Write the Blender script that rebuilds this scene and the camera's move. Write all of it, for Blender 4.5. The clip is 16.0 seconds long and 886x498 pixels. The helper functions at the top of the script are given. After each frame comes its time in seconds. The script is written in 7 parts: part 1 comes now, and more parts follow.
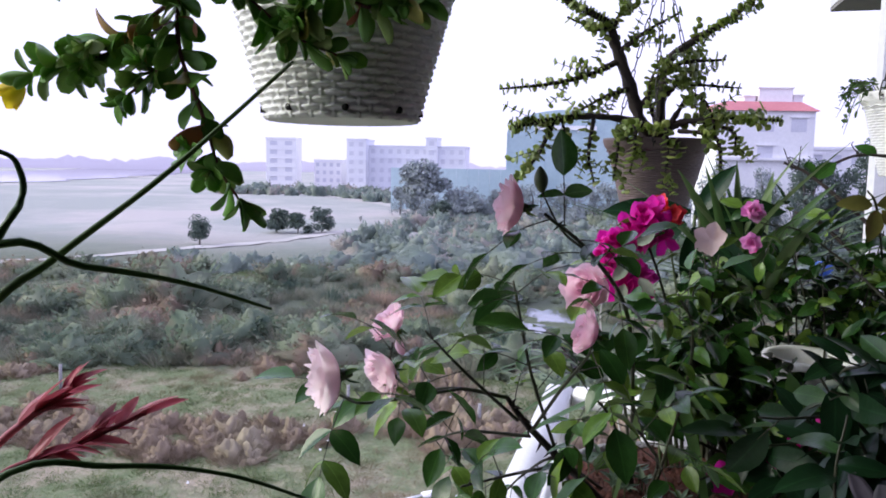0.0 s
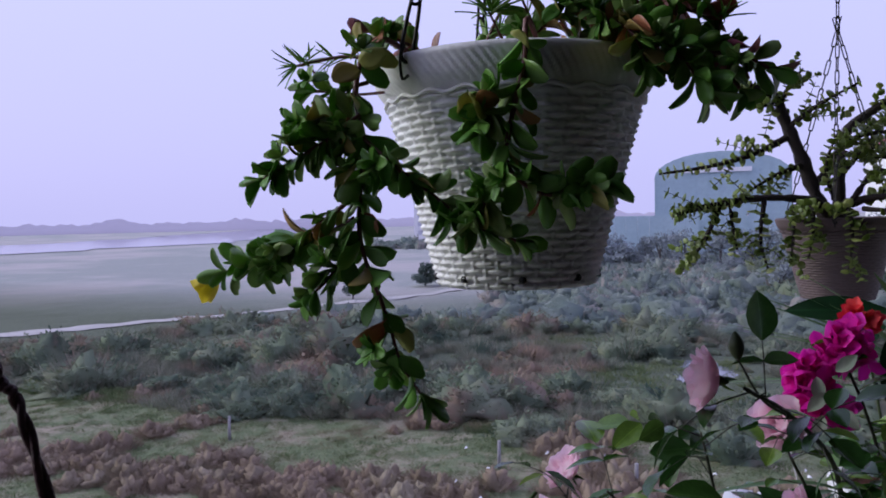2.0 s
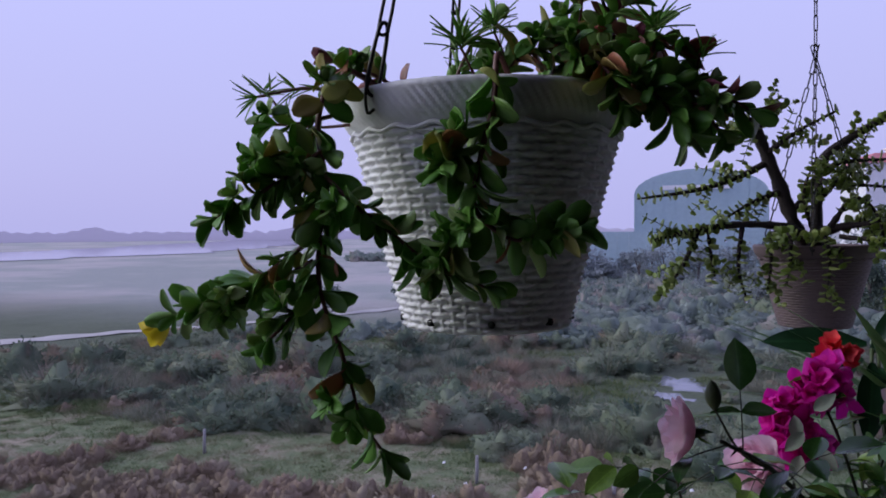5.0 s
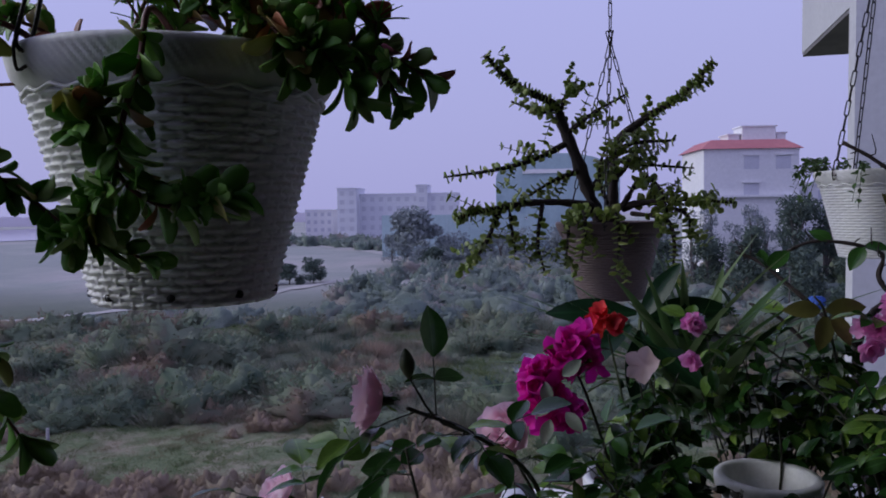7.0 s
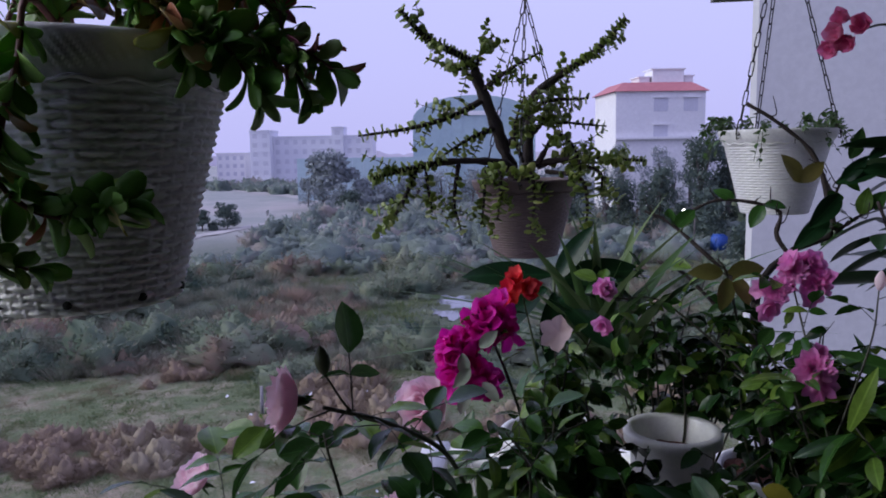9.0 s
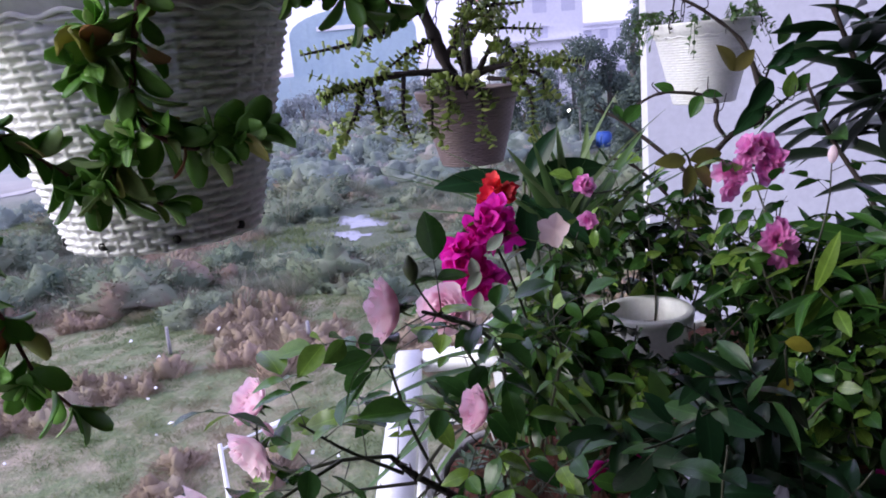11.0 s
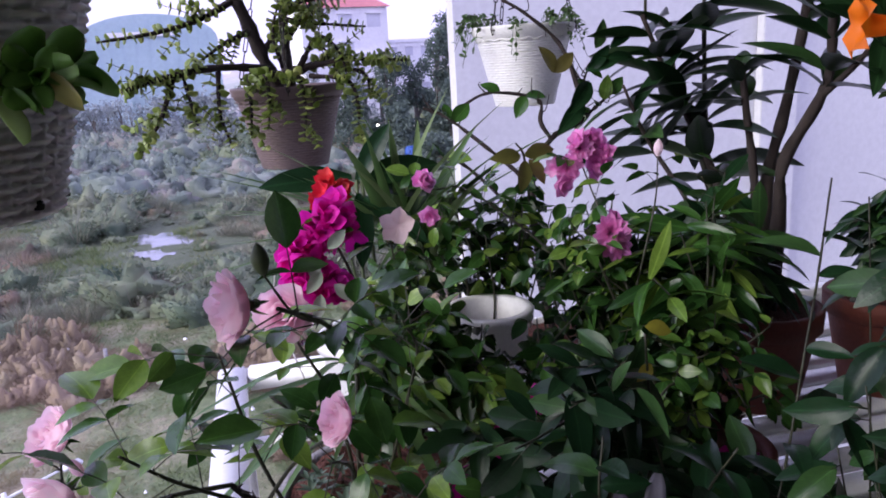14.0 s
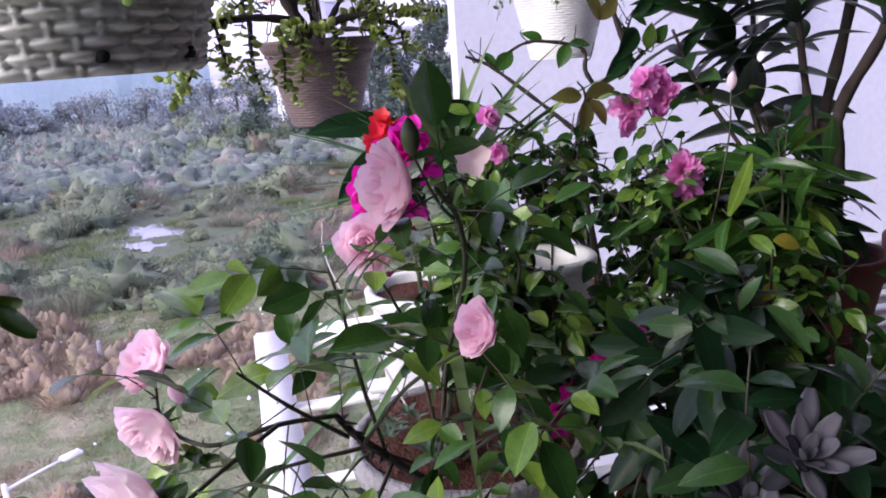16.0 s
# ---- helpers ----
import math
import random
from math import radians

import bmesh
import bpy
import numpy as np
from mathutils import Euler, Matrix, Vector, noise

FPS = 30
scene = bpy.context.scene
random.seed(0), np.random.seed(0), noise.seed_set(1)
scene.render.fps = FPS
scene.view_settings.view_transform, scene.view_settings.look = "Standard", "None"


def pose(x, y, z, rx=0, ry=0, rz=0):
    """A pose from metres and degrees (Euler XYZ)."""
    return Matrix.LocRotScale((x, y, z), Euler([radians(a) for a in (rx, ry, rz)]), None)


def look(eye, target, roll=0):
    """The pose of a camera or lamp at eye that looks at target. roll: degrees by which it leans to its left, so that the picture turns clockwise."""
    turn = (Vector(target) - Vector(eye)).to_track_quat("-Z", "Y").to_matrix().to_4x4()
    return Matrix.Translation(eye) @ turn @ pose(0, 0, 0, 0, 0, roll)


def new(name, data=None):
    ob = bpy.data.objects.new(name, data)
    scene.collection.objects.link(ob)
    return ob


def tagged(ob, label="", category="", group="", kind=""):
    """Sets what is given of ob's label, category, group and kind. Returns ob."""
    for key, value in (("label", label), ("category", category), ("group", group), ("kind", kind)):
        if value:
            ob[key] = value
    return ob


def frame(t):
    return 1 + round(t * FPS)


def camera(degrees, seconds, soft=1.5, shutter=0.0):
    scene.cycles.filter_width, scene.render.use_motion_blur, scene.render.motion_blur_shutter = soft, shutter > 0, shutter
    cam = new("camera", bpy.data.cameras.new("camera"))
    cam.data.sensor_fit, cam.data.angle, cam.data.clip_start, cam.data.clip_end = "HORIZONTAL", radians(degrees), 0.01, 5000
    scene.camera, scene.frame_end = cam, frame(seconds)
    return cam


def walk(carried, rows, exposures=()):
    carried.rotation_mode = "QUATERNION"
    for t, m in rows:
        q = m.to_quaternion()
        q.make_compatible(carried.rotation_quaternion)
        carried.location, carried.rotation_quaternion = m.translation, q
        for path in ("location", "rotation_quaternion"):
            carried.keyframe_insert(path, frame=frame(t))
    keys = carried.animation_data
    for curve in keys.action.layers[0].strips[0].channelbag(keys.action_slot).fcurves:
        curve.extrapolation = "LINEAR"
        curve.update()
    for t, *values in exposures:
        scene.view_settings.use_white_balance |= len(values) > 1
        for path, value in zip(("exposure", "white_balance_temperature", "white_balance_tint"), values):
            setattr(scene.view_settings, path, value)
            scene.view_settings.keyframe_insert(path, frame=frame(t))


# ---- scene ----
cam = camera(60.8, 16.0, soft=1.8)
PATH = [
    (0, (0.15, 0.069, 1.502), (-0.15, 2.035, 1.285), 1.1),
    (0.5, (0.177, 0.098, 1.552), (-0.14, 2.064, 1.366), 0.1),
    (1, (0.161, 0.124, 1.596), (-0.29, 2.07, 1.496), -1.2),
    (1.5, (0.122, 0.108, 1.623), (-0.469, 2.017, 1.552), -1.6),
    (2, (0.107, 0.101, 1.629), (-0.568, 1.982, 1.546), -1.2),
    (2.5, (0.096, 0.097, 1.631), (-0.604, 1.969, 1.561), -1.5),
    (3, (0.08, 0.088, 1.639), (-0.612, 1.963, 1.576), -1.6),
    (3.2, (0.082, 0.093, 1.654), (-0.615, 1.965, 1.558), -0.8),
    (5.3, (0.123, 0.143, 1.657), (-0.496, 2.044, 1.615), -0.6),
    (5.5, (0.152, 0.133, 1.658), (-0.462, 2.036, 1.619), -0.8),
    (6, (0.183, 0.159, 1.657), (-0.33, 2.092, 1.605), -0.8),
    (6.5, (0.218, 0.164, 1.651), (-0.171, 2.125, 1.577), -0.7),
    (7, (0.272, 0.201, 1.64), (-0.011, 2.179, 1.543), -0.7),
    (7.5, (0.311, 0.232, 1.623), (0.096, 2.217, 1.51), -0.6),
    (8, (0.329, 0.234, 1.622), (0.17, 2.223, 1.488), -0.3),
    (8.2, (0.334, 0.235, 1.633), (0.196, 2.225, 1.485), 0.0),
    (10.3, (0.126, 0.165, 1.731), (0.203, 2.117, 1.3), -4.5),
    (10.5, (0.119, 0.162, 1.727), (0.224, 2.109, 1.282), -4.8),
    (11, (0.089, 0.184, 1.695), (0.281, 2.116, 1.213), -5.1),
    (11.5, (0.061, 0.14, 1.692), (0.362, 2.06, 1.22), -5.2),
    (12, (0.089, 0.15, 1.705), (0.573, 2.044, 1.28), -4.3),
    (12.5, (0.127, 0.205, 1.693), (0.763, 2.054, 1.271), -3.8),
    (13, (0.121, 0.215, 1.684), (0.789, 2.043, 1.227), -3.5),
    (13.5, (0.092, 0.233, 1.665), (0.761, 2.057, 1.188), -3.3),
    (14, (0.057, 0.281, 1.648), (0.729, 2.102, 1.167), -3.4),
    (14.5, (0.061, 0.327, 1.626), (0.737, 2.146, 1.145), -3.2),
    (15, (0.02, 0.354, 1.588), (0.694, 2.173, 1.102), -3.5),
    (15.5, (-0.039, 0.359, 1.568), (0.664, 2.162, 1.063), -2.9),
    (16, (-0.065, 0.379, 1.554), (0.626, 2.184, 1.042), -4.1),
]
walk(cam, [(t, look(eye, target, roll)) for t, eye, target, roll in PATH],
     [(0.0, 1.2, 7400, 2), (0.5, 0.8, 6700, 3), (1.0, 0.4, 6800, 6), (1.5, 0.15, 6550, 8), (2.0, 0.35, 6700, 8), (2.5, 0.55, 6850, 8), (3.2, 0.75, 7000, 8), (5.3, 0.0, 6500, 10), (6.5, -0.2, 6450, 10), (8.2, -0.25, 6400, 10),
      (10.3, 1.33, 6850, 11), (12.5, 1.12, 6850, 14), (14.5, 1.32, 7000, 15), (16.0, 1.54, 7250, 15)])

# ---------------------------------------------------------------- light
GROUND = -10.0
world = bpy.data.worlds.new("dusk_sky")
scene.world = world
world.use_nodes = True
wn, wl = world.node_tree.nodes, world.node_tree.links
sky = wn.new("ShaderNodeTexSky")
sky.sky_type, sky.sun_disc = "NISHITA", False
sky.sun_elevation, sky.sun_rotation = radians(27), radians(264)
sky.air_density, sky.dust_density = 1.5, 4.0
coord = wn.new("ShaderNodeTexCoord")
sep = wn.new("ShaderNodeSeparateXYZ")
ramp = wn.new("ShaderNodeValToRGB")
ramp.color_ramp.elements[0].position, ramp.color_ramp.elements[0].color = 0.0, (0.43, 0.43, 0.78, 1)
ramp.color_ramp.elements[1].position, ramp.color_ramp.elements[1].color = 0.35, (0.50, 0.52, 0.95, 1)
mixw = wn.new("ShaderNodeMixRGB")
mixw.inputs[0].default_value = 0.006
wl.new(coord.outputs["Generated"], sep.inputs[0])
wl.new(sep.outputs["Z"], ramp.inputs[0])
wl.new(ramp.outputs[0], mixw.inputs[1])
wl.new(sky.outputs[0], mixw.inputs[2])
wl.new(mixw.outputs[0], wn["Background"].inputs[0])
wn["Background"].inputs[1].default_value = 1.0
sun = new("sun", bpy.data.lights.new("sun", "SUN"))
sun.data.energy, sun.data.angle, sun.data.color = 1.5, radians(40), (0.96, 1.0, 0.98)
sun.matrix_world = look((-8, -0.8, 4.2), (0, 0, 0))


# ---------------------------------------------------------------- materials
def node_mat(name, rough=0.6):
    m = bpy.data.materials.new(name)
    m.use_nodes = True
    b = m.node_tree.nodes["Principled BSDF"]
    b.inputs["Roughness"].default_value = rough
    return m, m.node_tree.nodes, m.node_tree.links, b


def mixed(n, l, fac, a, b):
    x = n.new("ShaderNodeMixRGB")
    if isinstance(fac, float):
        x.inputs[0].default_value = fac
    else:
        l.new(fac, x.inputs[0])
    for i, c in ((1, a), (2, b)):
        if isinstance(c, tuple):
            x.inputs[i].default_value = (*c, 1)
        else:
            l.new(c, x.inputs[i])
    return x.outputs[0]


def noise_tex(n, l, scale, detail=4.0, rough=0.6, where="Object", lo=0.35, hi=0.65):
    c = n.new("ShaderNodeTexCoord")
    t = n.new("ShaderNodeTexNoise")
    t.inputs["Scale"].default_value, t.inputs["Detail"].default_value, t.inputs["Roughness"].default_value = scale, detail, rough
    l.new(c.outputs[where], t.inputs["Vector"])
    r = n.new("ShaderNodeMapRange")
    r.inputs[1].default_value, r.inputs[2].default_value = lo, hi
    l.new(t.outputs["Fac"], r.inputs[0])
    return r.outputs[0]


def bumped(n, l, b, height, strength, dist):
    bp = n.new("ShaderNodeBump")
    bp.inputs["Strength"].default_value, bp.inputs["Distance"].default_value = strength, dist
    l.new(height, bp.inputs["Height"])
    l.new(bp.outputs[0], b.inputs["Normal"])


def plain(name, a, b, rough=0.6, coarse=8.0, fine=60.0, bump=0.2, dist=0.002, metal=0.0):
    """A surface with stains at a coarse scale and grain at a fine one."""
    m, n, l, s = node_mat(name, rough)
    f1 = noise_tex(n, l, coarse)
    f2 = noise_tex(n, l, fine, 3.0)
    c = mixed(n, l, f1, a, b)
    dark = tuple(k * 0.8 for k in b)
    mm = n.new("ShaderNodeMath")
    mm.operation, mm.inputs[1].default_value = "MULTIPLY", 0.35
    l.new(f2, mm.inputs[0])
    l.new(mixed(n, l, mm.outputs[0], c, dark), s.inputs["Base Color"])
    s.inputs["Metallic"].default_value = metal
    bumped(n, l, s, f2, bump, dist)
    return m


def foliage(name, a, b, c, rough=0.4, per="object", trans=0.25, mottle=0.45, gloss=0.4):
    """Leaf surface: tone by piece, mottling inside it, a little light through the blade."""
    m, n, l, s = node_mat(name, rough)
    if per == "object":
        r = n.new("ShaderNodeObjectInfo").outputs["Random"]
    else:
        r = n.new("ShaderNodeNewGeometry").outputs["Random Per Island"]
    rp = n.new("ShaderNodeValToRGB")
    e = rp.color_ramp.elements
    e[0].color, e[1].color = (*a, 1), (*c, 1)
    e[1].position = 0.97
    k = e.new(0.6)
    k.color = (*b, 1)
    l.new(r, rp.inputs[0])
    f = noise_tex(n, l, 3.5 if per == "object" else 40.0, 3.0, 0.6, "Object", 0.3, 0.75)
    mm = n.new("ShaderNodeMath")
    mm.operation, mm.inputs[1].default_value = "MULTIPLY", mottle
    l.new(f, mm.inputs[0])
    col = mixed(n, l, mm.outputs[0], rp.outputs[0], tuple(x * 0.45 for x in a))
    l.new(col, s.inputs["Base Color"])
    s.inputs["Specular IOR Level"].default_value = gloss
    t = n.new("ShaderNodeBsdfTranslucent")
    l.new(col, t.inputs[0])
    mx = n.new("ShaderNodeMixShader")
    mx.inputs[0].default_value = trans
    l.new(s.outputs[0], mx.inputs[1])
    l.new(t.outputs[0], mx.inputs[2])
    l.new(mx.outputs[0], n["Material Output"].inputs[0])
    bumped(n, l, s, f, 0.06, 0.01)
    return m


M_wall = plain("wall_paint", (0.575, 0.575, 0.58), (0.525, 0.525, 0.54), 0.75, 0.7, 14.0, 0.08, 0.004)
# dark paint for walls out of view, keeps bounced light low
M_tan = plain("brown_wall_paint", (0.07, 0.055, 0.05), (0.055, 0.045, 0.04), 0.8, 0.9, 20.0, 0.1)


def veined(m, strength=0.5):
    """A pale midrib and slanting side veins along each single leaf, with fine relief."""
    n, l = m.node_tree.nodes, m.node_tree.links
    s = n["Principled BSDF"]
    col = s.inputs["Base Color"].links[0].from_socket
    co = n.new("ShaderNodeTexCoord")
    sp = n.new("ShaderNodeSeparateXYZ")
    l.new(co.outputs["Object"], sp.inputs[0])

    def calc(op, a, b=None):
        x = n.new("ShaderNodeMath")
        x.operation = op
        for i, v in enumerate((a, b)):
            if v is None:
                continue
            if isinstance(v, float):
                x.inputs[i].default_value = v
            else:
                l.new(v, x.inputs[i])
        return x.outputs[0]

    across = calc("ABSOLUTE", sp.outputs["X"])
    rib = calc("LESS_THAN", across, 0.012)
    slant = calc("SINE", calc("SUBTRACT", calc("MULTIPLY", sp.outputs["Y"], 58.0), calc("MULTIPLY", across, 70.0)))
    side = calc("POWER", calc("MAXIMUM", slant, 0.0), 7.0)
    both = calc("MAXIMUM", rib, calc("MULTIPLY", side, 0.22))
    mul = n.new("ShaderNodeMixRGB")
    mul.blend_type = "ADD"
    l.new(calc("MULTIPLY", both, strength), mul.inputs[0])
    l.new(col, mul.inputs[1])
    l.new(col, mul.inputs[2])
    l.new(mul.outputs[0], s.inputs["Base Color"])
    bumped(n, l, s, calc("ADD", noise_tex(n, l, 9.0, 2.0), calc("MULTIPLY", both, -0.8)), 0.05, 0.012)


M_ceil = plain("ceiling_paint", (0.16, 0.155, 0.15), (0.13, 0.125, 0.12), 0.8, 1.2, 30.0, 0.1)
M_floor = plain("floor_tile", (0.09, 0.08, 0.075), (0.07, 0.06, 0.055), 0.45, 3.0, 40.0, 0.1)
M_soffit = plain("soffit_shade", (0.20, 0.19, 0.18), (0.15, 0.14, 0.14), 0.85, 2.0, 20.0, 0.1)
M_rail = plain("white_enamel", (0.86, 0.86, 0.86), (0.76, 0.76, 0.75), 0.32, 5.0, 90.0, 0.05)
M_wicker = plain("white_resin_wicker", (0.88, 0.88, 0.88), (0.80, 0.79, 0.78), 0.45, 9.0, 120.0, 0.15, 0.001)
M_wicker_brown = plain("brown_resin_wicker", (0.145, 0.097, 0.098), (0.10, 0.070, 0.071), 0.6, 9.0, 120.0, 0.15, 0.001)
M_hole = plain("hole_shade", (0.02, 0.02, 0.02), (0.015, 0.015, 0.015), 0.9)
M_chain = plain("blackened_steel", (0.06, 0.055, 0.05), (0.03, 0.028, 0.026), 0.45, 30.0, 200.0, 0.2, 0.0005, 0.7)
M_soil = plain("red_soil", (0.17, 0.050, 0.032), (0.09, 0.028, 0.019), 0.95, 25.0, 160.0, 0.9, 0.01)
M_terra = plain("terracotta", (0.17, 0.040, 0.022), (0.11, 0.027, 0.017), 0.7, 9.0, 90.0, 0.3, 0.002)
M_concrete = plain("weathered_concrete", (0.36, 0.35, 0.36), (0.22, 0.21, 0.22), 0.9, 18.0, 140.0, 0.7, 0.004)
M_bark = plain("dark_bark", (0.040, 0.026, 0.022), (0.022, 0.015, 0.014), 0.8, 30.0, 200.0, 0.8, 0.002)
M_stem = plain("green_stem", (0.09, 0.13, 0.045), (0.06, 0.08, 0.035), 0.5, 25.0, 150.0, 0.2, 0.001)
M_redstem = plain("red_succulent_stem", (0.20, 0.075, 0.055), (0.13, 0.05, 0.045), 0.5, 30.0, 150.0, 0.2, 0.001)
M_cane = plain("olive_cane", (0.045, 0.048, 0.022), (0.026, 0.026, 0.015), 0.55, 25.0, 150.0, 0.3, 0.001)
M_succ = foliage("succulent_leaf", (0.115, 0.31, 0.045), (0.20, 0.44, 0.07), (0.40, 0.54, 0.20), 0.40, trans=0.32, gloss=0.42, mottle=0.3)
M_oldsucc = foliage("ageing_succulent_leaf", (0.42, 0.44, 0.12), (0.48, 0.38, 0.13), (0.52, 0.15, 0.11), 0.4, trans=0.25, gloss=0.5, mottle=0.2)
M_purple = foliage("purple_leaf", (0.28, 0.07, 0.13), (0.36, 0.15, 0.11), (0.48, 0.12, 0.09), 0.45, trans=0.15)
M_jade = foliage("jade_leaf", (0.18, 0.27, 0.05), (0.29, 0.40, 0.08), (0.46, 0.52, 0.16), 0.3, per="island", trans=0.38, gloss=0.7)
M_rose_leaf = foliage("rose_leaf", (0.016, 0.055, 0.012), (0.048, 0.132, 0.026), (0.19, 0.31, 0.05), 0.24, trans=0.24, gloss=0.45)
# darker leaf colour; inside rose shrubs it stands in for shade
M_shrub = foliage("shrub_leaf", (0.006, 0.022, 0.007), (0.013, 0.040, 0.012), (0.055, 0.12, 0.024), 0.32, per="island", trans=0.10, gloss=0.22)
M_glossy = foliage("glossy_leaf", (0.007, 0.027, 0.010), (0.014, 0.046, 0.017), (0.042, 0.10, 0.028), 0.28, trans=0.10, gloss=0.26)
M_oleander = foliage("oleander_leaf", (0.007, 0.024, 0.009), (0.012, 0.038, 0.013), (0.035, 0.085, 0.024), 0.36, trans=0.06, gloss=0.22)
M_strap = foliage("strap_leaf", (0.05, 0.12, 0.035), (0.10, 0.19, 0.06), (0.20, 0.28, 0.12), 0.4, trans=0.3)
M_yellowleaf = foliage("yellowing_leaf", (0.30, 0.30, 0.03), (0.38, 0.36, 0.04), (0.40, 0.30, 0.05), 0.45, trans=0.35)
M_ghost = foliage("ghost_plant", (0.075, 0.075, 0.09), (0.10, 0.095, 0.115), (0.12, 0.105, 0.13), 0.6, trans=0.05, gloss=0.2)
M_rosepink = foliage("rose_petal", (0.94, 0.69, 0.80), (0.96, 0.79, 0.86), (0.97, 0.87, 0.91), 0.55, trans=0.5, gloss=0.15, mottle=0.06)
M_magenta = foliage("magenta_bract", (0.74, 0.012, 0.40), (0.86, 0.025, 0.50), (0.90, 0.07, 0.58), 0.55, trans=0.42, gloss=0.2, mottle=0.12)
M_red = foliage("red_petal", (0.72, 0.02, 0.06), (0.80, 0.04, 0.08), (0.85, 0.10, 0.10), 0.55, trans=0.3, gloss=0.2, mottle=0.12)
M_pink = foliage("orchid_pink_petal", (0.86, 0.28, 0.66), (0.91, 0.40, 0.74), (0.94, 0.54, 0.81), 0.55, trans=0.45, gloss=0.2, mottle=0.12)
M_orange = foliage("orange_petal", (0.80, 0.17, 0.01), (0.86, 0.23, 0.015), (0.90, 0.34, 0.03), 0.5, trans=0.3, gloss=0.3, mottle=0.12)
M_yellow = foliage("yellow_petal", (0.88, 0.66, 0.02), (0.90, 0.72, 0.03), (0.92, 0.76, 0.06), 0.5, trans=0.3, mottle=0.12)
M_bluefl = foliage("blue_petal", (0.03, 0.05, 0.55), (0.05, 0.07, 0.65), (0.10, 0.10, 0.70), 0.5, trans=0.3, mottle=0.12)
for leaf_m in (M_rose_leaf, M_glossy, M_oleander):
    veined(leaf_m, 0.6)


# ---------------------------------------------------------------- mesh helpers
def part(name, bm, material, parent=None, label="", smooth=True):
    me = bpy.data.meshes.new(name)
    bm.to_mesh(me)
    bm.free()
    if smooth:
        me.polygons.foreach_set("use_smooth", [True] * len(me.polygons))
    me.materials.append(material)
    ob = new(name, me)
    ob.parent = parent
    if label:
        ob["label"] = label
    return ob


def soup(name, verts, faces, material, parent=None, smooth=True):
    me = bpy.data.meshes.new(name)
    me.from_pydata([tuple(v) for v in verts], [], faces)
    if smooth:
        me.polygons.foreach_set("use_smooth", [True] * len(me.polygons))
    me.materials.append(material)
    ob = new(name, me)
    ob.parent = parent
    return ob


def empty(name, at, label, category, group="", kind=""):
    ob = new(name)
    ob.empty_display_size = 0.05
    ob.location = at
    return tagged(ob, label, category, group, kind)


def box(bm, x0, x1, y0, y1, z0, z1, m=Matrix(), bevel=0.0):
    made = bmesh.ops.create_cube(bm, size=1.0)["verts"]
    bmesh.ops.transform(bm, matrix=m @ Matrix.Translation(((x0 + x1) / 2, (y0 + y1) / 2, (z0 + z1) / 2)) @ Matrix.Diagonal((x1 - x0, y1 - y0, z1 - z0, 1)), verts=made)
    if bevel:
        bmesh.ops.bevel(bm, geom=list({e for v in made for e in v.link_edges}), offset=bevel, segments=2, affect="EDGES")


def lathe(bm, profile, segs=40, at=(0, 0, 0), cap_first=False, cap_last=False):
    rings = []
    for r, z in profile:
        rings.append([bm.verts.new((at[0] + r * math.cos(2 * math.pi * i / segs), at[1] + r * math.sin(2 * math.pi * i / segs), at[2] + z)) for i in range(segs)])
    for a, b in zip(rings, rings[1:]):
        for i in range(segs):
            bm.faces.new((a[i], a[(i + 1) % segs], b[(i + 1) % segs], b[i]))
    if cap_first:
        bm.faces.new(rings[0][::-1])
    if cap_last:
        bm.faces.new(rings[-1])


def curve_points(ctrl, n):
    """A smooth line through the control points."""
    p = [Vector(c) for c in ctrl]
    if len(p) == 2:
        return [p[0].lerp(p[1], i / n) for i in range(n + 1)]
    p = [2 * p[0] - p[1], *p, 2 * p[-1] - p[-2]]
    segs = len(p) - 3
    out = []
    for i in range(n + 1):
        s = min(i / n * segs, segs - 1e-6)
        k, u = int(s), s - int(s)
        a, b, c, d = p[k:k + 4]
        out.append(0.5 * (2 * b + (c - a) * u + (2 * a - 5 * b + 4 * c - d) * u * u + (3 * b - a - 3 * c + d) * u ** 3))
    return out


def tube(bm, pts, r0, r1, segs=6, wobble=0.0):
    rings, up = [], Vector((0.3, 0.2, 1)).normalized()
    for i, p in enumerate(pts):
        d = (pts[min(i + 1, len(pts) - 1)] - pts[max(i - 1, 0)]).normalized()
        a = d.cross(up)
        if a.length < 1e-3:
            a = d.cross(Vector((1, 0, 0)))
        a.normalize()
        b = d.cross(a)
        r = r0 + (r1 - r0) * i / max(1, len(pts) - 1)
        if wobble:
            r *= 1 + wobble * noise.noise(p * 90)
        rings.append([bm.verts.new(p + (a * math.cos(2 * math.pi * k / segs) + b * math.sin(2 * math.pi * k / segs)) * r) for k in range(segs)])
    for a, b in zip(rings, rings[1:]):
        for k in range(segs):
            bm.faces.new((a[k], a[(k + 1) % segs], b[(k + 1) % segs], b[k]))
    bm.faces.new(rings[0][::-1])
    bm.faces.new(rings[-1])


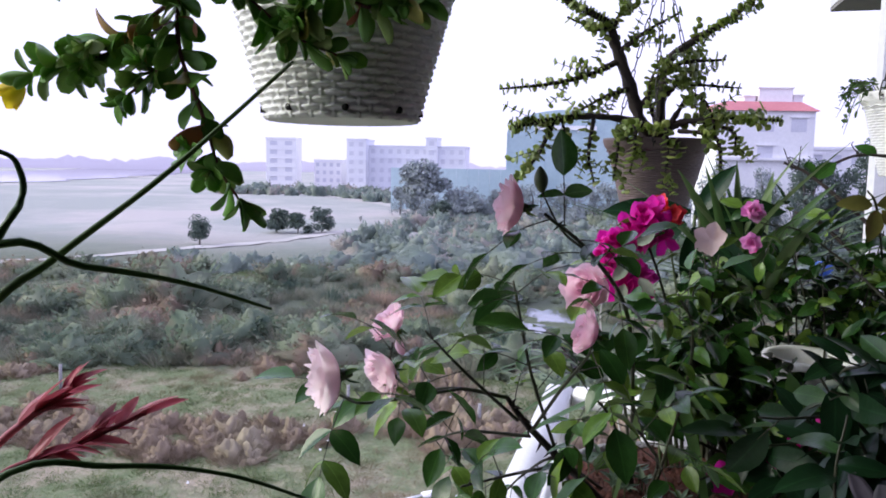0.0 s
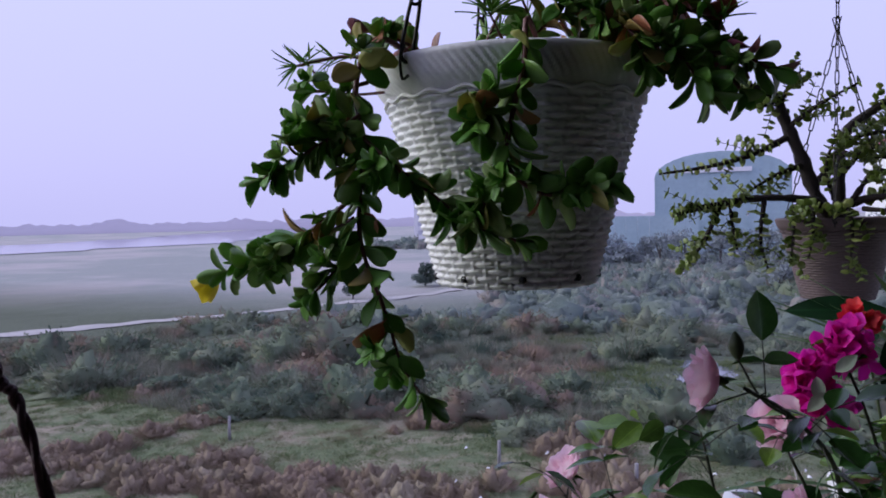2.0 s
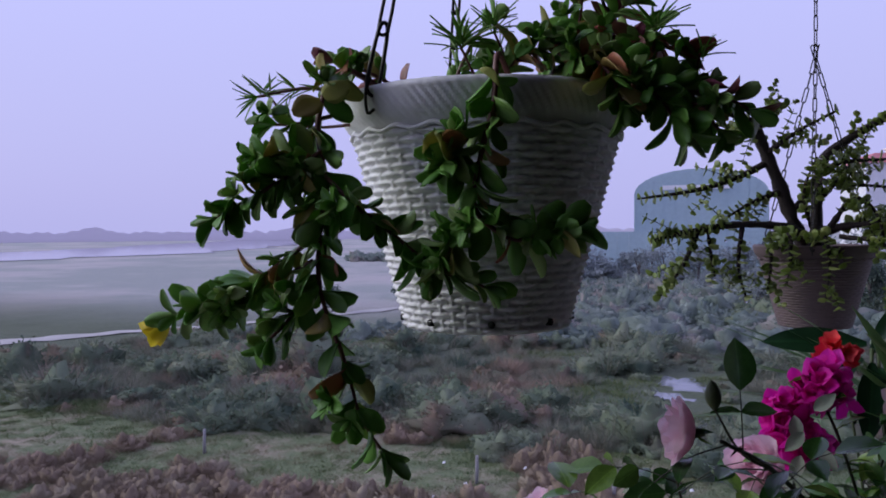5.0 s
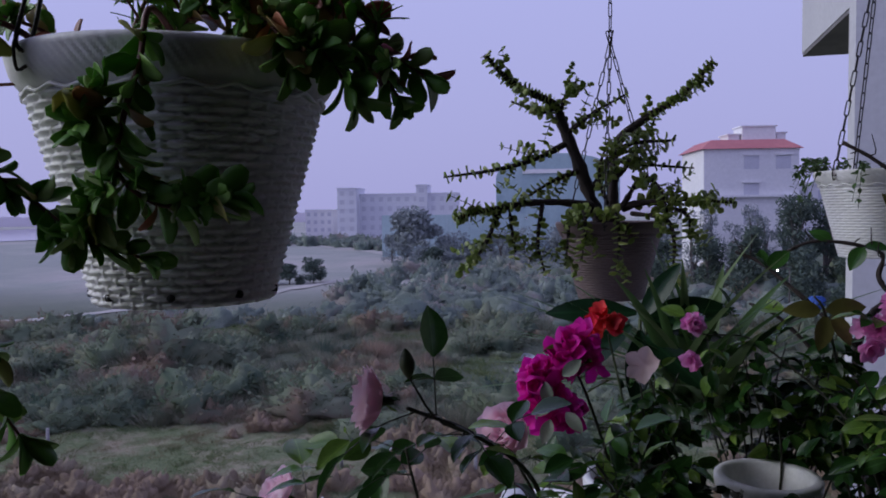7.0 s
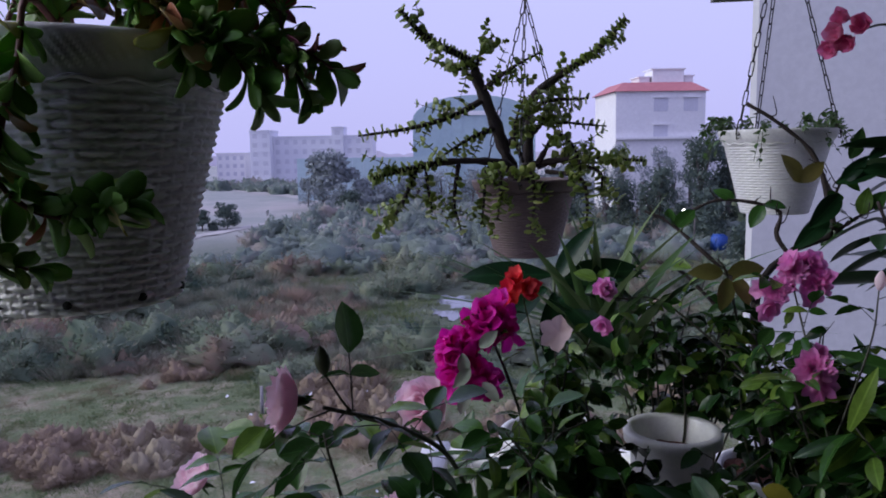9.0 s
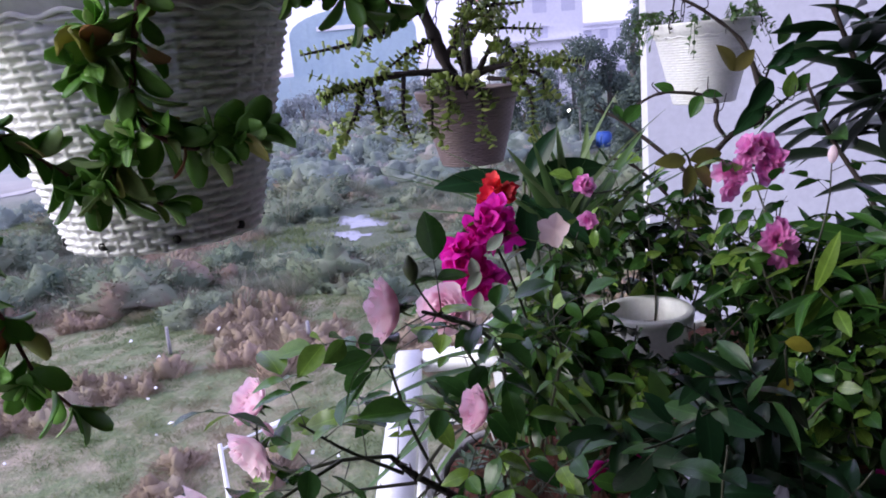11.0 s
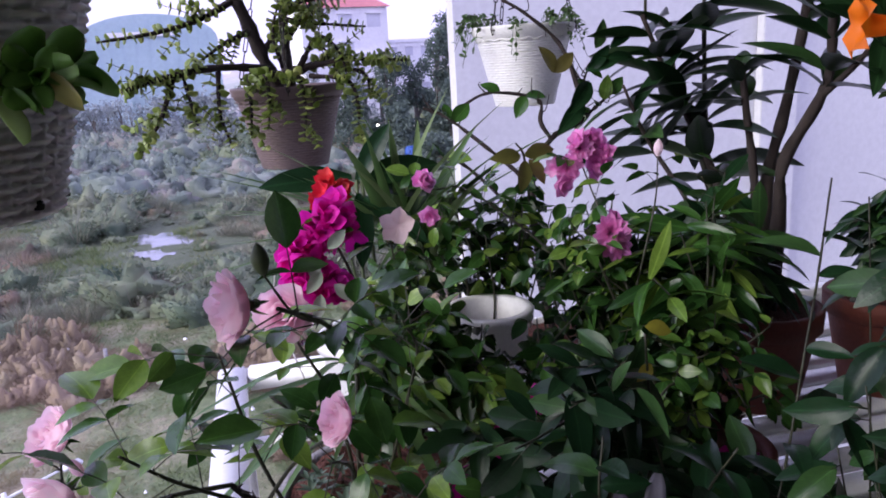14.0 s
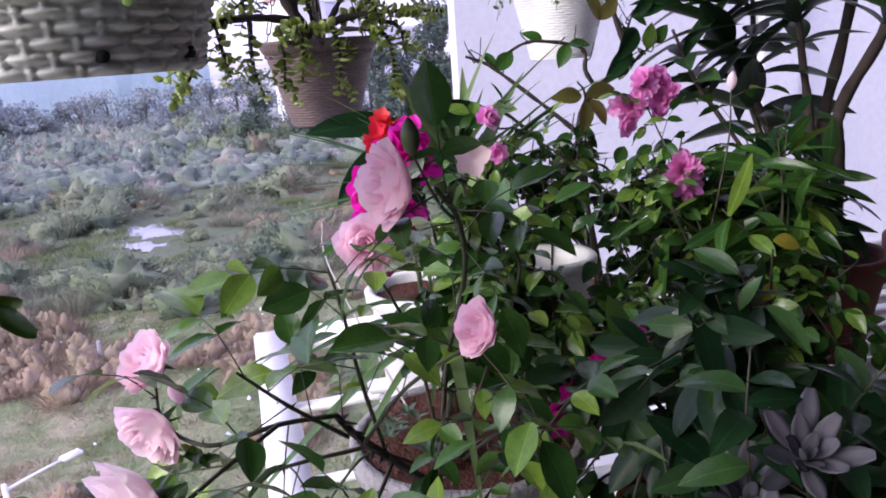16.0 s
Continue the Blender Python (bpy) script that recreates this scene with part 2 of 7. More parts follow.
def blade(outline, n=6, fold=0.15, curl=0.2, wave=0.0, twist=0.0):
    """Vertices and faces of a leaf one unit long along y, its face to z. outline: half width at 0..1."""
    vs, fs = [], []
    for i in range(n + 1):
        u = i / n
        w = outline(u)
        z0 = -curl * u * u
        for k, s in enumerate((-1, -0.5, 0, 0.5, 1)):
            z = z0 + fold * w * (abs(s) ** 1.3) + wave * w * math.sin(u * 15 + s * 3) * abs(s)
            a = twist * u
            vs.append((s * w * math.cos(a), u * (1 - 0.12 * curl), z + s * w * math.sin(a)))
    for i in range(n):
        for k in range(4):
            fs.append((i * 5 + k, i * 5 + k + 1, i * 5 + k + 6, i * 5 + k + 5))
    return vs, fs


def oval(width, point=1.0, low=0.03):
    """Outline of an oval leaf, its belly before the middle when point > 1."""
    return lambda u: max(low * (1 - u), width * math.sin(math.pi * min(1, u ** (1 / point))) ** 0.75) if 0 < u < 1 else (low if u == 0 else 0.004)


def spoon(width):
    """Outline of a fleshy spoon-shaped leaf, widest near its tip."""
    return lambda u: width * (0.16 + 0.84 * math.sin(math.pi * min(1.0, 0.06 + 0.80 * u ** 1.35)) ** 1.1) if u < 0.98 else width * 0.42


def lance(width):
    return lambda u: max(0.003, width * math.sin(math.pi * u ** 0.8) ** 0.8) if u < 1 else 0.002


def thick(vf, t):
    """A closed fleshy leaf from a blade."""
    vs, fs = vf
    n = len(vs)
    out = [(x, y, z + t * (0.25 + 0.75 * (1 - abs((i % 5) - 2) / 2))) for i, (x, y, z) in enumerate(vs)]
    low = [(x, y, z - t * (0.25 + 0.75 * (1 - abs((i % 5) - 2) / 2))) for i, (x, y, z) in enumerate(vs)]
    faces = list(fs) + [tuple(n + k for k in f[::-1]) for f in fs]
    rows = n // 5
    for i in range(rows - 1):
        for k in (0, 4):
            a, b = i * 5 + k, (i + 1) * 5 + k
            f = (a, b, n + b, n + a)
            faces.append(f if k == 0 else f[::-1])
    return out + low, faces


def leaf_mesh(name, vf, material):
    me = bpy.data.meshes.new(name)
    me.from_pydata(vf[0], [], vf[1])
    me.polygons.foreach_set("use_smooth", [True] * len(me.polygons))
    me.materials.append(material)
    return me


def aim(p, along, face, size, roll=0.0):
    """Pose of a leaf at p that grows along a direction, with its face towards another."""
    y = Vector(along).normalized()
    z = Vector(face)
    z = z - y * z.dot(y)
    if z.length < 1e-3:
        z = y.orthogonal()
    z.normalize()
    x = y.cross(z)
    m = Matrix((x, y, z)).transposed().to_4x4()
    return Matrix.Translation(p) @ m @ Matrix.Rotation(roll, 4, "Y") @ Matrix.Scale(size, 4)


def put(name, mesh, parent, m):
    ob = new(name, mesh)
    ob.parent = parent
    ob.matrix_local = Matrix.Translation(-parent.location) @ m if parent else m
    return ob


def gather(vf, poses):
    """Many copies of one leaf as one set of vertices and faces."""
    base = np.array(vf[0])
    vs, fs = [], []
    for k, m in enumerate(poses):
        a = np.array(m)
        vs.append(base @ a[:3, :3].T + a[:3, 3])
        o = k * len(base)
        fs.extend(tuple(i + o for i in f) for f in vf[1])
    return (np.concatenate(vs) if vs else np.zeros((0, 3))), fs


def rnd(a, b):
    return random.uniform(a, b)


def rvec(s=1.0):
    return Vector((rnd(-s, s), rnd(-s, s), rnd(-s, s)))


def local(ob, pts):
    return [Vector(p) - ob.location for p in pts]


# ---------------------------------------------------------------- balcony and building
TURN = Matrix.Rotation(radians(-6.5), 4, "Z")     # the building stands askew to the axes
CORNER = Matrix.Translation((0.17, 2.37, 0)) @ TURN  # outer corner of the balcony rail
FLOOR, RAIL = -0.15, 0.83


def structure(name, bm, material, label, category, smooth=False):
    return tagged(part(name, bm, material, None, "", smooth), label, category, kind="structure")


bm = bmesh.new()
box(bm, -0.1, 4.6, -4.6, 0.12, FLOOR - 0.18, FLOOR, CORNER)
structure("floor", bm, M_floor, "grey-brown tiled balcony floor under the plants", "floor")
bm = bmesh.new()
box(bm, -0.35, 4.6, -4.6, 0.45, 2.86, 3.06, CORNER)
structure("ceiling", bm, M_ceil, "dull grey painted balcony ceiling slab", "ceiling")
# added out of view, lowers the sky opening over the plants
bm = bmesh.new()
box(bm, -0.35, 4.6, 0.25, 0.45, 2.56, 2.858, CORNER)
structure("shade_beam_front", bm, M_ceil, "unseen dull grey beam added to cut sky light from above", "beam")
bm = bmesh.new()
box(bm, -0.1, 4.6, -4.75, -4.6, FLOOR - 0.18, 3.06, CORNER)
structure("wall_back", bm, M_tan, "brown painted house wall behind the balcony", "wall")
# never seen; stands this close to keep light off the right side
bm = bmesh.new()
box(bm, 2.72, 2.9, -4.6, -0.1, FLOOR, 2.858, CORNER)
structure("shade_wall_side", bm, M_tan, "unseen brown side wall set close to darken the balcony", "wall")
# assumed wall behind the camera, added to block sky from the left
bm = bmesh.new()
box(bm, -0.1, 0.05, -4.6, -2.45, FLOOR, 2.858, CORNER)
structure("shade_wall_left", bm, M_tan, "unseen brown end wall added to block sky light", "wall")
bm = bmesh.new()
box(bm, -0.1, 4.75, -4.75, 0.12, GROUND - 0.5, FLOOR - 0.182, CORNER)
structure("house_body", bm, M_wall, "white painted storeys below the balcony", "wall")

# invented block out of view, shades surfaces that face the camera
bm = bmesh.new()
box(bm, -1.3, -0.102, -4.75, -3.9, GROUND - 0.5, 6.0, CORNER)
structure("shade_wall_outer", bm, M_tan, "unseen brown block added beside the balcony to shade the planter", "wall")

# the wing of the same house, seen across a gap
WING = Matrix.Translation((3.17, 8.0, 0)) @ TURN
wing = empty("neighbour_wing", (3.08, 8.0, GROUND), "white painted wing of a house with a pilaster", "building")
bm = bmesh.new()
box(bm, 0, 9.0, 0, 0.25, GROUND - 0.5, 9.0, WING)
w_ob = part("wall", bm, M_wall, wing, "", False)
w_ob.matrix_parent_inverse = Matrix.Translation(-wing.location)
bm = bmesh.new()
box(bm, 3.70, 4.20, -0.14, -0.002, GROUND - 0.5, 9.0, WING, 0.01)
w_ob = part("pilaster", bm, M_wall, wing, "", False)
w_ob.matrix_parent_inverse = Matrix.Translation(-wing.location)
bm = bmesh.new()
box(bm, -0.05, 9.05, -0.05, 0.3, 9.0, 9.25, WING)
w_ob = part("parapet", bm, M_wall, wing, "", False)
w_ob.matrix_parent_inverse = Matrix.Translation(-wing.location)

slab = empty("projecting_slab", (5.6, 12.9, 4.26), "white concrete balcony slab with shaded underside", "balcony")
SL = Matrix.Translation((4.54, 14.0, 0)) @ TURN
bm = bmesh.new()
box(bm, 0, 4.0, -4.4, 0, 4.28, 6.6, SL)
o = part("fascia", bm, M_wall, slab, "", False)
o.matrix_parent_inverse = Matrix.Translation(-slab.location)
# thin dark layer: the shade below the white slab is painted on
bm = bmesh.new()
box(bm, 0.01, 4.0, -4.39, -0.01, 4.22, 4.278, SL)
o = part("soffit", bm, M_soffit, slab, "underside in a dark shade colour", False)
o.matrix_parent_inverse = Matrix.Translation(-slab.location)

# railing: square tubes along the two open sides
railing = empty("railing", CORNER.translation + Vector((0, 0, FLOOR)), "white enamelled metal balcony railing with square posts", "railing")


def rail_part(name, dims, bevel=0.006):
    bm = bmesh.new()
    box(bm, *dims, CORNER, bevel)
    o = part(name, bm, M_rail, railing)
    o.matrix_parent_inverse = Matrix.Translation(-railing.location)


rail_part("top_rail", (-0.04, 0.04, -2.44, 0.04, RAIL - 0.05, RAIL))
rail_part("top_rail", (0.042, 4.5, -0.04, 0.04, RAIL - 0.05, RAIL))
for zz in (0.10, 0.36, 0.60):
    rail_part("bar", (-0.015, 0.015, -2.44, 0.0, zz - 0.015, zz + 0.015))
    rail_part("bar", (0.02, 4.5, -0.015, 0.015, zz - 0.015, zz + 0.015))
for k in range(2):
    rail_part("post", (-0.03, 0.03, -0.03 - k * 1.3, 0.03 - k * 1.3, FLOOR, RAIL - 0.052))
for k in range(1, 4):
    rail_part("post", (k * 1.3 - 0.03, k * 1.3 + 0.03, -0.03, 0.03, FLOOR, RAIL - 0.052))

# slatted stand for the pots
bench = empty("plant_stand", CORNER @ Vector((1.3, -0.7, FLOOR)), "white slatted wooden plant stand carrying flowerpots", "plant stand")
BT = 0.70


def bench_part(name, dims):
    bm = bmesh.new()
    box(bm, *dims, CORNER, 0.004)
    o = part(name, bm, M_rail, bench)
    o.matrix_parent_inverse = Matrix.Translation(-bench.location)


for k in range(8):
    bench_part("slat", (0.24, 2.65, -1.25 + k * 0.155, -1.25 + k * 0.155 + 0.055, BT - 0.022, BT))
for x in (0.27, 1.0, 1.9, 2.6):
    bench_part("crossbar", (x, x + 0.04, -1.26, -0.1, BT - 0.06, BT - 0.024))
    bench_part("leg", (x, x + 0.04, -1.25, -1.21, FLOOR, BT - 0.062))
    bench_part("leg", (x, x + 0.04, -0.15, -0.11, FLOOR, BT - 0.062))
# upper tier of the stand
TIER = 0.79
for k in range(9):
    bench_part("slat", (0.98, 2.62, -1.0 + k * 0.09, -1.0 + k * 0.09 + 0.055, TIER - 0.022, TIER))
for x in (1.0, 1.8, 2.55):
    bench_part("crossbar", (x, x + 0.04, -1.0, -0.22, TIER - 0.06, TIER - 0.024))
    bench_part("leg", (x, x + 0.04, -0.99, -0.95, BT + 0.001, TIER - 0.062))
    bench_part("leg", (x, x + 0.04, -0.28, -0.24, BT + 0.001, TIER - 0.062))

# ---------------------------------------------------------------- landscape
def track_x(y):
    """Middle of the pale dirt track at the distance y."""
    return float(np.interp(y, (38, 58, 67, 81.5, 97, 118, 136, 149, 170), (-85, -69.8, -65, -55.5, -47, -38, -32, -25.5, -26)))


def ground_mat():
    m, n, l, s = node_mat("field", 0.95)
    big = noise_tex(n, l, 0.022, 5.0, 0.6, "Object", 0.44, 0.58)
    mid = noise_tex(n, l, 0.35, 5.0, 0.7, "Object", 0.46, 0.66)
    fine = noise_tex(n, l, 4.0, 4.0, 0.7)
    green = mixed(n, l, fine, (0.112, 0.146, 0.069), (0.163, 0.198, 0.099))
    tan = mixed(n, l, fine, (0.275, 0.232, 0.163), (0.344, 0.292, 0.215))
    c = mixed(n, l, mid, green, tan)
    # far field colour is paled by distance, haze put into the base colour
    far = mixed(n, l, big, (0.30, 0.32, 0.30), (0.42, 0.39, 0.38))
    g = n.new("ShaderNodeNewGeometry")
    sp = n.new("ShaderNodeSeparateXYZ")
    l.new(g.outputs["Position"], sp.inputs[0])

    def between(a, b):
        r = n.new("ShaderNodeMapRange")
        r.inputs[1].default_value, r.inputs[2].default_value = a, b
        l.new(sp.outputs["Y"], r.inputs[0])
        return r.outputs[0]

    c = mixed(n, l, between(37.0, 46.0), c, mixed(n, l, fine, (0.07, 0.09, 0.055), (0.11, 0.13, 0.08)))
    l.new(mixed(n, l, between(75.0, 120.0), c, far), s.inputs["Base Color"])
    bumped(n, l, s, fine, 0.6, 0.15)
    return m


ys = np.concatenate([np.linspace(-40, 130, 120), np.geomspace(134, 4500, 40)])
xs = np.concatenate([-np.geomspace(4500, 100, 26), np.linspace(-96, 110, 130), np.geomspace(114, 4500, 26)])
gv, gf = [], []
for y in ys:
    for x in xs:
        h = 0.5 * noise.noise(Vector((x * 0.05, y * 0.05, 0))) + 0.25 * noise.noise(Vector((x * 0.3, y * 0.3, 3)))
        near = max(0.0, 1 - max(0.0, y - 130) / 100)
        rise = 7.0 * max(0.0, min(1.0, (x - 10 - 0.05 * y) / 45)) ** 1.5 * max(0.0, min(1.0, (y - 45) / 60))
        gv.append((x, y, GROUND + h * near + rise))
W = len(xs)
for j in range(len(ys) - 1):
    for i in range(W - 1):
        gf.append((j * W + i, j * W + i + 1, (j + 1) * W + i + 1, (j + 1) * W + i))
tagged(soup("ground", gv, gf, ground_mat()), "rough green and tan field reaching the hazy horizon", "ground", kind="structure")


def ground_z(x, y):
    h = 0.5 * noise.noise(Vector((x * 0.05, y * 0.05, 0))) + 0.25 * noise.noise(Vector((x * 0.3, y * 0.3, 3)))
    rise = 7.0 * max(0.0, min(1.0, (x - 10 - 0.05 * y) / 45)) ** 1.5 * max(0.0, min(1.0, (y - 45) / 60))
    return GROUND + h * max(0.0, 1 - max(0.0, y - 130) / 100) + rise


def strip(name, line, half, material, label, category, lift=0.25):
    pts = curve_points([(x, y, 0) for x, y in line], 60)
    vs, fs = [], []
    for i, p in enumerate(pts):
        d = (pts[min(i + 1, 60)] - pts[max(i - 1, 0)]).normalized()
        s = Vector((-d.y, d.x, 0))
        w = half * (1 + 0.4 * noise.noise(p * 0.13))
        for k in (-1, 0, 1):
            q = p + s * w * k
            vs.append((q.x, q.y, ground_z(q.x, q.y) + lift))
    for i in range(60):
        for k in (0, 1):
            a = i * 3 + k
            fs.append((a, a + 1, a + 4, a + 3))
    return tagged(soup(name, vs, fs, material), label, category, kind="structure")


M_track = plain("pale_dust", (0.48, 0.455, 0.44), (0.36, 0.345, 0.33), 0.95, 0.3, 3.0, 0.3, 0.05)
m, n, l, s = node_mat("still_water", 0.06)
s.inputs["Base Color"].default_value = (0.16, 0.17, 0.20, 1)
s.inputs["Specular IOR Level"].default_value = 0.5
bumped(n, l, s, noise_tex(n, l, 0.5), 0.05, 0.05)
M_water = m
strip("road", [(-100, 20), (-85, 38), (-69.8, 58), (-65, 67), (-55.5, 81.5), (-47, 97), (-38, 118), (-32, 136), (-25.5, 149), (-19, 158)], 1.7, M_track, "pale dusty dirt track across the field", "road", 0.10)
strip("road", [(-250, 480), (-163, 376), (-84.6, 269), (-42, 205), (-27.4, 165), (-19, 158)], 3.0, M_track, "pale dusty path along the dry field", "road", 0.10)
strip("water", [(-420, 150), (-330, 330), (-420, 640), (-560, 1000)], 70, M_water, "pale still water by the marsh", "water", 0.3)


def pond(x, y, rx, ry):
    vs, fs = [(x, y, 0)], []
    for i in range(96):
        a = 2 * math.pi * i / 96
        k = 0.9 + 0.55 * noise.noise(Vector((math.cos(a) * 1.7, math.sin(a) * 1.7, 5))) + 0.25 * noise.noise(Vector((math.cos(a) * 3.5, math.sin(a) * 3.5, 8))) + 0.06 * noise.noise(Vector((math.cos(a) * 11, math.sin(a) * 11, 3)))
        vs.append((x + rx * k * math.cos(a), y + ry * k * math.sin(a), 0))
    z = ground_z(x, y) + 0.0
    vs = [(a, b, z) for a, b, _ in vs]
    for i in range(96):
        fs.append((0, 1 + i, 1 + (i + 1) % 96))
    tagged(soup("water", vs, fs, M_water), "small pond among the reeds mirroring the sky", "water", kind="structure")


pond(-0.7, 56.6, 2.3, 4.6)

M_reed = foliage("reed_scrub", (0.185, 0.206, 0.151), (0.260, 0.273, 0.202), (0.386, 0.336, 0.269), 0.9, per="island", trans=0.1, gloss=0.1)
M_brush = foliage("green_scrub", (0.168, 0.218, 0.151), (0.210, 0.260, 0.176), (0.269, 0.302, 0.210), 0.9, per="island", trans=0.3, gloss=0.1)
# paler, bluer copy of the scrub colour with distance haze mixed in
M_far_brush = foliage("hazed_scrub", (0.25, 0.31, 0.28), (0.29, 0.35, 0.31), (0.33, 0.39, 0.34), 0.9, per="island", trans=0.5, gloss=0.1)
M_tus = foliage("dry_tussock", (0.227, 0.172, 0.126), (0.277, 0.214, 0.155), (0.336, 0.269, 0.197), 0.9, per="island", trans=0.15, gloss=0.1)
M_grass = foliage("meadow_grass", (0.105, 0.155, 0.063), (0.147, 0.202, 0.088), (0.235, 0.231, 0.130), 0.9, per="island", trans=0.15, gloss=0.1)


def patchy(m, brown, dark, light, fluff=0.0):
    """Adds drifts of withered, darker and paler growth, some metres wide."""
    n, l = m.node_tree.nodes, m.node_tree.links
    s = n["Principled BSDF"]
    col = s.inputs["Base Color"].links[0].from_socket
    c = mixed(n, l, noise_tex(n, l, 0.40, 2.0, 0.5, "Object", 0.52, 0.68), col, light)
    c = mixed(n, l, noise_tex(n, l, 0.24, 3.0, 0.55, "Object", 0.50, 0.64), c, dark)
    c = mixed(n, l, noise_tex(n, l, 0.12, 4.0, 0.65, "Object", 0.53, 0.64), c, brown)
    l.new(c, s.inputs["Base Color"])
    for x in n:
        if x.type == "BSDF_TRANSLUCENT":
            l.new(c, x.inputs[0])
    if fluff:
        bumped(n, l, s, noise_tex(n, l, 4.0, 5.0, 0.75, "Object", 0.2, 0.8), 1.0, fluff)


patchy(M_reed, (0.353, 0.265, 0.206), (0.092, 0.139, 0.109), (0.269, 0.294, 0.218))
patchy(M_brush, (0.277, 0.210, 0.164), (0.063, 0.101, 0.076), (0.277, 0.302, 0.210))
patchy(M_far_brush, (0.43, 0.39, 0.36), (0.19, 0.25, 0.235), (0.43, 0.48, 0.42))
patchy(M_tus, (0.302, 0.227, 0.172), (0.185, 0.151, 0.105), (0.319, 0.273, 0.197))
patchy(M_grass, (0.235, 0.202, 0.130), (0.101, 0.143, 0.067), (0.202, 0.235, 0.118))


def clump(count, height, spread, width, droop, lean=True):
    """Blades that spring from one foot."""
    vs, fs = [], []
    for _ in range(count):
        a, r = rnd(0, 2 * math.pi), spread * math.sqrt(random.random())
        f = Vector((r * 0.6 * math.cos(a), r * 0.6 * math.sin(a), height * rnd(0, 0.45) * (1 - r / spread * 0.7)))
        d = Vector((math.cos(a) * droop * rnd(0.2, 1) * (0.3 + r / spread), math.sin(a) * droop * rnd(0.2, 1) * (0.3 + r / spread), 1)) + rvec(0.25)
        ln = height * rnd(0.35, 0.75)
        s = d.cross(rvec()).normalized() * width * rnd(0.6, 1.3)
        tip = f + d.normalized() * ln
        mid = f + d.normalized() * ln * 0.55
        o = len(vs)
        if lean:
            vs += [f - s, f + s, tip]
            fs.append((o, o + 1, o + 2))
            continue
        vs += [f - s * 0.6, f + s * 0.6, mid + s, tip, mid - s]
        fs.append((o, o + 1, o + 2, o + 3, o + 4))
    return [tuple(v) for v in vs], fs


def leafy(count, radius, size):
    """A bush of many small leaf tufts over an uneven lump of inner foliage."""
    vs, fs = [], []
    seed = Vector((count * 0.37 + rnd(0, 50), radius, 0))

    def lump(d):
        return radius * (0.62 + 0.55 * noise.noise(d * 1.9 + seed) + 0.30 * noise.noise(d * 4.5 + seed))

    rows, cols = 6, 14
    for i in range(rows + 1):
        for j in range(cols):
            e, a = math.pi / 2 * i / rows, 2 * math.pi * j / cols
            d = Vector((math.cos(e) * math.cos(a), math.cos(e) * math.sin(a), math.sin(e) * 1.05))
            vs.append(d * lump(d) * 0.95)
    for i in range(rows):
        for j in range(cols):
            k = (j + 1) % cols
            fs.append((i * cols + j, i * cols + k, (i + 1) * cols + k, (i + 1) * cols + j))
    for _ in range(count):
        d = rvec().normalized()
        d.z = abs(d.z) * 1.1
        r = lump(d) * rnd(0.88, 1.10)
        p = d * r
        a = (d + rvec(0.9)).normalized()
        b = a.cross(rvec()).normalized()
        q = size * rnd(0.6, 1.4)
        o = len(vs)
        vs += [p - b * q * 0.32, p + a * q * 0.8 + b * q * 0.1, p + b * q * 0.32, p - a * q * 0.6]
        fs.append((o, o + 1, o + 2, o + 3))
    return [tuple(v) for v in vs], fs


def mound():
    """A tussock: a low lump with blades all over it."""
    vs, fs = leafy(90, 0.62, 0.05)
    v2, f2 = clump(270, 0.62, 0.90, 0.010, 2.0)
    o = len(vs)
    return vs + v2, fs + [tuple(i + o for i in f) for f in f2]


def scatter(name, templates, spots, material, label, category, smooth=False):
    vs, fs, o = [], [], 0
    for x, y, size, tall in spots:
        base, faces = templates[random.randrange(len(templates))]
        b = np.array(base)
        a = rnd(0, 6.28)
        c, s = math.cos(a) * size, math.sin(a) * size
        z = ground_z(x, y) - 0.05
        vs.append(np.stack([b[:, 0] * c - b[:, 1] * s + x, b[:, 0] * s + b[:, 1] * c + y, b[:, 2] * size * tall + z], 1))
        fs.extend(tuple(i + o for i in f) for f in faces)
        o += len(b)
    return tagged(soup(name, np.concatenate(vs), fs, material, smooth=smooth), label, category, kind="stuff")


def patch(x, y, scale, seed):
    return noise.noise(Vector((x * scale, y * scale, seed)))


def open_ground(x, y):
    return x - track_x(y) < 9 and y > 50 or (x - track_x(y) < 24 and y > 78) or math.hypot((x + 0.8) / 2.3, (y - 54.2) / 6.4) < 1


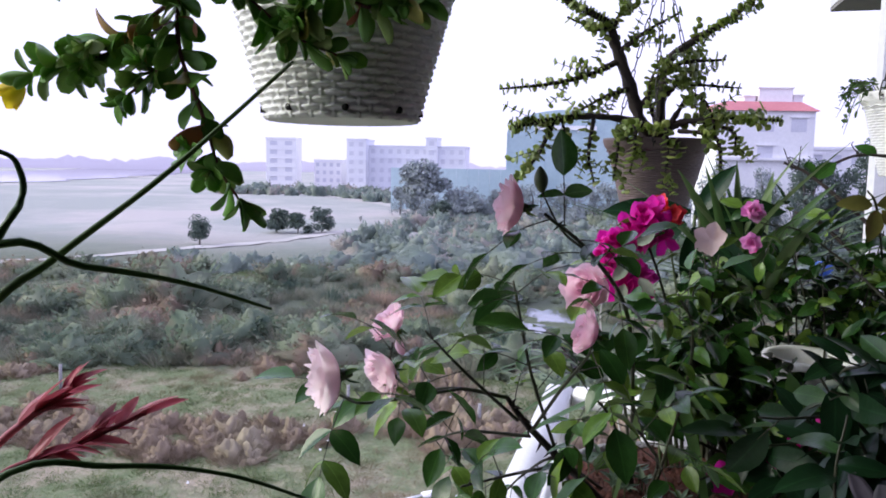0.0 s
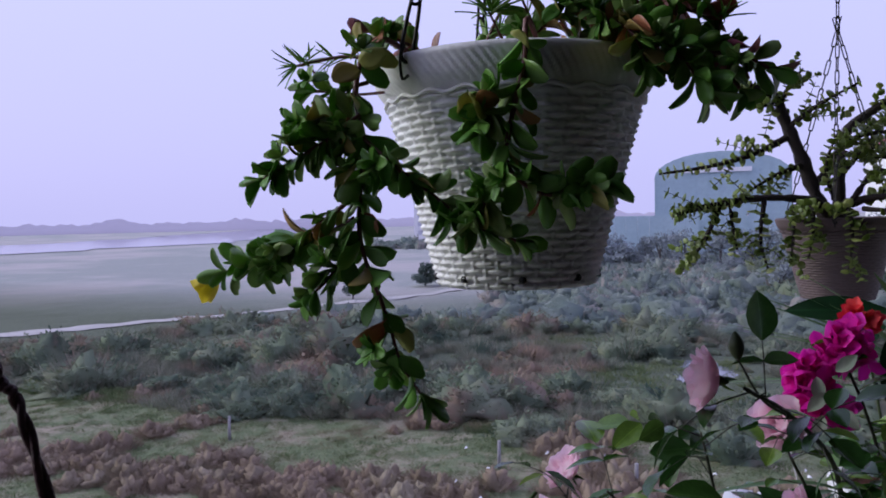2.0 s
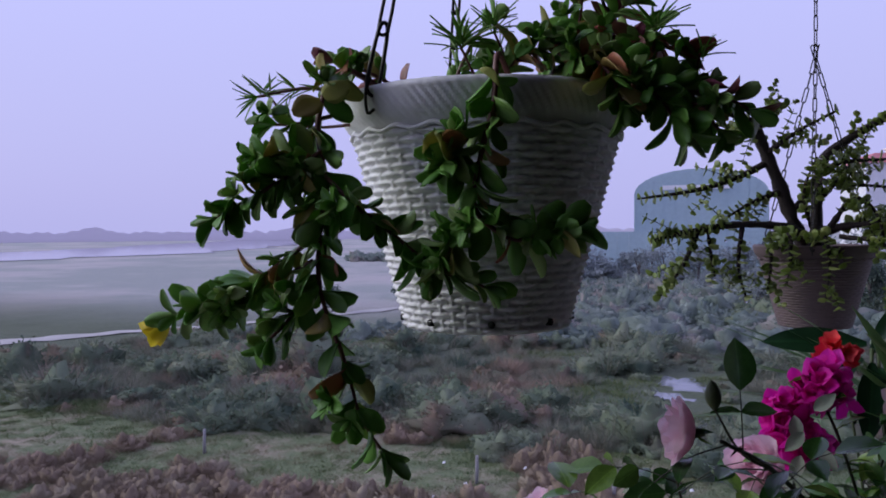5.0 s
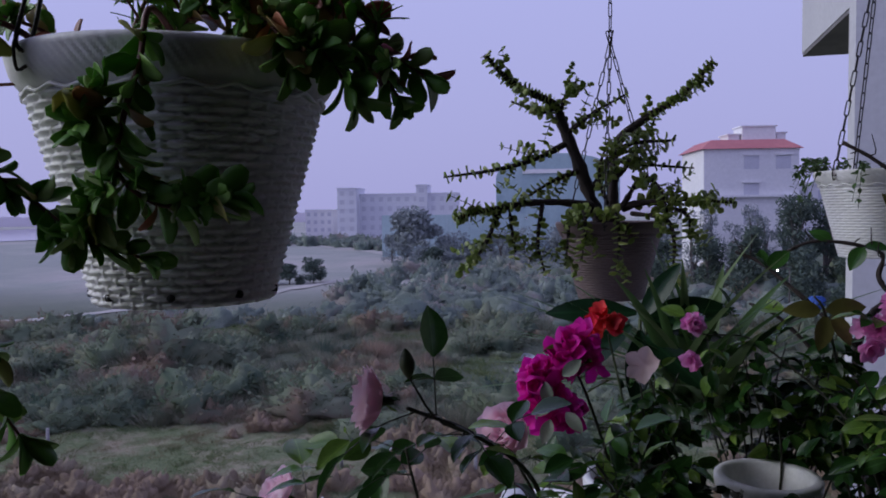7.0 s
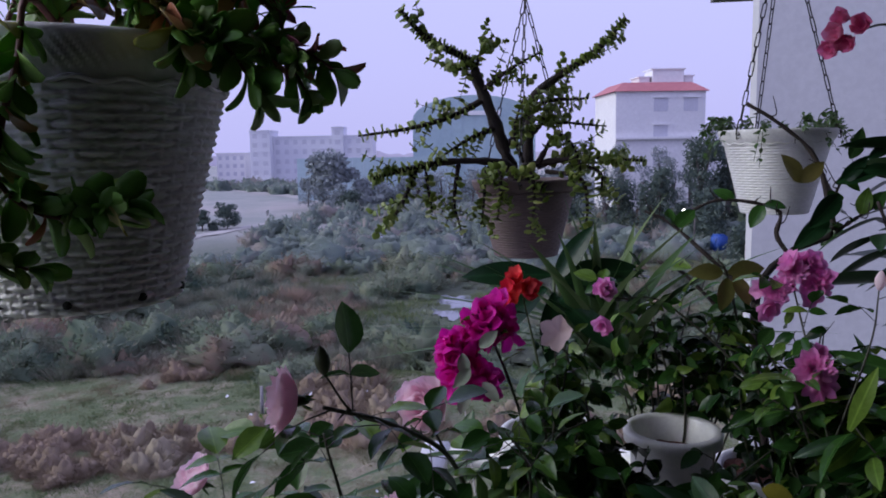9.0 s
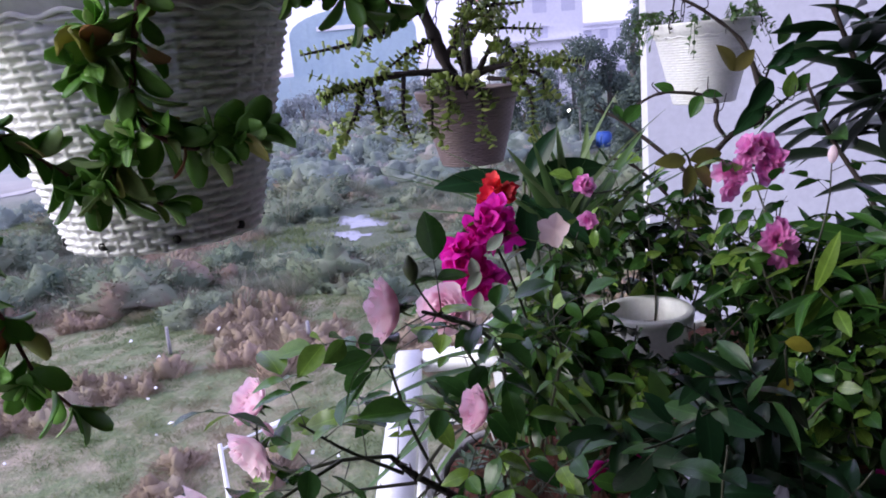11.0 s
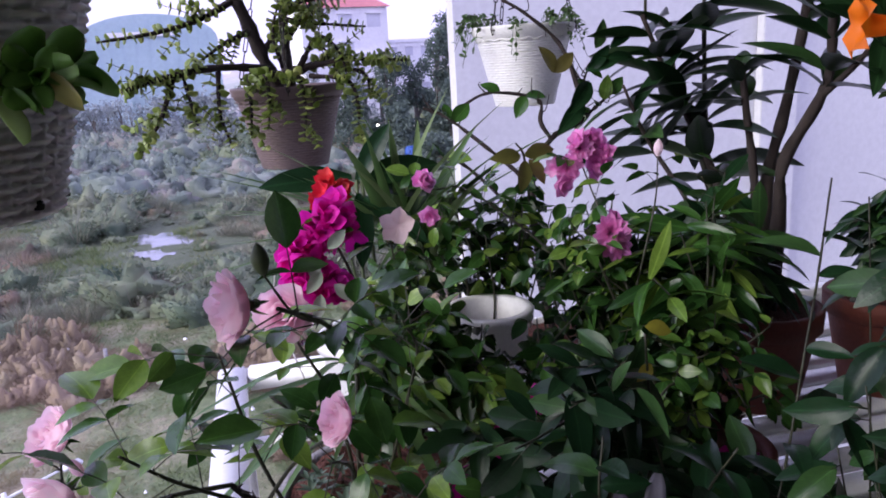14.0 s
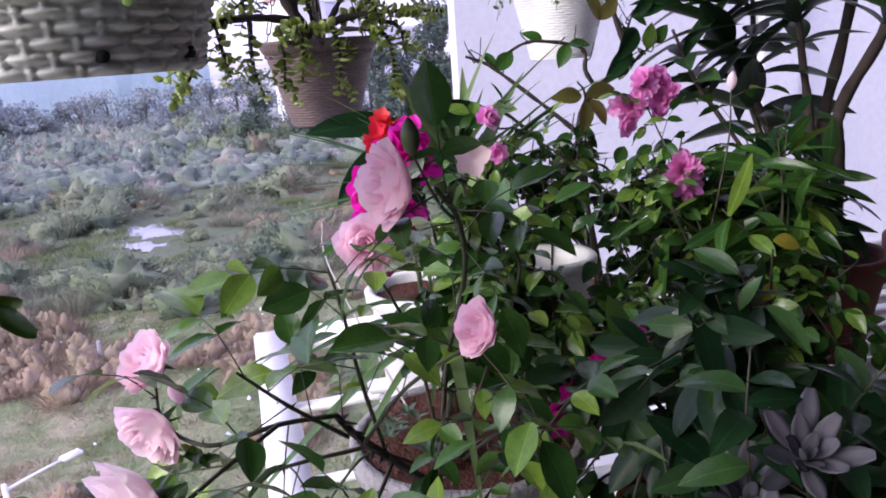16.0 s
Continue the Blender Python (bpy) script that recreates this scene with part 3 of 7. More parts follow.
reeds, bushes, tufts, grass = [], [], [], []
for _ in range(13500):
    y = 38 + 110 * random.random() ** 1.25
    x = rnd(-14 - y * 1.15, 12 + y * 0.75)
    if open_ground(x, y):
        if y < 62 and x > -20:
            grass.append((x, y, rnd(0.4, 0.8), rnd(0.3, 0.6)))
        continue
    edge = 38.5 + 3.5 * patch(x, y, 0.08, 1) + (2 if x > -6 else 0)
    if y < edge:
        continue
    p = patch(x, y, 0.09, 9) + 0.35 * patch(x, y, 0.3, 2)
    k = (1 + max(0.0, y - 60) * 0.004) * (0.8 + 0.7 * patch(x, y, 0.16, 7))
    if patch(x, y, 0.12, 14) > 0.22 and y < 80:
        grass.append((x, y, rnd(0.8, 1.5), rnd(0.6, 1.1)))
        continue
    if -4.5 < x < 2.8 and 46 < y < 62:
        grass.append((x, y, rnd(0.8, 1.4), rnd(0.6, 1.0)))
        if random.random() < 0.35 and abs(x + 0.8) > 2.3:
            bushes.append((x, y, rnd(0.35, 0.7), 0.8))
        continue
    if math.hypot((x + 0.8) / 5.0, (y - 54) / 11.0) < 1:
        continue
    if y < 72 and random.random() < 0.52:
        if random.random() < 0.42:
            reeds.append((x, y, k * rnd(0.8, 1.5), rnd(0.75, 1.2)))
        continue
    if p > -0.24 or y > 85:
        if random.random() < 0.25:
            bushes.append((x, y, k * (rnd(0.9, 1.6) if random.random() < 0.62 else rnd(2.0, 3.3)), rnd(0.55, 0.85)))
    elif p > -0.38:
        reeds.append((x, y, k * rnd(0.8, 1.35), rnd(0.8, 1.25)))
    elif random.random() < 0.4:
        tufts.append((x, y, rnd(0.9, 1.5), rnd(0.9, 1.4)))
for _ in range(10500):
    y = 12 + 29 * random.random() ** 0.8
    half = 8 + y * 0.8
    x = rnd(-12 - 1.3 * y, half)
    p = patch(x, y, 0.16, 4) + 0.5 * patch(x, y, 0.5, 6)
    band = math.exp(-((y - 31 - 0.12 * x) / 4.0) ** 2)
    if p + 0.42 * band > 0.50:
        if random.random() < 0.45:
            tufts.append((x, y, rnd(0.7, 1.6), rnd(0.8, 1.3)))
        else:
            grass.append((x, y, rnd(0.4, 0.8), rnd(0.5, 0.9)))
    else:
        grass.append((x, y, rnd(0.35, 0.8), rnd(0.45, 0.9)))
for _ in range(46):
    a, r = rnd(0, 6.28), math.sqrt(random.random())
    tufts.append((-4.6 + 3.4 * r * math.cos(a) - 1.2 * r * math.sin(a), 33.2 + 4.4 * r * math.sin(a), rnd(1.0, 1.9), rnd(0.9, 1.4)))
for x, y in ((-0.1, 39.4), (1.2, 40.5), (-1.4, 40.2), (-9.5, 37.5), (0.9, 36.8)):
    bushes.append((x, y, rnd(0.9, 1.4), 0.9))
thickets = []
for _ in range(1500):
    y = rnd(95, 215)
    x = rnd(-60 if y > 150 else -30, 20 + y * 0.75)
    if x < track_x(y) + 4 or (y > 150 and x < -38) or (18 < x < 42 and y > 116):
        continue
    thickets.append((x, y, rnd(1.3, 2.8), rnd(0.7, 1.2)))
belt = []
for _ in range(520):
    y = rnd(225, 292)
    x = rnd(-0.47 * y, -4)
    if x > -42 - 0.62 * (y - 205) or y > 262:
        belt.append((x, y, rnd(1.6, 3.4), rnd(0.8, 1.3)))
scatter("thicket", [leafy(90, 1.3, 0.20) for _ in range(6)], belt + [b for b in thickets if b[0] < 4], M_far_brush, "green thickets in a haze-paled colour before the far buildings", "scrub", True)
scatter("thicket", [leafy(90, 1.3, 0.20) for _ in range(6)], [b for b in thickets if b[0] >= 4], M_brush, "dark green thickets on the slope below the villa", "scrub", True)
reeds += [(x, y, size * 0.8, rnd(0.7, 1.0)) for x, y, size, _ in bushes if y < 75]
scatter("reed_bed", [clump(170, rnd(1.2, 1.7), 1.3, 0.022, 1.2) for _ in range(8)], reeds, M_reed, "tall grey-green reeds in dense stands", "reeds")
scatter("scrub", [leafy(620, rnd(1.2, 1.6), 0.11) for _ in range(12)], [b for b in bushes if b[1] < 75], M_brush, "dense green scrub bushes across the field", "scrub", True)
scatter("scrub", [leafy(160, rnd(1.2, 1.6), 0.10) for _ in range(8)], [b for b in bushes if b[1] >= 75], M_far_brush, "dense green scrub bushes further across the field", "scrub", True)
scatter("dry_tussocks", [mound() for _ in range(8)], tufts, M_tus, "dry tan grass tussocks in the meadow", "grass", True)
scatter("meadow_grass", [clump(56, 0.55, 1.0, 0.018, 1.3) for _ in range(6)], grass, M_grass, "short green meadow grass", "grass")

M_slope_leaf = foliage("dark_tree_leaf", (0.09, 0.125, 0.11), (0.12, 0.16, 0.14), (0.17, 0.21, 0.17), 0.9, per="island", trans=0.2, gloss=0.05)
# leaf colour lightened and blued to imitate haze over far trees
M_far_leaf = foliage("hazed_tree_leaf", (0.26, 0.30, 0.32), (0.31, 0.35, 0.36), (0.38, 0.41, 0.41), 0.9, per="island", trans=0.1, gloss=0.05)
M_far_bark = plain("grey_bark", (0.16, 0.14, 0.13), (0.11, 0.10, 0.10), 0.9, 1.0, 8.0)


def tree(x, y, height, spread, leaves=1500, low=0.16, leaf=None):
    z = ground_z(x, y)
    t = empty("tree", (x, y, z), "broad-crowned grey-green tree in the hazy field", "tree", "trees in the field")
    bm = bmesh.new()
    top = Vector((rnd(-0.3, 0.3), rnd(-0.3, 0.3), height * 0.6))
    tube(bm, curve_points([(0, 0, -0.2), (rnd(-0.2, 0.2), 0, height * 0.3), top], 8), height * 0.03, height * 0.018, 7)
    lobes = []
    for k in range(16):
        u = rnd(low, 0.86)
        a, r = k * 2.4 + rnd(-0.4, 0.4), spread * rnd(0.15, 0.72) * (1.12 - 0.65 * u)
        lobes.append((Vector((math.cos(a) * r, math.sin(a) * r, height * u)), rnd(0.7, 1.25)))
    for c, _ in lobes[::2]:
        tube(bm, curve_points([(0, 0, c.z * rnd(0.45, 0.7)), c * 0.55 + Vector((0, 0, c.z * 0.3)), c], 6), height * 0.012, height * 0.003, 5)
    part("trunk", bm, M_far_bark, t)
    vs, fs = [], []
    for _ in range(leaves):
        c, g = random.choice(lobes)
        d = rvec().normalized()
        q = (0.25 + 0.8 * random.random() ** 0.6) * g
        p = c + Vector((d.x * spread * 0.36, d.y * spread * 0.36, d.z * min(height * 0.15, spread * 0.42))) * q
        a, b = rvec().normalized(), rvec().normalized()
        w = spread * rnd(0.035, 0.085)
        o = len(vs)
        vs += [p - b * w * 0.6, p + a * w, p + b * w * 0.6, p - a * w]
        fs.append((o, o + 1, o + 2, o + 3))
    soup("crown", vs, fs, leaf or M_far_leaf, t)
    return t


# far trees paled with haze in their leaf colour, then the darker ones below the villa
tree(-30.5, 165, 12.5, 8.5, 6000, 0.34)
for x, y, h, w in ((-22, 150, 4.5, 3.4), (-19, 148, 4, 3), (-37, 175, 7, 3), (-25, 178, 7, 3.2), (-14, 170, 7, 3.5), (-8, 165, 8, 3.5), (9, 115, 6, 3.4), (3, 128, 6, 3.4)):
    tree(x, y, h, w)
for x, y, h, w in ((-47, 122, 4.2, 2.8), (-43, 121, 3.6, 2.8), (-39.5, 123, 4.4, 2.8), (-50, 100, 4.5, 2.2), (-22.5, 146, 5.0, 3.4), (30, 98, 13, 4.0), (34, 99, 12, 3.6), (24, 96, 9.5, 3.6), (39, 104, 15, 3.8), (43, 108, 17, 4.5),
                   (36, 92, 9, 4.2), (28, 88, 7, 3.5), (20, 100, 8, 3.4), (15, 108, 7.5, 3.6), (46, 96, 13, 4.5), (33, 78, 6, 3.5), (26, 70, 5, 3)):
    tree(x, y, h, w, 3600, 0.10, M_slope_leaf)


# trees in the haze-paled leaf colour before the hangar and before the foot of the villa
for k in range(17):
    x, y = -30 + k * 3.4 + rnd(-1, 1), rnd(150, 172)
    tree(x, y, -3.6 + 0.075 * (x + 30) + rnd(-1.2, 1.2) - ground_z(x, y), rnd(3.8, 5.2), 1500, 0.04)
for k in range(6):
    x, y = 19.5 + k * 2.6, rnd(105, 111)
    tree(x, y, 2.6 + rnd(-1.3, 1.3) - ground_z(x, y), rnd(2.4, 3.4), 1800, 0.06)


# far buildings
M_white = plain("whitewashed_wall", (0.84, 0.83, 0.85), (0.77, 0.76, 0.79), 0.85, 0.15, 2.0, 0.1, 0.02)
# grey stucco, teal sheet and panes are paled: haze in their base colours
M_palegrey = plain("hazed_grey_stucco", (0.74, 0.74, 0.80), (0.68, 0.68, 0.75), 0.9, 0.1, 1.5, 0.1, 0.02)
M_roof = plain("red_roof_sheet", (0.52, 0.19, 0.20), (0.44, 0.15, 0.17), 0.7, 0.3, 3.0, 0.1, 0.02)
M_teal = plain("hazed_teal_sheet", (0.40, 0.52, 0.56), (0.35, 0.47, 0.52), 0.7, 0.1, 1.0, 0.1, 0.02)
M_glass = plain("hazed_window", (0.62, 0.62, 0.70), (0.56, 0.56, 0.64), 0.3, 0.5, 4.0, 0.05)


def house(name, at, turn, w, d, h, storeys, cols, wall, label, roof=None, door=True):
    b = empty(name, at, label, "building")
    b.rotation_euler = (0, 0, turn)
    bm = bmesh.new()
    box(bm, 0, w, 0, d, 0, h, bevel=0.02)
    part("wall", bm, wall, b, "", False)
    if roof:
        bm = bmesh.new()
        e = 0.5
        lo = [bm.verts.new(p) for p in ((-e, -e, h), (w + e, -e, h), (w + e, d + e, h), (-e, d + e, h))]
        hi = [bm.verts.new(p) for p in ((1.6, 1.6, h + 1.5), (w - 1.6, 1.6, h + 1.5), (w - 1.6, d - 1.6, h + 1.5), (1.6, d - 1.6, h + 1.5))]
        bm.faces.new(lo[::-1])
        bm.faces.new(hi)
        for i in range(4):
            bm.faces.new((lo[i], lo[(i + 1) % 4], hi[(i + 1) % 4], hi[i]))
        part("roof", bm, roof, b, "", False)
    else:
        bm = bmesh.new()
        box(bm, -0.25, w + 0.25, -0.25, d + 0.25, h, h + 0.5)
        part("parapet", bm, wall, b, "", False)
    fh = h / storeys
    for r in range(storeys):
        for cidx in range(cols):
            ww = w / cols
            if roof and cidx == 2 and r < storeys - 1 or roof and cidx == 0:
                continue
            x = ww * (cidx + 0.5)
            win = empty("window", (x, 0, fh * r + fh * 0.5), "", "")
            win.parent = b
            bm = bmesh.new()
            box(bm, -ww * 0.24, ww * 0.24, -0.03, 0.06, -fh * 0.24, fh * 0.24)
            part("pane", bm, M_glass, win, "", False)
            bm = bmesh.new()
            box(bm, -ww * 0.28, ww * 0.28, -0.3, -0.002, fh * 0.26, fh * 0.31)
            part("shade_ledge", bm, wall, win, "", False)
    return b


red = house("villa", (23.4, 120.2, ground_z(28, 120) - 1), 0.10, 14.3, 12, 10.75 - ground_z(28, 120) + 1, 5, 3, M_white, "white plastered apartment villa with a red hipped roof", M_roof)
hh = 10.75 - ground_z(28, 120) + 1
for x0, x1, y0, z1 in ((6.8, 11.9, 3.0, 3.6), (4.8, 6.5, 3.5, 2.4), (12.2, 13.6, 3.5, 2.6)):
    bm = bmesh.new()
    box(bm, x0, x1, y0, y0 + 4, hh + 0.2, hh + z1)
    box(bm, x0 - 0.2, x1 + 0.2, y0 - 0.2, y0 + 4.2, hh + z1, hh + z1 + 0.2)
    part("roof_room", bm, M_white, red, "", False)
bm = bmesh.new()
box(bm, -0.15, 14.5, -0.6, -0.002, hh - 7.4, hh - 7.0)
part("ledge", bm, M_white, red, "", False)
house("white_block", (-120.4, 300, GROUND), 0.15, 12.4, 12, 21.7, 6, 2, M_white, "tall white plastered block with small windows")
house("long_block", (-78, 305, GROUND), 0.0, 40, 14, 19.2, 5, 11, M_palegrey, "long pale grey block with rows of windows")
house("long_block", (-86, 300, GROUND), 0.0, 8, 14, 21.6, 6, 2, M_palegrey, "pale grey block joined to a long wing")
house("tower_block", (-54, 304, GROUND), 0.0, 4.6, 10, 22.6, 6, 1, M_palegrey, "pale grey stair tower on a long block")
house("low_block", (-103, 310, GROUND), 0.0, 12, 10, 13, 4, 4, M_white, "low white block between trees")
house("hill_house", (41, 135, ground_z(45, 135) - 1), 0.0, 9, 8, 13, 4, 3, M_white, "small white house on the slope")
hangar = empty("hangar", (2, 200, GROUND), "teal sheet-metal hangar with a rounded roof", "hangar")
bm = bmesh.new()
prof = [(-16, 0), (-16, 20.5)] + [(-16 * math.cos(math.pi * k / 16) , 20.5 + 6.2 * math.sin(math.pi * k / 16)) for k in range(1, 16)] + [(16, 20.5), (16, 0)]
fr = [bm.verts.new((x, 0, z)) for x, z in prof]
bk = [bm.verts.new((x, 45, z)) for x, z in prof]
for i in range(len(prof) - 1):
    bm.faces.new((fr[i], bk[i], bk[i + 1], fr[i + 1]))
bm.faces.new(fr)
bm.faces.new(bk[::-1])
part("shell", bm, M_teal, hangar, "", False)
bm = bmesh.new()
for k in range(1, 16):
    a = math.pi * k / 16
    box(bm, -0.08, 0.08, -0.10, -0.01, 0, 20 + 6 * math.sin(a), Matrix.Translation((-16 * math.cos(a), 0, 0)))
part("rib", bm, M_teal, hangar, "", False)
bm = bmesh.new()
box(bm, -9, 7, -0.5, -0.3, 21.5, 22.6)
part("light_panel", bm, M_white, hangar, "pale translucent roof strip", False)
bm = bmesh.new()
for k in range(14):
    box(bm, -52 + k * 2.9, -49.1 + k * 2.9 - 0.06, 0, 0.2, GROUND, GROUND + 11, Matrix.Translation((8, 196, 0)))
tagged(part("boundary_wall", bm, M_teal, None, "", False), "long teal sheet-metal boundary fence", "fence", kind="structure")

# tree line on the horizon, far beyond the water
# air haze is painted in: lilac base colour plus a faint emission
m, n, l, s = node_mat("hazy_horizon_glow", 1.0)
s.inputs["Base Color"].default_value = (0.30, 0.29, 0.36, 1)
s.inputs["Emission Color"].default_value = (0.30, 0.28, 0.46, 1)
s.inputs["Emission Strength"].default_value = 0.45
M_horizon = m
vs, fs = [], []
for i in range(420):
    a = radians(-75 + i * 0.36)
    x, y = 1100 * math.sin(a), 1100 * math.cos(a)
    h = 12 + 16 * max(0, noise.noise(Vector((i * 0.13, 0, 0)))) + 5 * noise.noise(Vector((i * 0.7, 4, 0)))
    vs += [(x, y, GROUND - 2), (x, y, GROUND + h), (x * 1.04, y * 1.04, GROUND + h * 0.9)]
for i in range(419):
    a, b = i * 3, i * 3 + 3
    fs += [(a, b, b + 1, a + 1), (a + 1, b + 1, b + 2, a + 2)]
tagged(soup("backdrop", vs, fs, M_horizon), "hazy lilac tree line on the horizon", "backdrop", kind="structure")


# ---------------------------------------------------------------- hanging planters
def woven_pot(height, r_bottom, r_top, rows=26, stakes=22, relief=0.0050, fine=10):
    """Basket with the strands of the weave standing out in turn, a twisted rim and a plain foot."""
    bm = bmesh.new()
    segs, sub = stakes * fine, 5
    rim_h = height * 0.17
    body = height - rim_h
    nz = rows * sub
    rings = []

    def ring(r_at, z):
        rings.append([bm.verts.new((r_at(i) * math.cos(2 * math.pi * i / segs), r_at(i) * math.sin(2 * math.pi * i / segs), z)) for i in range(segs)])

    ring(lambda i: r_bottom * 0.97, 0.0)
    for j in range(nz + 1):
        u = j / nz
        row, ph = divmod(j, sub)
        r0 = r_bottom + (r_top * 0.93 - r_bottom) * u
        v = ph / sub - 0.5

        def r_at(i, r0=r0, row=row, v=v):
            a = abs(math.sin(math.pi * (i / fine + 0.5 * (row % 2)))) ** 0.8
            stake = 0.5 * relief if a < 0.3 else 0.0
            return r0 + max(stake, relief * max(0.0, 1 - (v / (0.08 + 0.40 * a)) ** 2) * (0.2 + 0.8 * a))

        ring(r_at, body * u)
    for k in range(15):
        u = k / 14
        out = 0.009 * math.sin(math.pi * min(1.0, u * 1.9 + 0.05) * 0.5) * (1 - 0.5 * max(0.0, u - 0.9) / 0.1)
        z = body + rim_h * (0.02 + 0.98 * u)
        r0 = r_top * 0.93 + r_top * 0.07 * u + out
        ring(lambda i, r0=r0, u=u: r0 + 0.0012 * math.sin(2 * math.pi * (i / 4.0 + u * 3.4)) * math.sin(math.pi * min(1.0, u * 1.05)) ** 0.5, z)
    for r, z in ((r_top * 0.985, height * 1.0), (r_top * 0.95, height * 0.97), (r_top * 0.92, height * 0.80)):
        ring(lambda i, r=r: r, z)
    for a, b in zip(rings, rings[1:]):
        for i in range(segs):
            bm.faces.new((a[i], a[(i + 1) % segs], b[(i + 1) % segs], b[i]))
    bm.faces.new(rings[0][::-1])
    return bm


def chain_link_mesh():
    bm = bmesh.new()
    pts = []
    for k in range(20):
        a = 2 * math.pi * k / 20
        pts.append(Vector((0.0054 * math.cos(a), 0, 0.0054 * math.sin(a) + (0.0175 if math.sin(a) > 0.01 else (-0.0175 if math.sin(a) < -0.01 else 0)))))
    rings = []
    for k, p in enumerate(pts):
        d = (pts[(k + 1) % 20] - pts[k - 1]).normalized()
        s = Vector((0, 1, 0))
        t = d.cross(s)
        rings.append([bm.verts.new(p + (s * math.cos(2 * math.pi * j / 5) + t * math.sin(2 * math.pi * j / 5)) * 0.0019) for j in range(5)])
    for k in range(20):
        a, b = rings[k], rings[(k + 1) % 20]
        for j in range(5):
            bm.faces.new((a[j], a[(j + 1) % 5], b[(j + 1) % 5], b[j]))
    me = bpy.data.meshes.new("chain_link")
    bm.to_mesh(me)
    bm.free()
    me.polygons.foreach_set("use_smooth", [True] * len(me.polygons))
    me.materials.append(M_chain)
    return me


LINK = chain_link_mesh()
CEIL = 2.86


def chain(parent, a, b):
    a, b = Vector(a), Vector(b)
    d = (b - a).normalized()
    count = int((b - a).length / 0.0425)
    q = d.to_track_quat("Z", "Y").to_matrix().to_4x4()
    for k in range(count + 1):
        m = Matrix.Translation(a + d * (0.0425 * k + 0.018)) @ q @ Matrix.Rotation(math.pi / 2 * (k % 2) + 0.5, 4, "Z")
        put("chain_link", LINK, parent, m)


def hanging_pot(at, height, rb, rt, material, label, turn, holes=True):
    p = empty("hanging_planter", at, label, "hanging planter", "hanging planters")
    o = part("pot", woven_pot(height, rb, rt, relief=0.0050 if holes else 0.0026, fine=20 if holes else 10), material, p)
    o.rotation_euler = (0, 0, turn)
    bm = bmesh.new()
    loop = []
    for k in range(321):
        a = 2 * math.pi * k / 320
        loop.append(Vector((math.cos(a), math.sin(a), 0)) * (rt * 0.93 + 0.0045) + Vector((0, 0, height * 0.832 + 0.0022 * math.sin(a * 22))))
    tube(bm, loop, 0.0023, 0.0023, 6)
    part("rim_braid", bm, material, p)
    bm = bmesh.new()
    lathe(bm, [(rt * 0.925, height * 0.86), (rt * 0.7, height * 0.885), (rt * 0.3, height * 0.89), (0.002, height * 0.892)], 28, cap_last=True)
    for v in bm.verts:
        v.co.z += 0.006 * noise.noise(v.co * 60)
    part("soil", bm, M_soil, p, "damp red soil")
    if holes:
        # no real opening: a near-black plug paints the shade inside each hole
        for k in range(9):
            a = turn + 2 * math.pi * k / 9
            bm = bmesh.new()
            z = height * 0.045
            r = rb + 0.001
            bmesh.ops.create_cone(bm, cap_ends=True, segments=10, radius1=0.0038, radius2=0.0038, depth=0.014,
                                  matrix=Matrix.Translation((r * math.cos(a), r * math.sin(a), z)) @ Matrix.Rotation(a, 4, "Z") @ Matrix.Rotation(math.pi / 2, 4, "Y"))
            part("drain_hole", bm, M_hole, p)
    return p


def hang(p, rt, height, angles, apex_h, loop=0.0):
    c = p.location
    top = c + Vector((0, 0, height + apex_h))
    for a in angles:
        r = c + Vector((rt * 1.05 * math.cos(a), rt * 1.05 * math.sin(a), height * 0.955))
        up = (top - r).normalized()
        if loop:
            side = up.orthogonal().normalized() * 0.006
            bm = bmesh.new()
            wire = curve_points([r - c, r - c + up * loop * 0.15 + side, r - c + up * loop * 0.85 + side * 0.8, r - c + up * loop, r - c + up * loop * 0.85 - side * 0.8, r - c + up * loop * 0.15 - side, r - c], 30)
            tube(bm, wire, 0.0021, 0.0021, 6)
            part("wire_loop", bm, M_chain, p, "long black wire loop")
        chain(p, r + up * max(0.0, loop - 0.008), top)
        bm = bmesh.new()
        v = Vector((math.cos(a), math.sin(a), 0))
        pts = curve_points([r - c + Vector((0, 0, 0.018)), r - c + v * 0.006 + Vector((0, 0, 0.004)), r - c + v * 0.004 - Vector((0, 0, 0.016)), r - c - v * 0.004 - Vector((0, 0, 0.012))], 10)
        tube(bm, pts, 0.0016, 0.0016, 6)
        part("hook", bm, M_chain, p, "black wire hook")
    chain(p, top, (top.x, top.y, CEIL - 0.03))
    bm = bmesh.new()
    box(bm, -0.02, 0.02, -0.02, 0.02, CEIL - 0.025 - c.z, CEIL - c.z + 0.002, bevel=0.003)
    part("ceiling_hook", bm, M_chain, p)


H1, RB1, RT1 = 0.243, 0.087, 0.152
P1 = Vector((-0.107, 0.946, 1.552))
near_pot = hanging_pot(P1, H1, RB1, RT1, M_wicker, "white resin wicker hanging planter with drain holes on black chains", radians(-112))
hang(near_pot, RT1, H1, [radians(-118), radians(122), radians(2)], 0.62, 0.075)
P2 = Vector((0.46, 2.655, 1.36))
jade_pot = hanging_pot(P2, 0.245, 0.10, 0.166, M_wicker_brown, "faded brown wicker hanging planter on black chains", 0.4, False)
hang(jade_pot, 0.166, 0.245, [radians(-100), radians(20), radians(140)], 0.56)
P3 = Vector((1.187, 2.50, 1.498))
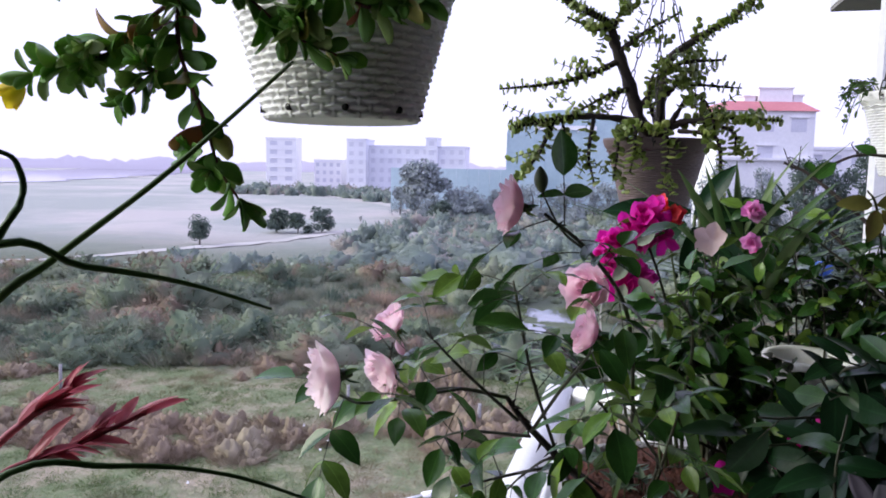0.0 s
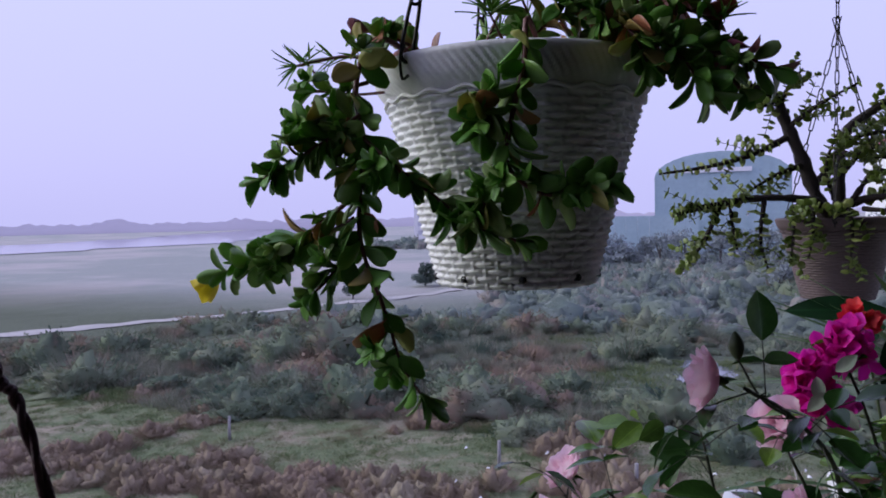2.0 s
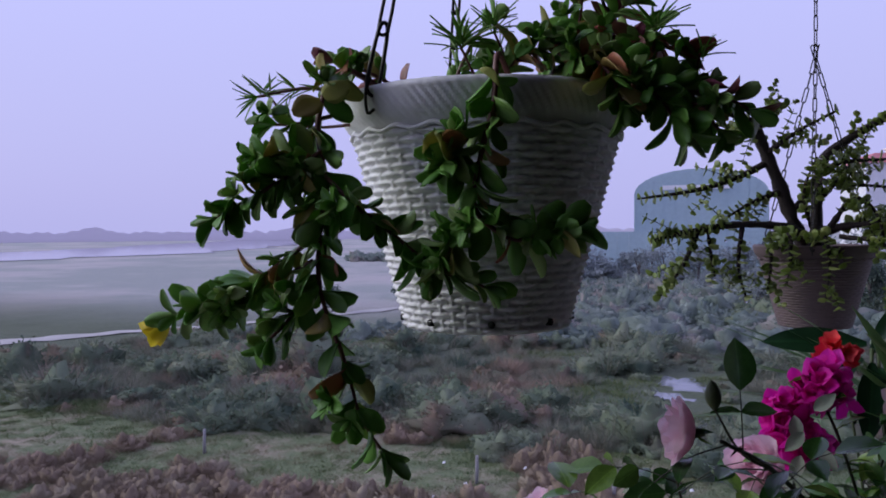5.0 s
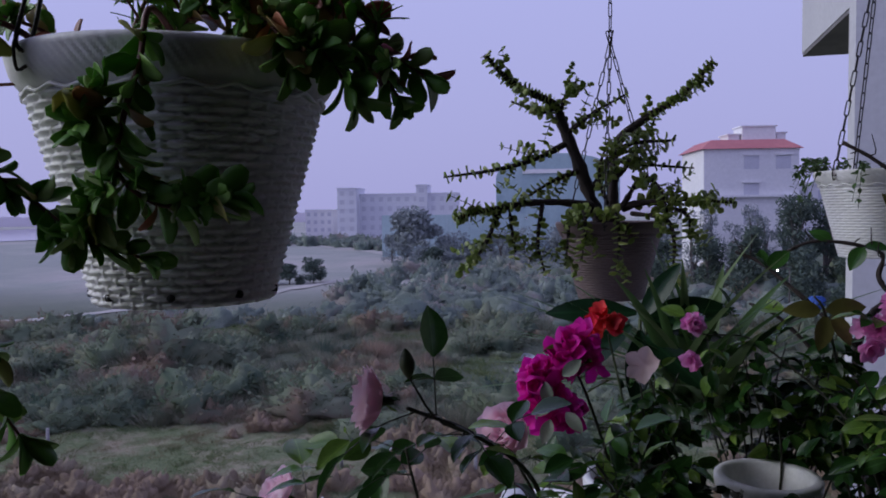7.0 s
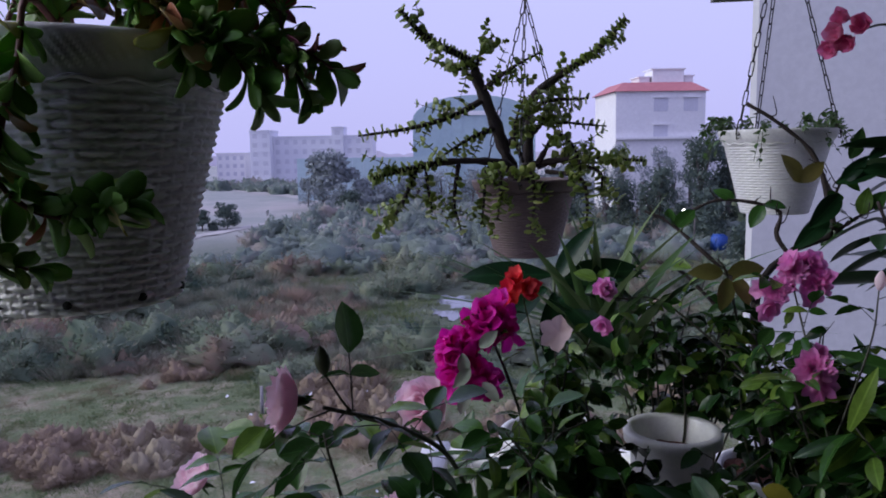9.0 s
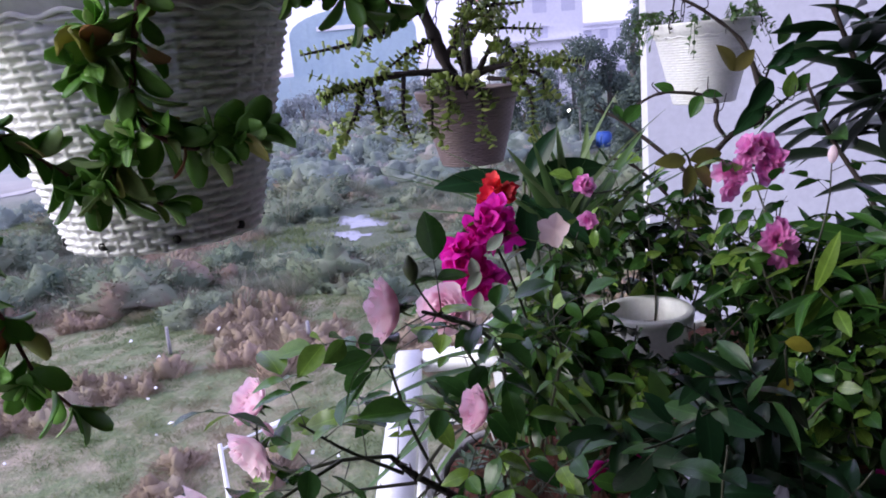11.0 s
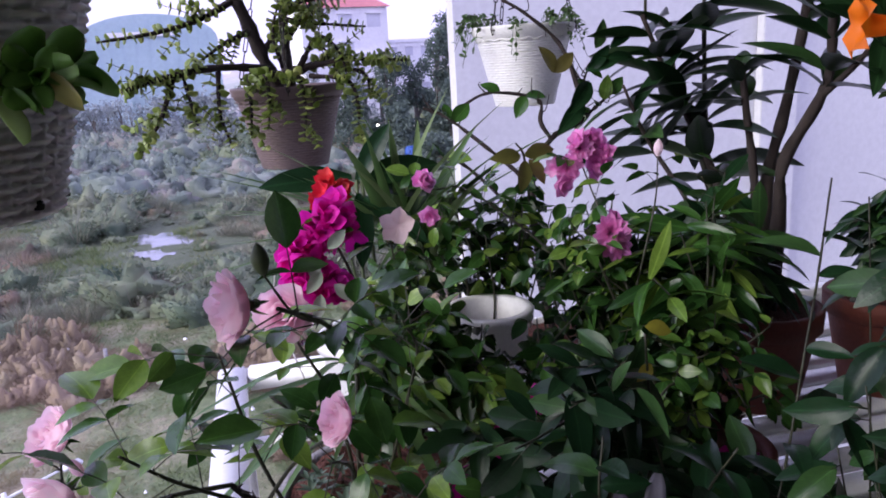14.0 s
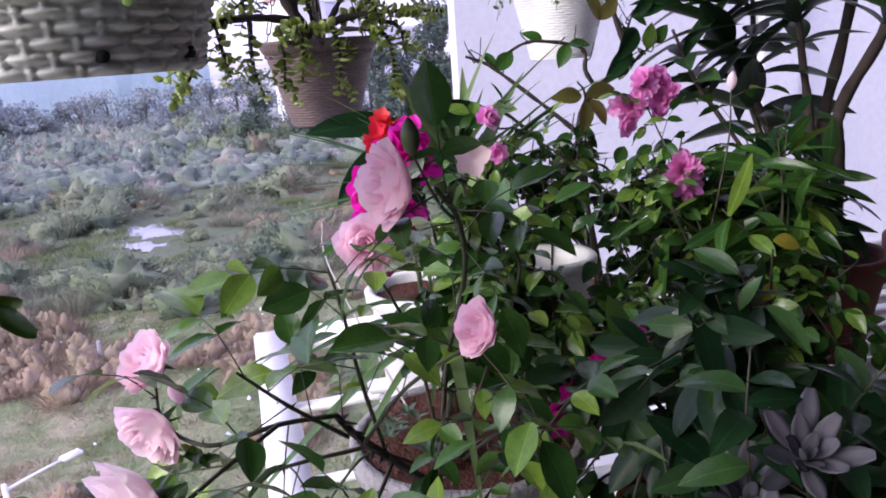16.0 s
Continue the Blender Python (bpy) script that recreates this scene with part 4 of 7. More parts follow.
far_pot = hanging_pot(P3, 0.245, 0.093, 0.156, M_wicker, "white resin wicker hanging planter before a white wall", 1.1, False)
hang(far_pot, 0.156, 0.245, [radians(-150), radians(-20), radians(90)], 0.62)


# ---------------------------------------------------------------- trailing succulent of the near planter
SUCC = [leaf_mesh("leaf", thick(blade(spoon(w), 7, f, c), 0.035), M_succ) for w, f, c in ((0.28, 0.40, 0.25), (0.31, 0.25, 0.5), (0.25, 0.55, 0.1), (0.29, 0.2, -0.25))]
SUCC_O = [leaf_mesh("leaf", thick(blade(spoon(w), 7, f, c), 0.035), M_oldsucc) for w, f, c in ((0.36, 0.3, 0.4), (0.33, 0.2, 0.6))]
SUCC_P = [leaf_mesh("leaf", thick(blade(spoon(w), 7, f, c), 0.035), M_purple) for w, f, c in ((0.27, 0.35, 0.25), (0.24, 0.3, 0.0))]
NEEDLE = leaf_mesh("needle_leaf", thick(blade(lance(0.05), 5, 0.2, 0.15), 0.02), M_succ)


def trailing(plant, ctrl, leaves, size, stem_r=0.0024, meshes=None, bare=0.12, spread=1.0, tuft=0):
    pts = curve_points(ctrl, 36)
    bm = bmesh.new()
    tube(bm, local(plant, pts), stem_r, stem_r * 0.6, 6, 0.15)
    part("stem", bm, M_redstem, plant)
    meshes = meshes or SUCC
    leaves = int(leaves * 1.35) if meshes[0] is not NEEDLE else leaves
    for k in range(leaves):
        u = bare + (1 - bare) * (k // 5 * 5 + 2.5 + rnd(-1.2, 1.2)) / (leaves + 3)
        i = min(35, int(u * 36))
        p = pts[i].lerp(pts[i + 1], u * 36 - i)
        d = (pts[i + 1] - pts[i]).normalized()
        a = k * 2.4 + rnd(-0.5, 0.5)
        s = d.orthogonal().normalized()
        s = Matrix.Rotation(a, 3, d) @ s
        along = s * spread + d * rnd(0.5, 1.3) + Vector((0, 0, 0.1))
        face = d * 0.8 + Vector((0, 0, 0.8)) + rvec(0.6)
        kind = random.choice(meshes) if meshes[0] is NEEDLE or random.random() > (0.40 if p.z > 1.80 else 0.20 if u < 0.4 else 0.05) else random.choice(SUCC_O)
        put("leaf", kind, plant, aim(p, along, face, size * rnd(0.6, 1.05)))
    if meshes[0] is not NEEDLE:
        for k in range(max(2, leaves // 16)):
            i = int(rnd(bare + 0.1, 0.95) * 35)
            ax = (rvec(0.8) + Vector((-0.25, -0.75, 0.15))).normalized()
            c = pts[i] + ax * rnd(0.010, 0.022)
            for j in range(9):
                s = Matrix.Rotation(j * 2.4, 3, ax) @ ax.orthogonal().normalized()
                put("leaf", random.choice(meshes), plant, aim(c, s * (1 - j / 11) + ax * (0.25 + j / 10), ax, size * (0.72 - 0.04 * j) * rnd(0.85, 1.1)))
    d = (pts[-1] - pts[-3]).normalized()
    for k in range(tuft):
        s = Matrix.Rotation(k * 2.4, 3, d) @ d.orthogonal().normalized()
        put("leaf", random.choice(meshes), plant, aim(pts[-1], s * rnd(0.3, 1.0) + d, d + rvec(0.3), size * rnd(0.55, 0.95)))


succ = empty("trailing_purslane", P1 + Vector((0, 0, H1 * 0.88)), "trailing green succulent with one yellow bloom spilling from its planter", "succulent")
trailing(succ, [(-0.16, 0.86, 1.775), (-0.211, 0.809, 1.812), (-0.222, 0.775, 1.76), (-0.207, 0.76, 1.70), (-0.206, 0.746, 1.658), (-0.201, 0.735, 1.606), (-0.181, 0.738, 1.545)], 46, 0.037, 0.0032, tuft=3)
trailing(succ, [(-0.185, 0.737, 1.56), (-0.175, 0.737, 1.53), (-0.164, 0.736, 1.496), (-0.146, 0.738, 1.468)], 9, 0.036, 0.002, tuft=5)
trailing(succ, [(-0.206, 0.765, 1.735), (-0.231, 0.741, 1.708), (-0.262, 0.722, 1.685), (-0.285, 0.705, 1.668)], 30, 0.034, tuft=5)
trailing(succ, [(-0.208, 0.76, 1.72), (-0.235, 0.75, 1.725), (-0.262, 0.74, 1.722)], 18, 0.032, tuft=5)
trailing(succ, [(-0.206, 0.746, 1.655), (-0.25, 0.737, 1.622), (-0.29, 0.727, 1.598), (-0.34, 0.722, 1.581)], 30, 0.032, tuft=5)
trailing(succ, [(-0.21, 0.74, 1.63), (-0.26, 0.736, 1.605), (-0.31, 0.72, 1.590)], 18, 0.032, tuft=3)
trailing(succ, [(-0.205, 0.74, 1.612), (-0.225, 0.73, 1.583), (-0.243, 0.716, 1.56)], 12, 0.032, tuft=5)
trailing(succ, [(-0.215, 0.799, 1.79), (-0.25, 0.80, 1.795), (-0.292, 0.785, 1.787)], 12, 0.034, meshes=[NEEDLE], tuft=8)
trailing(succ, [(-0.215, 0.79, 1.765), (-0.245, 0.78, 1.758), (-0.272, 0.77, 1.757)], 9, 0.028, tuft=3)
trailing(succ, [(-0.05, 0.86, 1.775), (-0.054, 0.795, 1.812), (-0.053, 0.772, 1.765), (-0.062, 0.760, 1.716), (-0.066, 0.757, 1.675), (-0.04, 0.765, 1.650), (-0.012, 0.780, 1.648), (0.008, 0.793, 1.655)], 52, 0.036, 0.003, bare=0.2, tuft=6)
trailing(succ, [(-0.075, 0.765, 1.735), (-0.083, 0.757, 1.722), (-0.088, 0.752, 1.712)], 10, 0.036, tuft=5)
trailing(succ, [(-0.066, 0.757, 1.675), (-0.085, 0.757, 1.645), (-0.098, 0.760, 1.628)], 14, 0.034, tuft=4)
trailing(succ, [(-0.205, 0.756, 1.705), (-0.170, 0.750, 1.676), (-0.138, 0.760, 1.650), (-0.106, 0.766, 1.624), (-0.066, 0.785, 1.606)], 40, 0.034, tuft=5)
trailing(succ, [(-0.01, 0.91, 1.78), (0.016, 0.885, 1.812), (0.065, 0.892, 1.800), (0.105, 0.898, 1.785), (0.132, 0.896, 1.748)], 34, 0.036, 0.003, tuft=6)
trailing(succ, [(0.105, 0.898, 1.785), (0.13, 0.895, 1.782), (0.158, 0.89, 1.765)], 10, 0.038, meshes=SUCC + SUCC_P[:1], tuft=4)
trailing(succ, [(0.0, 0.90, 1.80), (0.04, 0.87, 1.805), (0.075, 0.86, 1.78), (0.10, 0.855, 1.745)], 26, 0.038, tuft=5)
trailing(succ, [(-0.02, 0.90, 1.80), (0.01, 0.855, 1.815), (0.035, 0.84, 1.80), (0.05, 0.835, 1.77)], 22, 0.036, tuft=5)
trailing(succ, [(-0.02, 0.95, 1.78), (-0.008, 0.940, 1.872), (0.009, 0.930, 1.925)], 14, 0.032, tuft=4)
trailing(succ, [(0.0, 0.94, 1.79), (0.05, 0.91, 1.841), (0.094, 0.896, 1.825)], 24, 0.040, meshes=SUCC_P + SUCC, tuft=4)
trailing(succ, [(-0.03, 0.93, 1.78), (0.02, 0.92, 1.85), (0.045, 0.915, 1.878)], 16, 0.036, meshes=SUCC_P + SUCC[:2], tuft=5)
trailing(succ, [(-0.13, 0.87, 1.78), (-0.10, 0.868, 1.84), (-0.079, 0.871, 1.862)], 14, 0.034, meshes=[NEEDLE] + SUCC[:1], tuft=8)
trailing(succ, [(-0.10, 0.88, 1.78), (-0.05, 0.86, 1.822), (-0.01, 0.86, 1.832)], 22, 0.038, tuft=5)
trailing(succ, [(-0.14, 0.90, 1.775), (-0.2, 0.86, 1.815), (-0.232, 0.828, 1.825)], 12, 0.033, meshes=SUCC_P + SUCC, tuft=4)
trailing(succ, [(-0.15, 0.95, 1.775), (-0.16, 0.98, 1.82), (-0.15, 1.0, 1.84)], 14, 0.034, meshes=[NEEDLE] + SUCC[:2], tuft=6)
trailing(succ, [(-0.08, 1.0, 1.775), (-0.03, 1.01, 1.83), (0.03, 1.02, 1.85)], 20, 0.036, tuft=5)
for at, size, n_l in (((-0.105, 0.845, 1.835), 0.052, 26), ((-0.075, 0.86, 1.85), 0.040, 16), ((0.075, 0.875, 1.845), 0.042, 18), ((0.115, 0.885, 1.815), 0.040, 16), ((-0.285, 0.79, 1.79), 0.034, 14), ((0.0, 0.90, 1.90), 0.036, 14)):
    c = Vector(at)
    trailing(succ, [(c.x * 0.6 - 0.03, 0.90, 1.775), (c.x * 0.9, c.y + 0.02, c.z - 0.03), c], 4, 0.03, 0.002, [NEEDLE], bare=0.6)
    for k in range(n_l):
        d = Vector((math.cos(k * 2.4), math.sin(k * 2.4), 0.15 + 1.3 * k / n_l))
        put("needle_leaf", NEEDLE, succ, aim(c + rvec(0.004), d, Vector((0, 0, 1)) + rvec(0.4), 0.78 * size * rnd(0.75, 1.2)))


def cup_flower(parent, name, at, face, radius, petals, material, cup=0.5, outline=None, layers=1, label=""):
    """Petals round a middle, in layers that close towards it."""
    face = Vector(face).normalized()
    s0 = face.orthogonal().normalized()
    vs, fs = [(0, 0, 0)], []
    for L in range(layers):
        n_p = petals - L
        for k in range(n_p):
            s = Matrix.Rotation(2 * math.pi * k / n_p + L * 0.6 + rnd(-0.15, 0.15), 3, face) @ s0
            open_ = cup + L * (1.35 - cup) / max(1, layers)
            m = aim(Vector(at) - parent.location + s * radius * 0.08, s * math.cos(open_) + face * math.sin(open_), face - s * 0.8, radius * (1 - 0.14 * L) * rnd(0.9, 1.1), rnd(-0.2, 0.2))
            bl = blade(outline or oval(0.42, 0.8, 0.10), 6, 0.55, -0.30, 0.13)
            a, b = gather(bl, [m])
            o = len(vs)
            vs.extend(a.tolist())
            fs.extend(tuple(0 if i == 2 else i + o for i in f) for f in b)
    vs[0] = tuple(Vector(at) - parent.location)
    ob = soup(name, vs, fs, material, parent)
    if label:
        ob["label"] = label
    return ob


cup_flower(succ, "flower", (-0.362, 0.738, 1.570), (-0.8, -0.2, -0.5), 0.024, 6, M_yellow, 0.75, layers=2, label="bright yellow bloom")


# ---------------------------------------------------------------- elephant bush of the brown planter
def jade_bush():
    t = empty("elephant_bush", P2 + Vector((0, 0, 0.21)), "dark-branched elephant bush with small round leaves and raindrops", "succulent")
    limbs = [
        ([(0.44, 2.65, 1.56), (0.398, 2.657, 1.681), (0.354, 2.654, 1.808), (0.309, 2.635, 1.914), (0.283, 2.628, 1.976), (0.161, 2.596, 2.037), (0.074, 2.544, 2.121)], 0.015),
        ([(0.47, 2.68, 1.56), (0.473, 2.712, 1.718), (0.493, 2.731, 1.865), (0.591, 2.733, 1.944), (0.698, 2.738, 2.014), (0.786, 2.727, 2.111)], 0.012),
        ([(0.336, 2.65, 1.861), (0.230, 2.595, 1.806), (0.111, 2.522, 1.769), (-0.046, 2.456, 1.745)], 0.006),
        ([(0.43, 2.63, 1.62), (0.386, 2.598, 1.655), (0.247, 2.501, 1.667), (0.101, 2.414, 1.648), (-0.002, 2.364, 1.620)], 0.009),
        ([(0.125, 2.426, 1.651), (0.083, 2.411, 1.549), (0.023, 2.380, 1.465)], 0.005),
        ([(0.45, 2.65, 1.63), (0.50, 2.643, 1.654), (0.654, 2.570, 1.669), (0.800, 2.491, 1.659)], 0.008),
        ([(0.480, 2.70, 1.80), (0.582, 2.658, 1.782), (0.707, 2.609, 1.766)], 0.005),
        ([(0.398, 2.657, 1.699), (0.493, 2.633, 1.835), (0.647, 2.582, 1.851)], 0.006),
        ([(0.318, 2.639, 1.879), (0.403, 2.579, 1.939), (0.504, 2.544, 1.991)], 0.005),
        ([(0.247, 2.501, 1.660), (0.234, 2.449, 1.547), (0.255, 2.443, 1.455)], 0.004),
        ([(0.40, 2.60, 1.655), (0.333, 2.53, 1.637), (0.322, 2.478, 1.545), (0.313, 2.475, 1.478)], 0.004),
        ([(0.591, 2.600, 1.660), (0.675, 2.547, 1.625), (0.679, 2.524, 1.557)], 0.004),
        ([(0.292, 2.629, 1.967), (0.248, 2.581, 1.945), (0.155, 2.524, 1.974)], 0.004),
        ([(0.371, 2.655, 1.771), (0.282, 2.579, 1.734), (0.196, 2.529, 1.682)], 0.005),
        ([(0.49, 2.72, 1.75), (0.56, 2.70, 1.84), (0.60, 2.66, 1.93)], 0.005),
        ([(0.30, 2.63, 1.93), (0.32, 2.62, 2.0), (0.36, 2.60, 2.05)], 0.004),
        ([(0.15, 2.44, 1.655), (0.16, 2.42, 1.58), (0.17, 2.41, 1.52)], 0.003),
        ([(0.36, 2.58, 1.64), (0.37, 2.47, 1.63), (0.37, 2.455, 1.56), (0.36, 2.46, 1.49)], 0.0045),
        ([(0.44, 2.60, 1.62), (0.46, 2.475, 1.63), (0.47, 2.455, 1.55), (0.46, 2.46, 1.45)], 0.0045),
        ([(0.52, 2.60, 1.63), (0.61, 2.50, 1.61), (0.63, 2.48, 1.53), (0.62, 2.475, 1.44)], 0.0045),
        ([(0.50, 2.64, 1.66), (0.55, 2.58, 1.74), (0.60, 2.55, 1.70), (0.62, 2.53, 1.62)], 0.005),
        ([(0.5, 2.66, 1.64), (0.60, 2.72, 1.68), (0.70, 2.76, 1.70)], 0.005),
        ([(0.45, 2.66, 1.66), (0.42, 2.58, 1.76), (0.45, 2.55, 1.86)], 0.004),
    ]
    vs, fs, poses = [], [], []
    leaf = thick(blade(lambda u: 0.46 * max(0.12, math.sin(math.pi * min(0.97, 0.05 + 0.93 * u)) ** 0.6), 4, 0.15, 0.15), 0.09)

    def leafed(pts, every, size, skip=0.0):
        n_l = max(2, int(sum((b - a).length for a, b in zip(pts, pts[1:])) / every))
        for k in range(n_l):
            u = skip + (1 - skip) * (k + 0.5) / n_l
            i = min(len(pts) - 2, int(u * (len(pts) - 1)))
            p = pts[i].lerp(pts[i + 1], u * (len(pts) - 1) - i)
            d = (pts[i + 1] - pts[i]).normalized()
            s = Matrix.Rotation((k % 2) * math.pi / 2 + rnd(-0.4, 0.4), 3, d) @ d.orthogonal().normalized()
            for sg in (-1, 1):
                poses.append(aim(p - t.location, s * sg + d * rnd(0.2, 0.7), d + rvec(0.5), size * rnd(0.75, 1.25)))

    for ctrl, r in limbs:
        pts = curve_points(ctrl, 24)
        bm = bmesh.new()
        tube(bm, local(t, pts), r * 1.8, max(0.0028, r * 0.55), 7, 0.5)
        part("branch", bm, M_bark, t)
        thin = r < 0.007
        leafed(pts, 0.021, 0.0255, 0.12 if thin else 0.58)
        n_t = 3 if thin else 5
        bm = bmesh.new()
        for k in range(n_t):
            i = int(rnd(0.25 if thin else 0.5, 0.98) * 23)
            d = (pts[i + 1] - pts[i]).normalized()
            side = (rvec() + Vector((0, -0.3, 0.15))).normalized()
            side = (side - d * side.dot(d)).normalized()
            q = curve_points([pts[i], pts[i] + (side + d * 0.4) * rnd(0.02, 0.04), pts[i] + (side + d * 0.9) * rnd(0.04, 0.085)], 6)
            tube(bm, local(t, q), 0.0018, 0.0008, 5)
            leafed(q, 0.015, 0.021)
        tagged(part("twig", bm, M_bark, t), kind="stuff")
    a, b = gather(leaf, poses)
    o = soup("leaves", a, b, M_jade, t)
    tagged(o, "small round bright green leaves", kind="stuff")
    m_drop, n, l, s = node_mat("raindrop", 0.02)
    s.inputs["Transmission Weight"].default_value = 1.0
    s.inputs["IOR"].default_value = 1.33
    for p in ((0.023, 2.380, 1.457), (0.255, 2.443, 1.448), (-0.002, 2.364, 1.612), (0.10, 2.41, 1.60), (0.313, 2.475, 1.470), (0.083, 2.405, 1.53), (0.17, 2.41, 1.512), (0.2, 2.46, 1.62)):
        bm = bmesh.new()
        bmesh.ops.create_icosphere(bm, subdivisions=2, radius=0.0035)
        for v in bm.verts:
            v.co.z *= 1.25
            v.co += Vector(p) - t.location
        part("raindrop", bm, m_drop, t, "clear hanging raindrop")


jade_bush()


# ---------------------------------------------------------------- flowerpots on the stand
def round_pot(name, at, h, r0, r1, material, label, lip=0.02, soil=0.9):
    p = empty(name, at, label, "flowerpot", "flowerpots on the stand")
    bm = bmesh.new()
    lathe(bm, [(r0 * 0.92, 0), (r0, 0.006), (r1 - 0.004, h - lip * 1.6), (r1 - 0.002, h - lip * 1.5), (r1 + 0.008, h - lip * 1.4), (r1 + 0.010, h - 0.004), (r1 + 0.006, h), (r1 - 0.006, h), (r1 - 0.010, h - 0.006), (r1 - 0.016, h * 0.8)], 44, cap_first=True)
    for v in bm.verts:
        v.co += 0.0015 * Vector((noise.noise(v.co * 25), noise.noise(v.co * 25 + Vector((5, 5, 5))), 0))
    part("pot", bm, material, p)
    bm = bmesh.new()
    lathe(bm, [(r1 - 0.013, h * soil)] + [(r1 * (1 - k / 7) - 0.0125, h * soil + 0.004 * (k % 2)) for k in range(1, 7)] + [(0.002, h * soil + 0.01)], 30, cap_last=True)
    for v in bm.verts:
        v.co.z += 0.010 * noise.noise(v.co * 45) + 0.006 * noise.noise(v.co * 130)
    part("soil", bm, M_soil, p, "crumbly red soil")
    return p


round_pot("concrete_pot", (0.355, 1.42, BT), 0.25, 0.14, 0.185, M_concrete, "weathered grey concrete pot full of red soil", 0.03, 0.97)
round_pot("white_pot", (0.69, 1.73, BT), 0.42, 0.072, 0.090, M_rail, "tall white plastic pot among the roses", 0.018, 0.86)
round_pot("terracotta_pot", (1.36, 1.63, TIER), 0.25, 0.09, 0.130, M_terra, "red terracotta pot with a rolled lip", 0.035)
round_pot("terracotta_pot", (1.68, 1.56, TIER), 0.25, 0.09, 0.130, M_terra, "red terracotta pot with a rolled lip", 0.035)
round_pot("terracotta_pot", (0.95, 1.36, BT), 0.20, 0.10, 0.14, M_terra, "red terracotta pot hidden under leaves", 0.035)
round_pot("white_pot", (0.47, 1.93, BT), 0.34, 0.09, 0.12, M_rail, "white plastic pot holding strap-leaved bulbs", 0.02, 0.93)
round_pot("white_pot", (1.0, 2.0, BT), 0.22, 0.09, 0.12, M_rail, "white plastic pot with a twiggy shrub", 0.02, 0.93)
round_pot("terracotta_pot", (0.62, 1.14, BT), 0.18, 0.10, 0.135, M_terra, "red terracotta pot hidden under shrub leaves", 0.03)
round_pot("terracotta_pot", (0.86, 1.06, BT), 0.16, 0.08, 0.12, M_terra, "low terracotta pot under a dark shrub", 0.03)


# ---------------------------------------------------------------- roses
ROSE_LEAF = [leaf_mesh("leaf", blade(oval(w, 1.15), 6, f, c, 0.05), M_rose_leaf) for w, f, c in ((0.29, 0.25, 0.25), (0.31, 0.35, 0.1), (0.28, 0.15, 0.4))]
GLOSSY = [leaf_mesh("leaf", blade(oval(w, 1.15), 8, f, c, 0.05), M_glossy) for w, f, c in ((0.20, 0.35, 0.3), (0.23, 0.25, 0.5), (0.18, 0.45, 0.1))]


SEPAL = leaf_mesh("sepal", blade(lance(0.13), 4, 0.2, 0.5), M_rose_leaf)


def rose_bloom(parent, at, face, r):
    """A full cupped bloom: five rounds of broad scalloped petals, with green sepals below."""
    face = Vector(face).normalized()
    r *= 0.62
    at = Vector(at) - face * r * 0.45
    s0 = face.orthogonal().normalized()
    t0 = face.cross(s0)
    vs, fs = [], []
    for L, (n_p, reach, rise, lean) in enumerate(((5, 1.12, 0.84, 0.28), (6, 1.02, 1.05, 0.22), (5, 0.82, 1.18, 0.14), (4, 0.58, 1.20, 0.0), (4, 0.36, 1.14, -0.06), (3, 0.2, 1.04, -0.05))):
        for k in range(n_p):
            a0 = 2 * math.pi * (k + 0.5 * (L % 2)) / n_p + rnd(-0.18, 0.18)
            rr, hh = r * reach * rnd(0.92, 1.08), r * rise * rnd(0.9, 1.1)
            wide = 2 * math.pi / n_p * 0.78
            ph = rnd(0, 6)
            o = len(vs)
            for i in range(8):
                u = i / 7
                for j in range(9):
                    v = j / 4 - 1
                    tip = u * (1 - 0.15 * abs(v) ** 2.2 + 0.05 * math.sin(v * 4.3 + ph) * u)
                    rad = rr * (0.10 + 0.90 * math.sin(tip * math.pi / 2) ** 0.85) + r * lean * max(0.0, tip - 0.6) * 2.0
                    rad *= 1 + (0.085 * math.sin(v * 4.2 + ph) + 0.045 * math.sin(v * 9.5 + 2 * ph)) * u * u - 0.04 * v * v
                    h = hh * tip ** 1.7 - r * 0.10 * max(0.0, tip - 0.82) / 0.18 * max(0.0, lean) * 4
                    ang = a0 + wide * v * (0.35 + 0.65 * u ** 0.6)
                    q = (s0 * math.cos(ang) + t0 * math.sin(ang)) * rad + face * h
                    vs.append(at - parent.location + q)
            for i in range(7):
                for j in range(8):
                    fs.append((o + i * 9 + j, o + i * 9 + j + 1, o + i * 9 + j + 10, o + i * 9 + j + 9))
    ob = soup("rose_bloom", vs, fs, M_rosepink, parent)
    ob["label"] = "pale pink cupped rose"
    bm = bmesh.new()
    b = Vector(at) - parent.location
    tube(bm, curve_points([b - face * r * 0.45, b - face * r * 0.25, b + face * r * 0.02], 6), r * 0.10, r * 0.26, 8)
    part("calyx", bm, M_stem, parent)
    s0 = face.orthogonal().normalized()
    for k in range(5):
        put("sepal", SEPAL, parent, aim(Vector(at) - face * r * 0.05, Matrix.Rotation(k * 1.257, 3, face) @ s0 - face * 0.5, face, r * 0.75))
    return ob


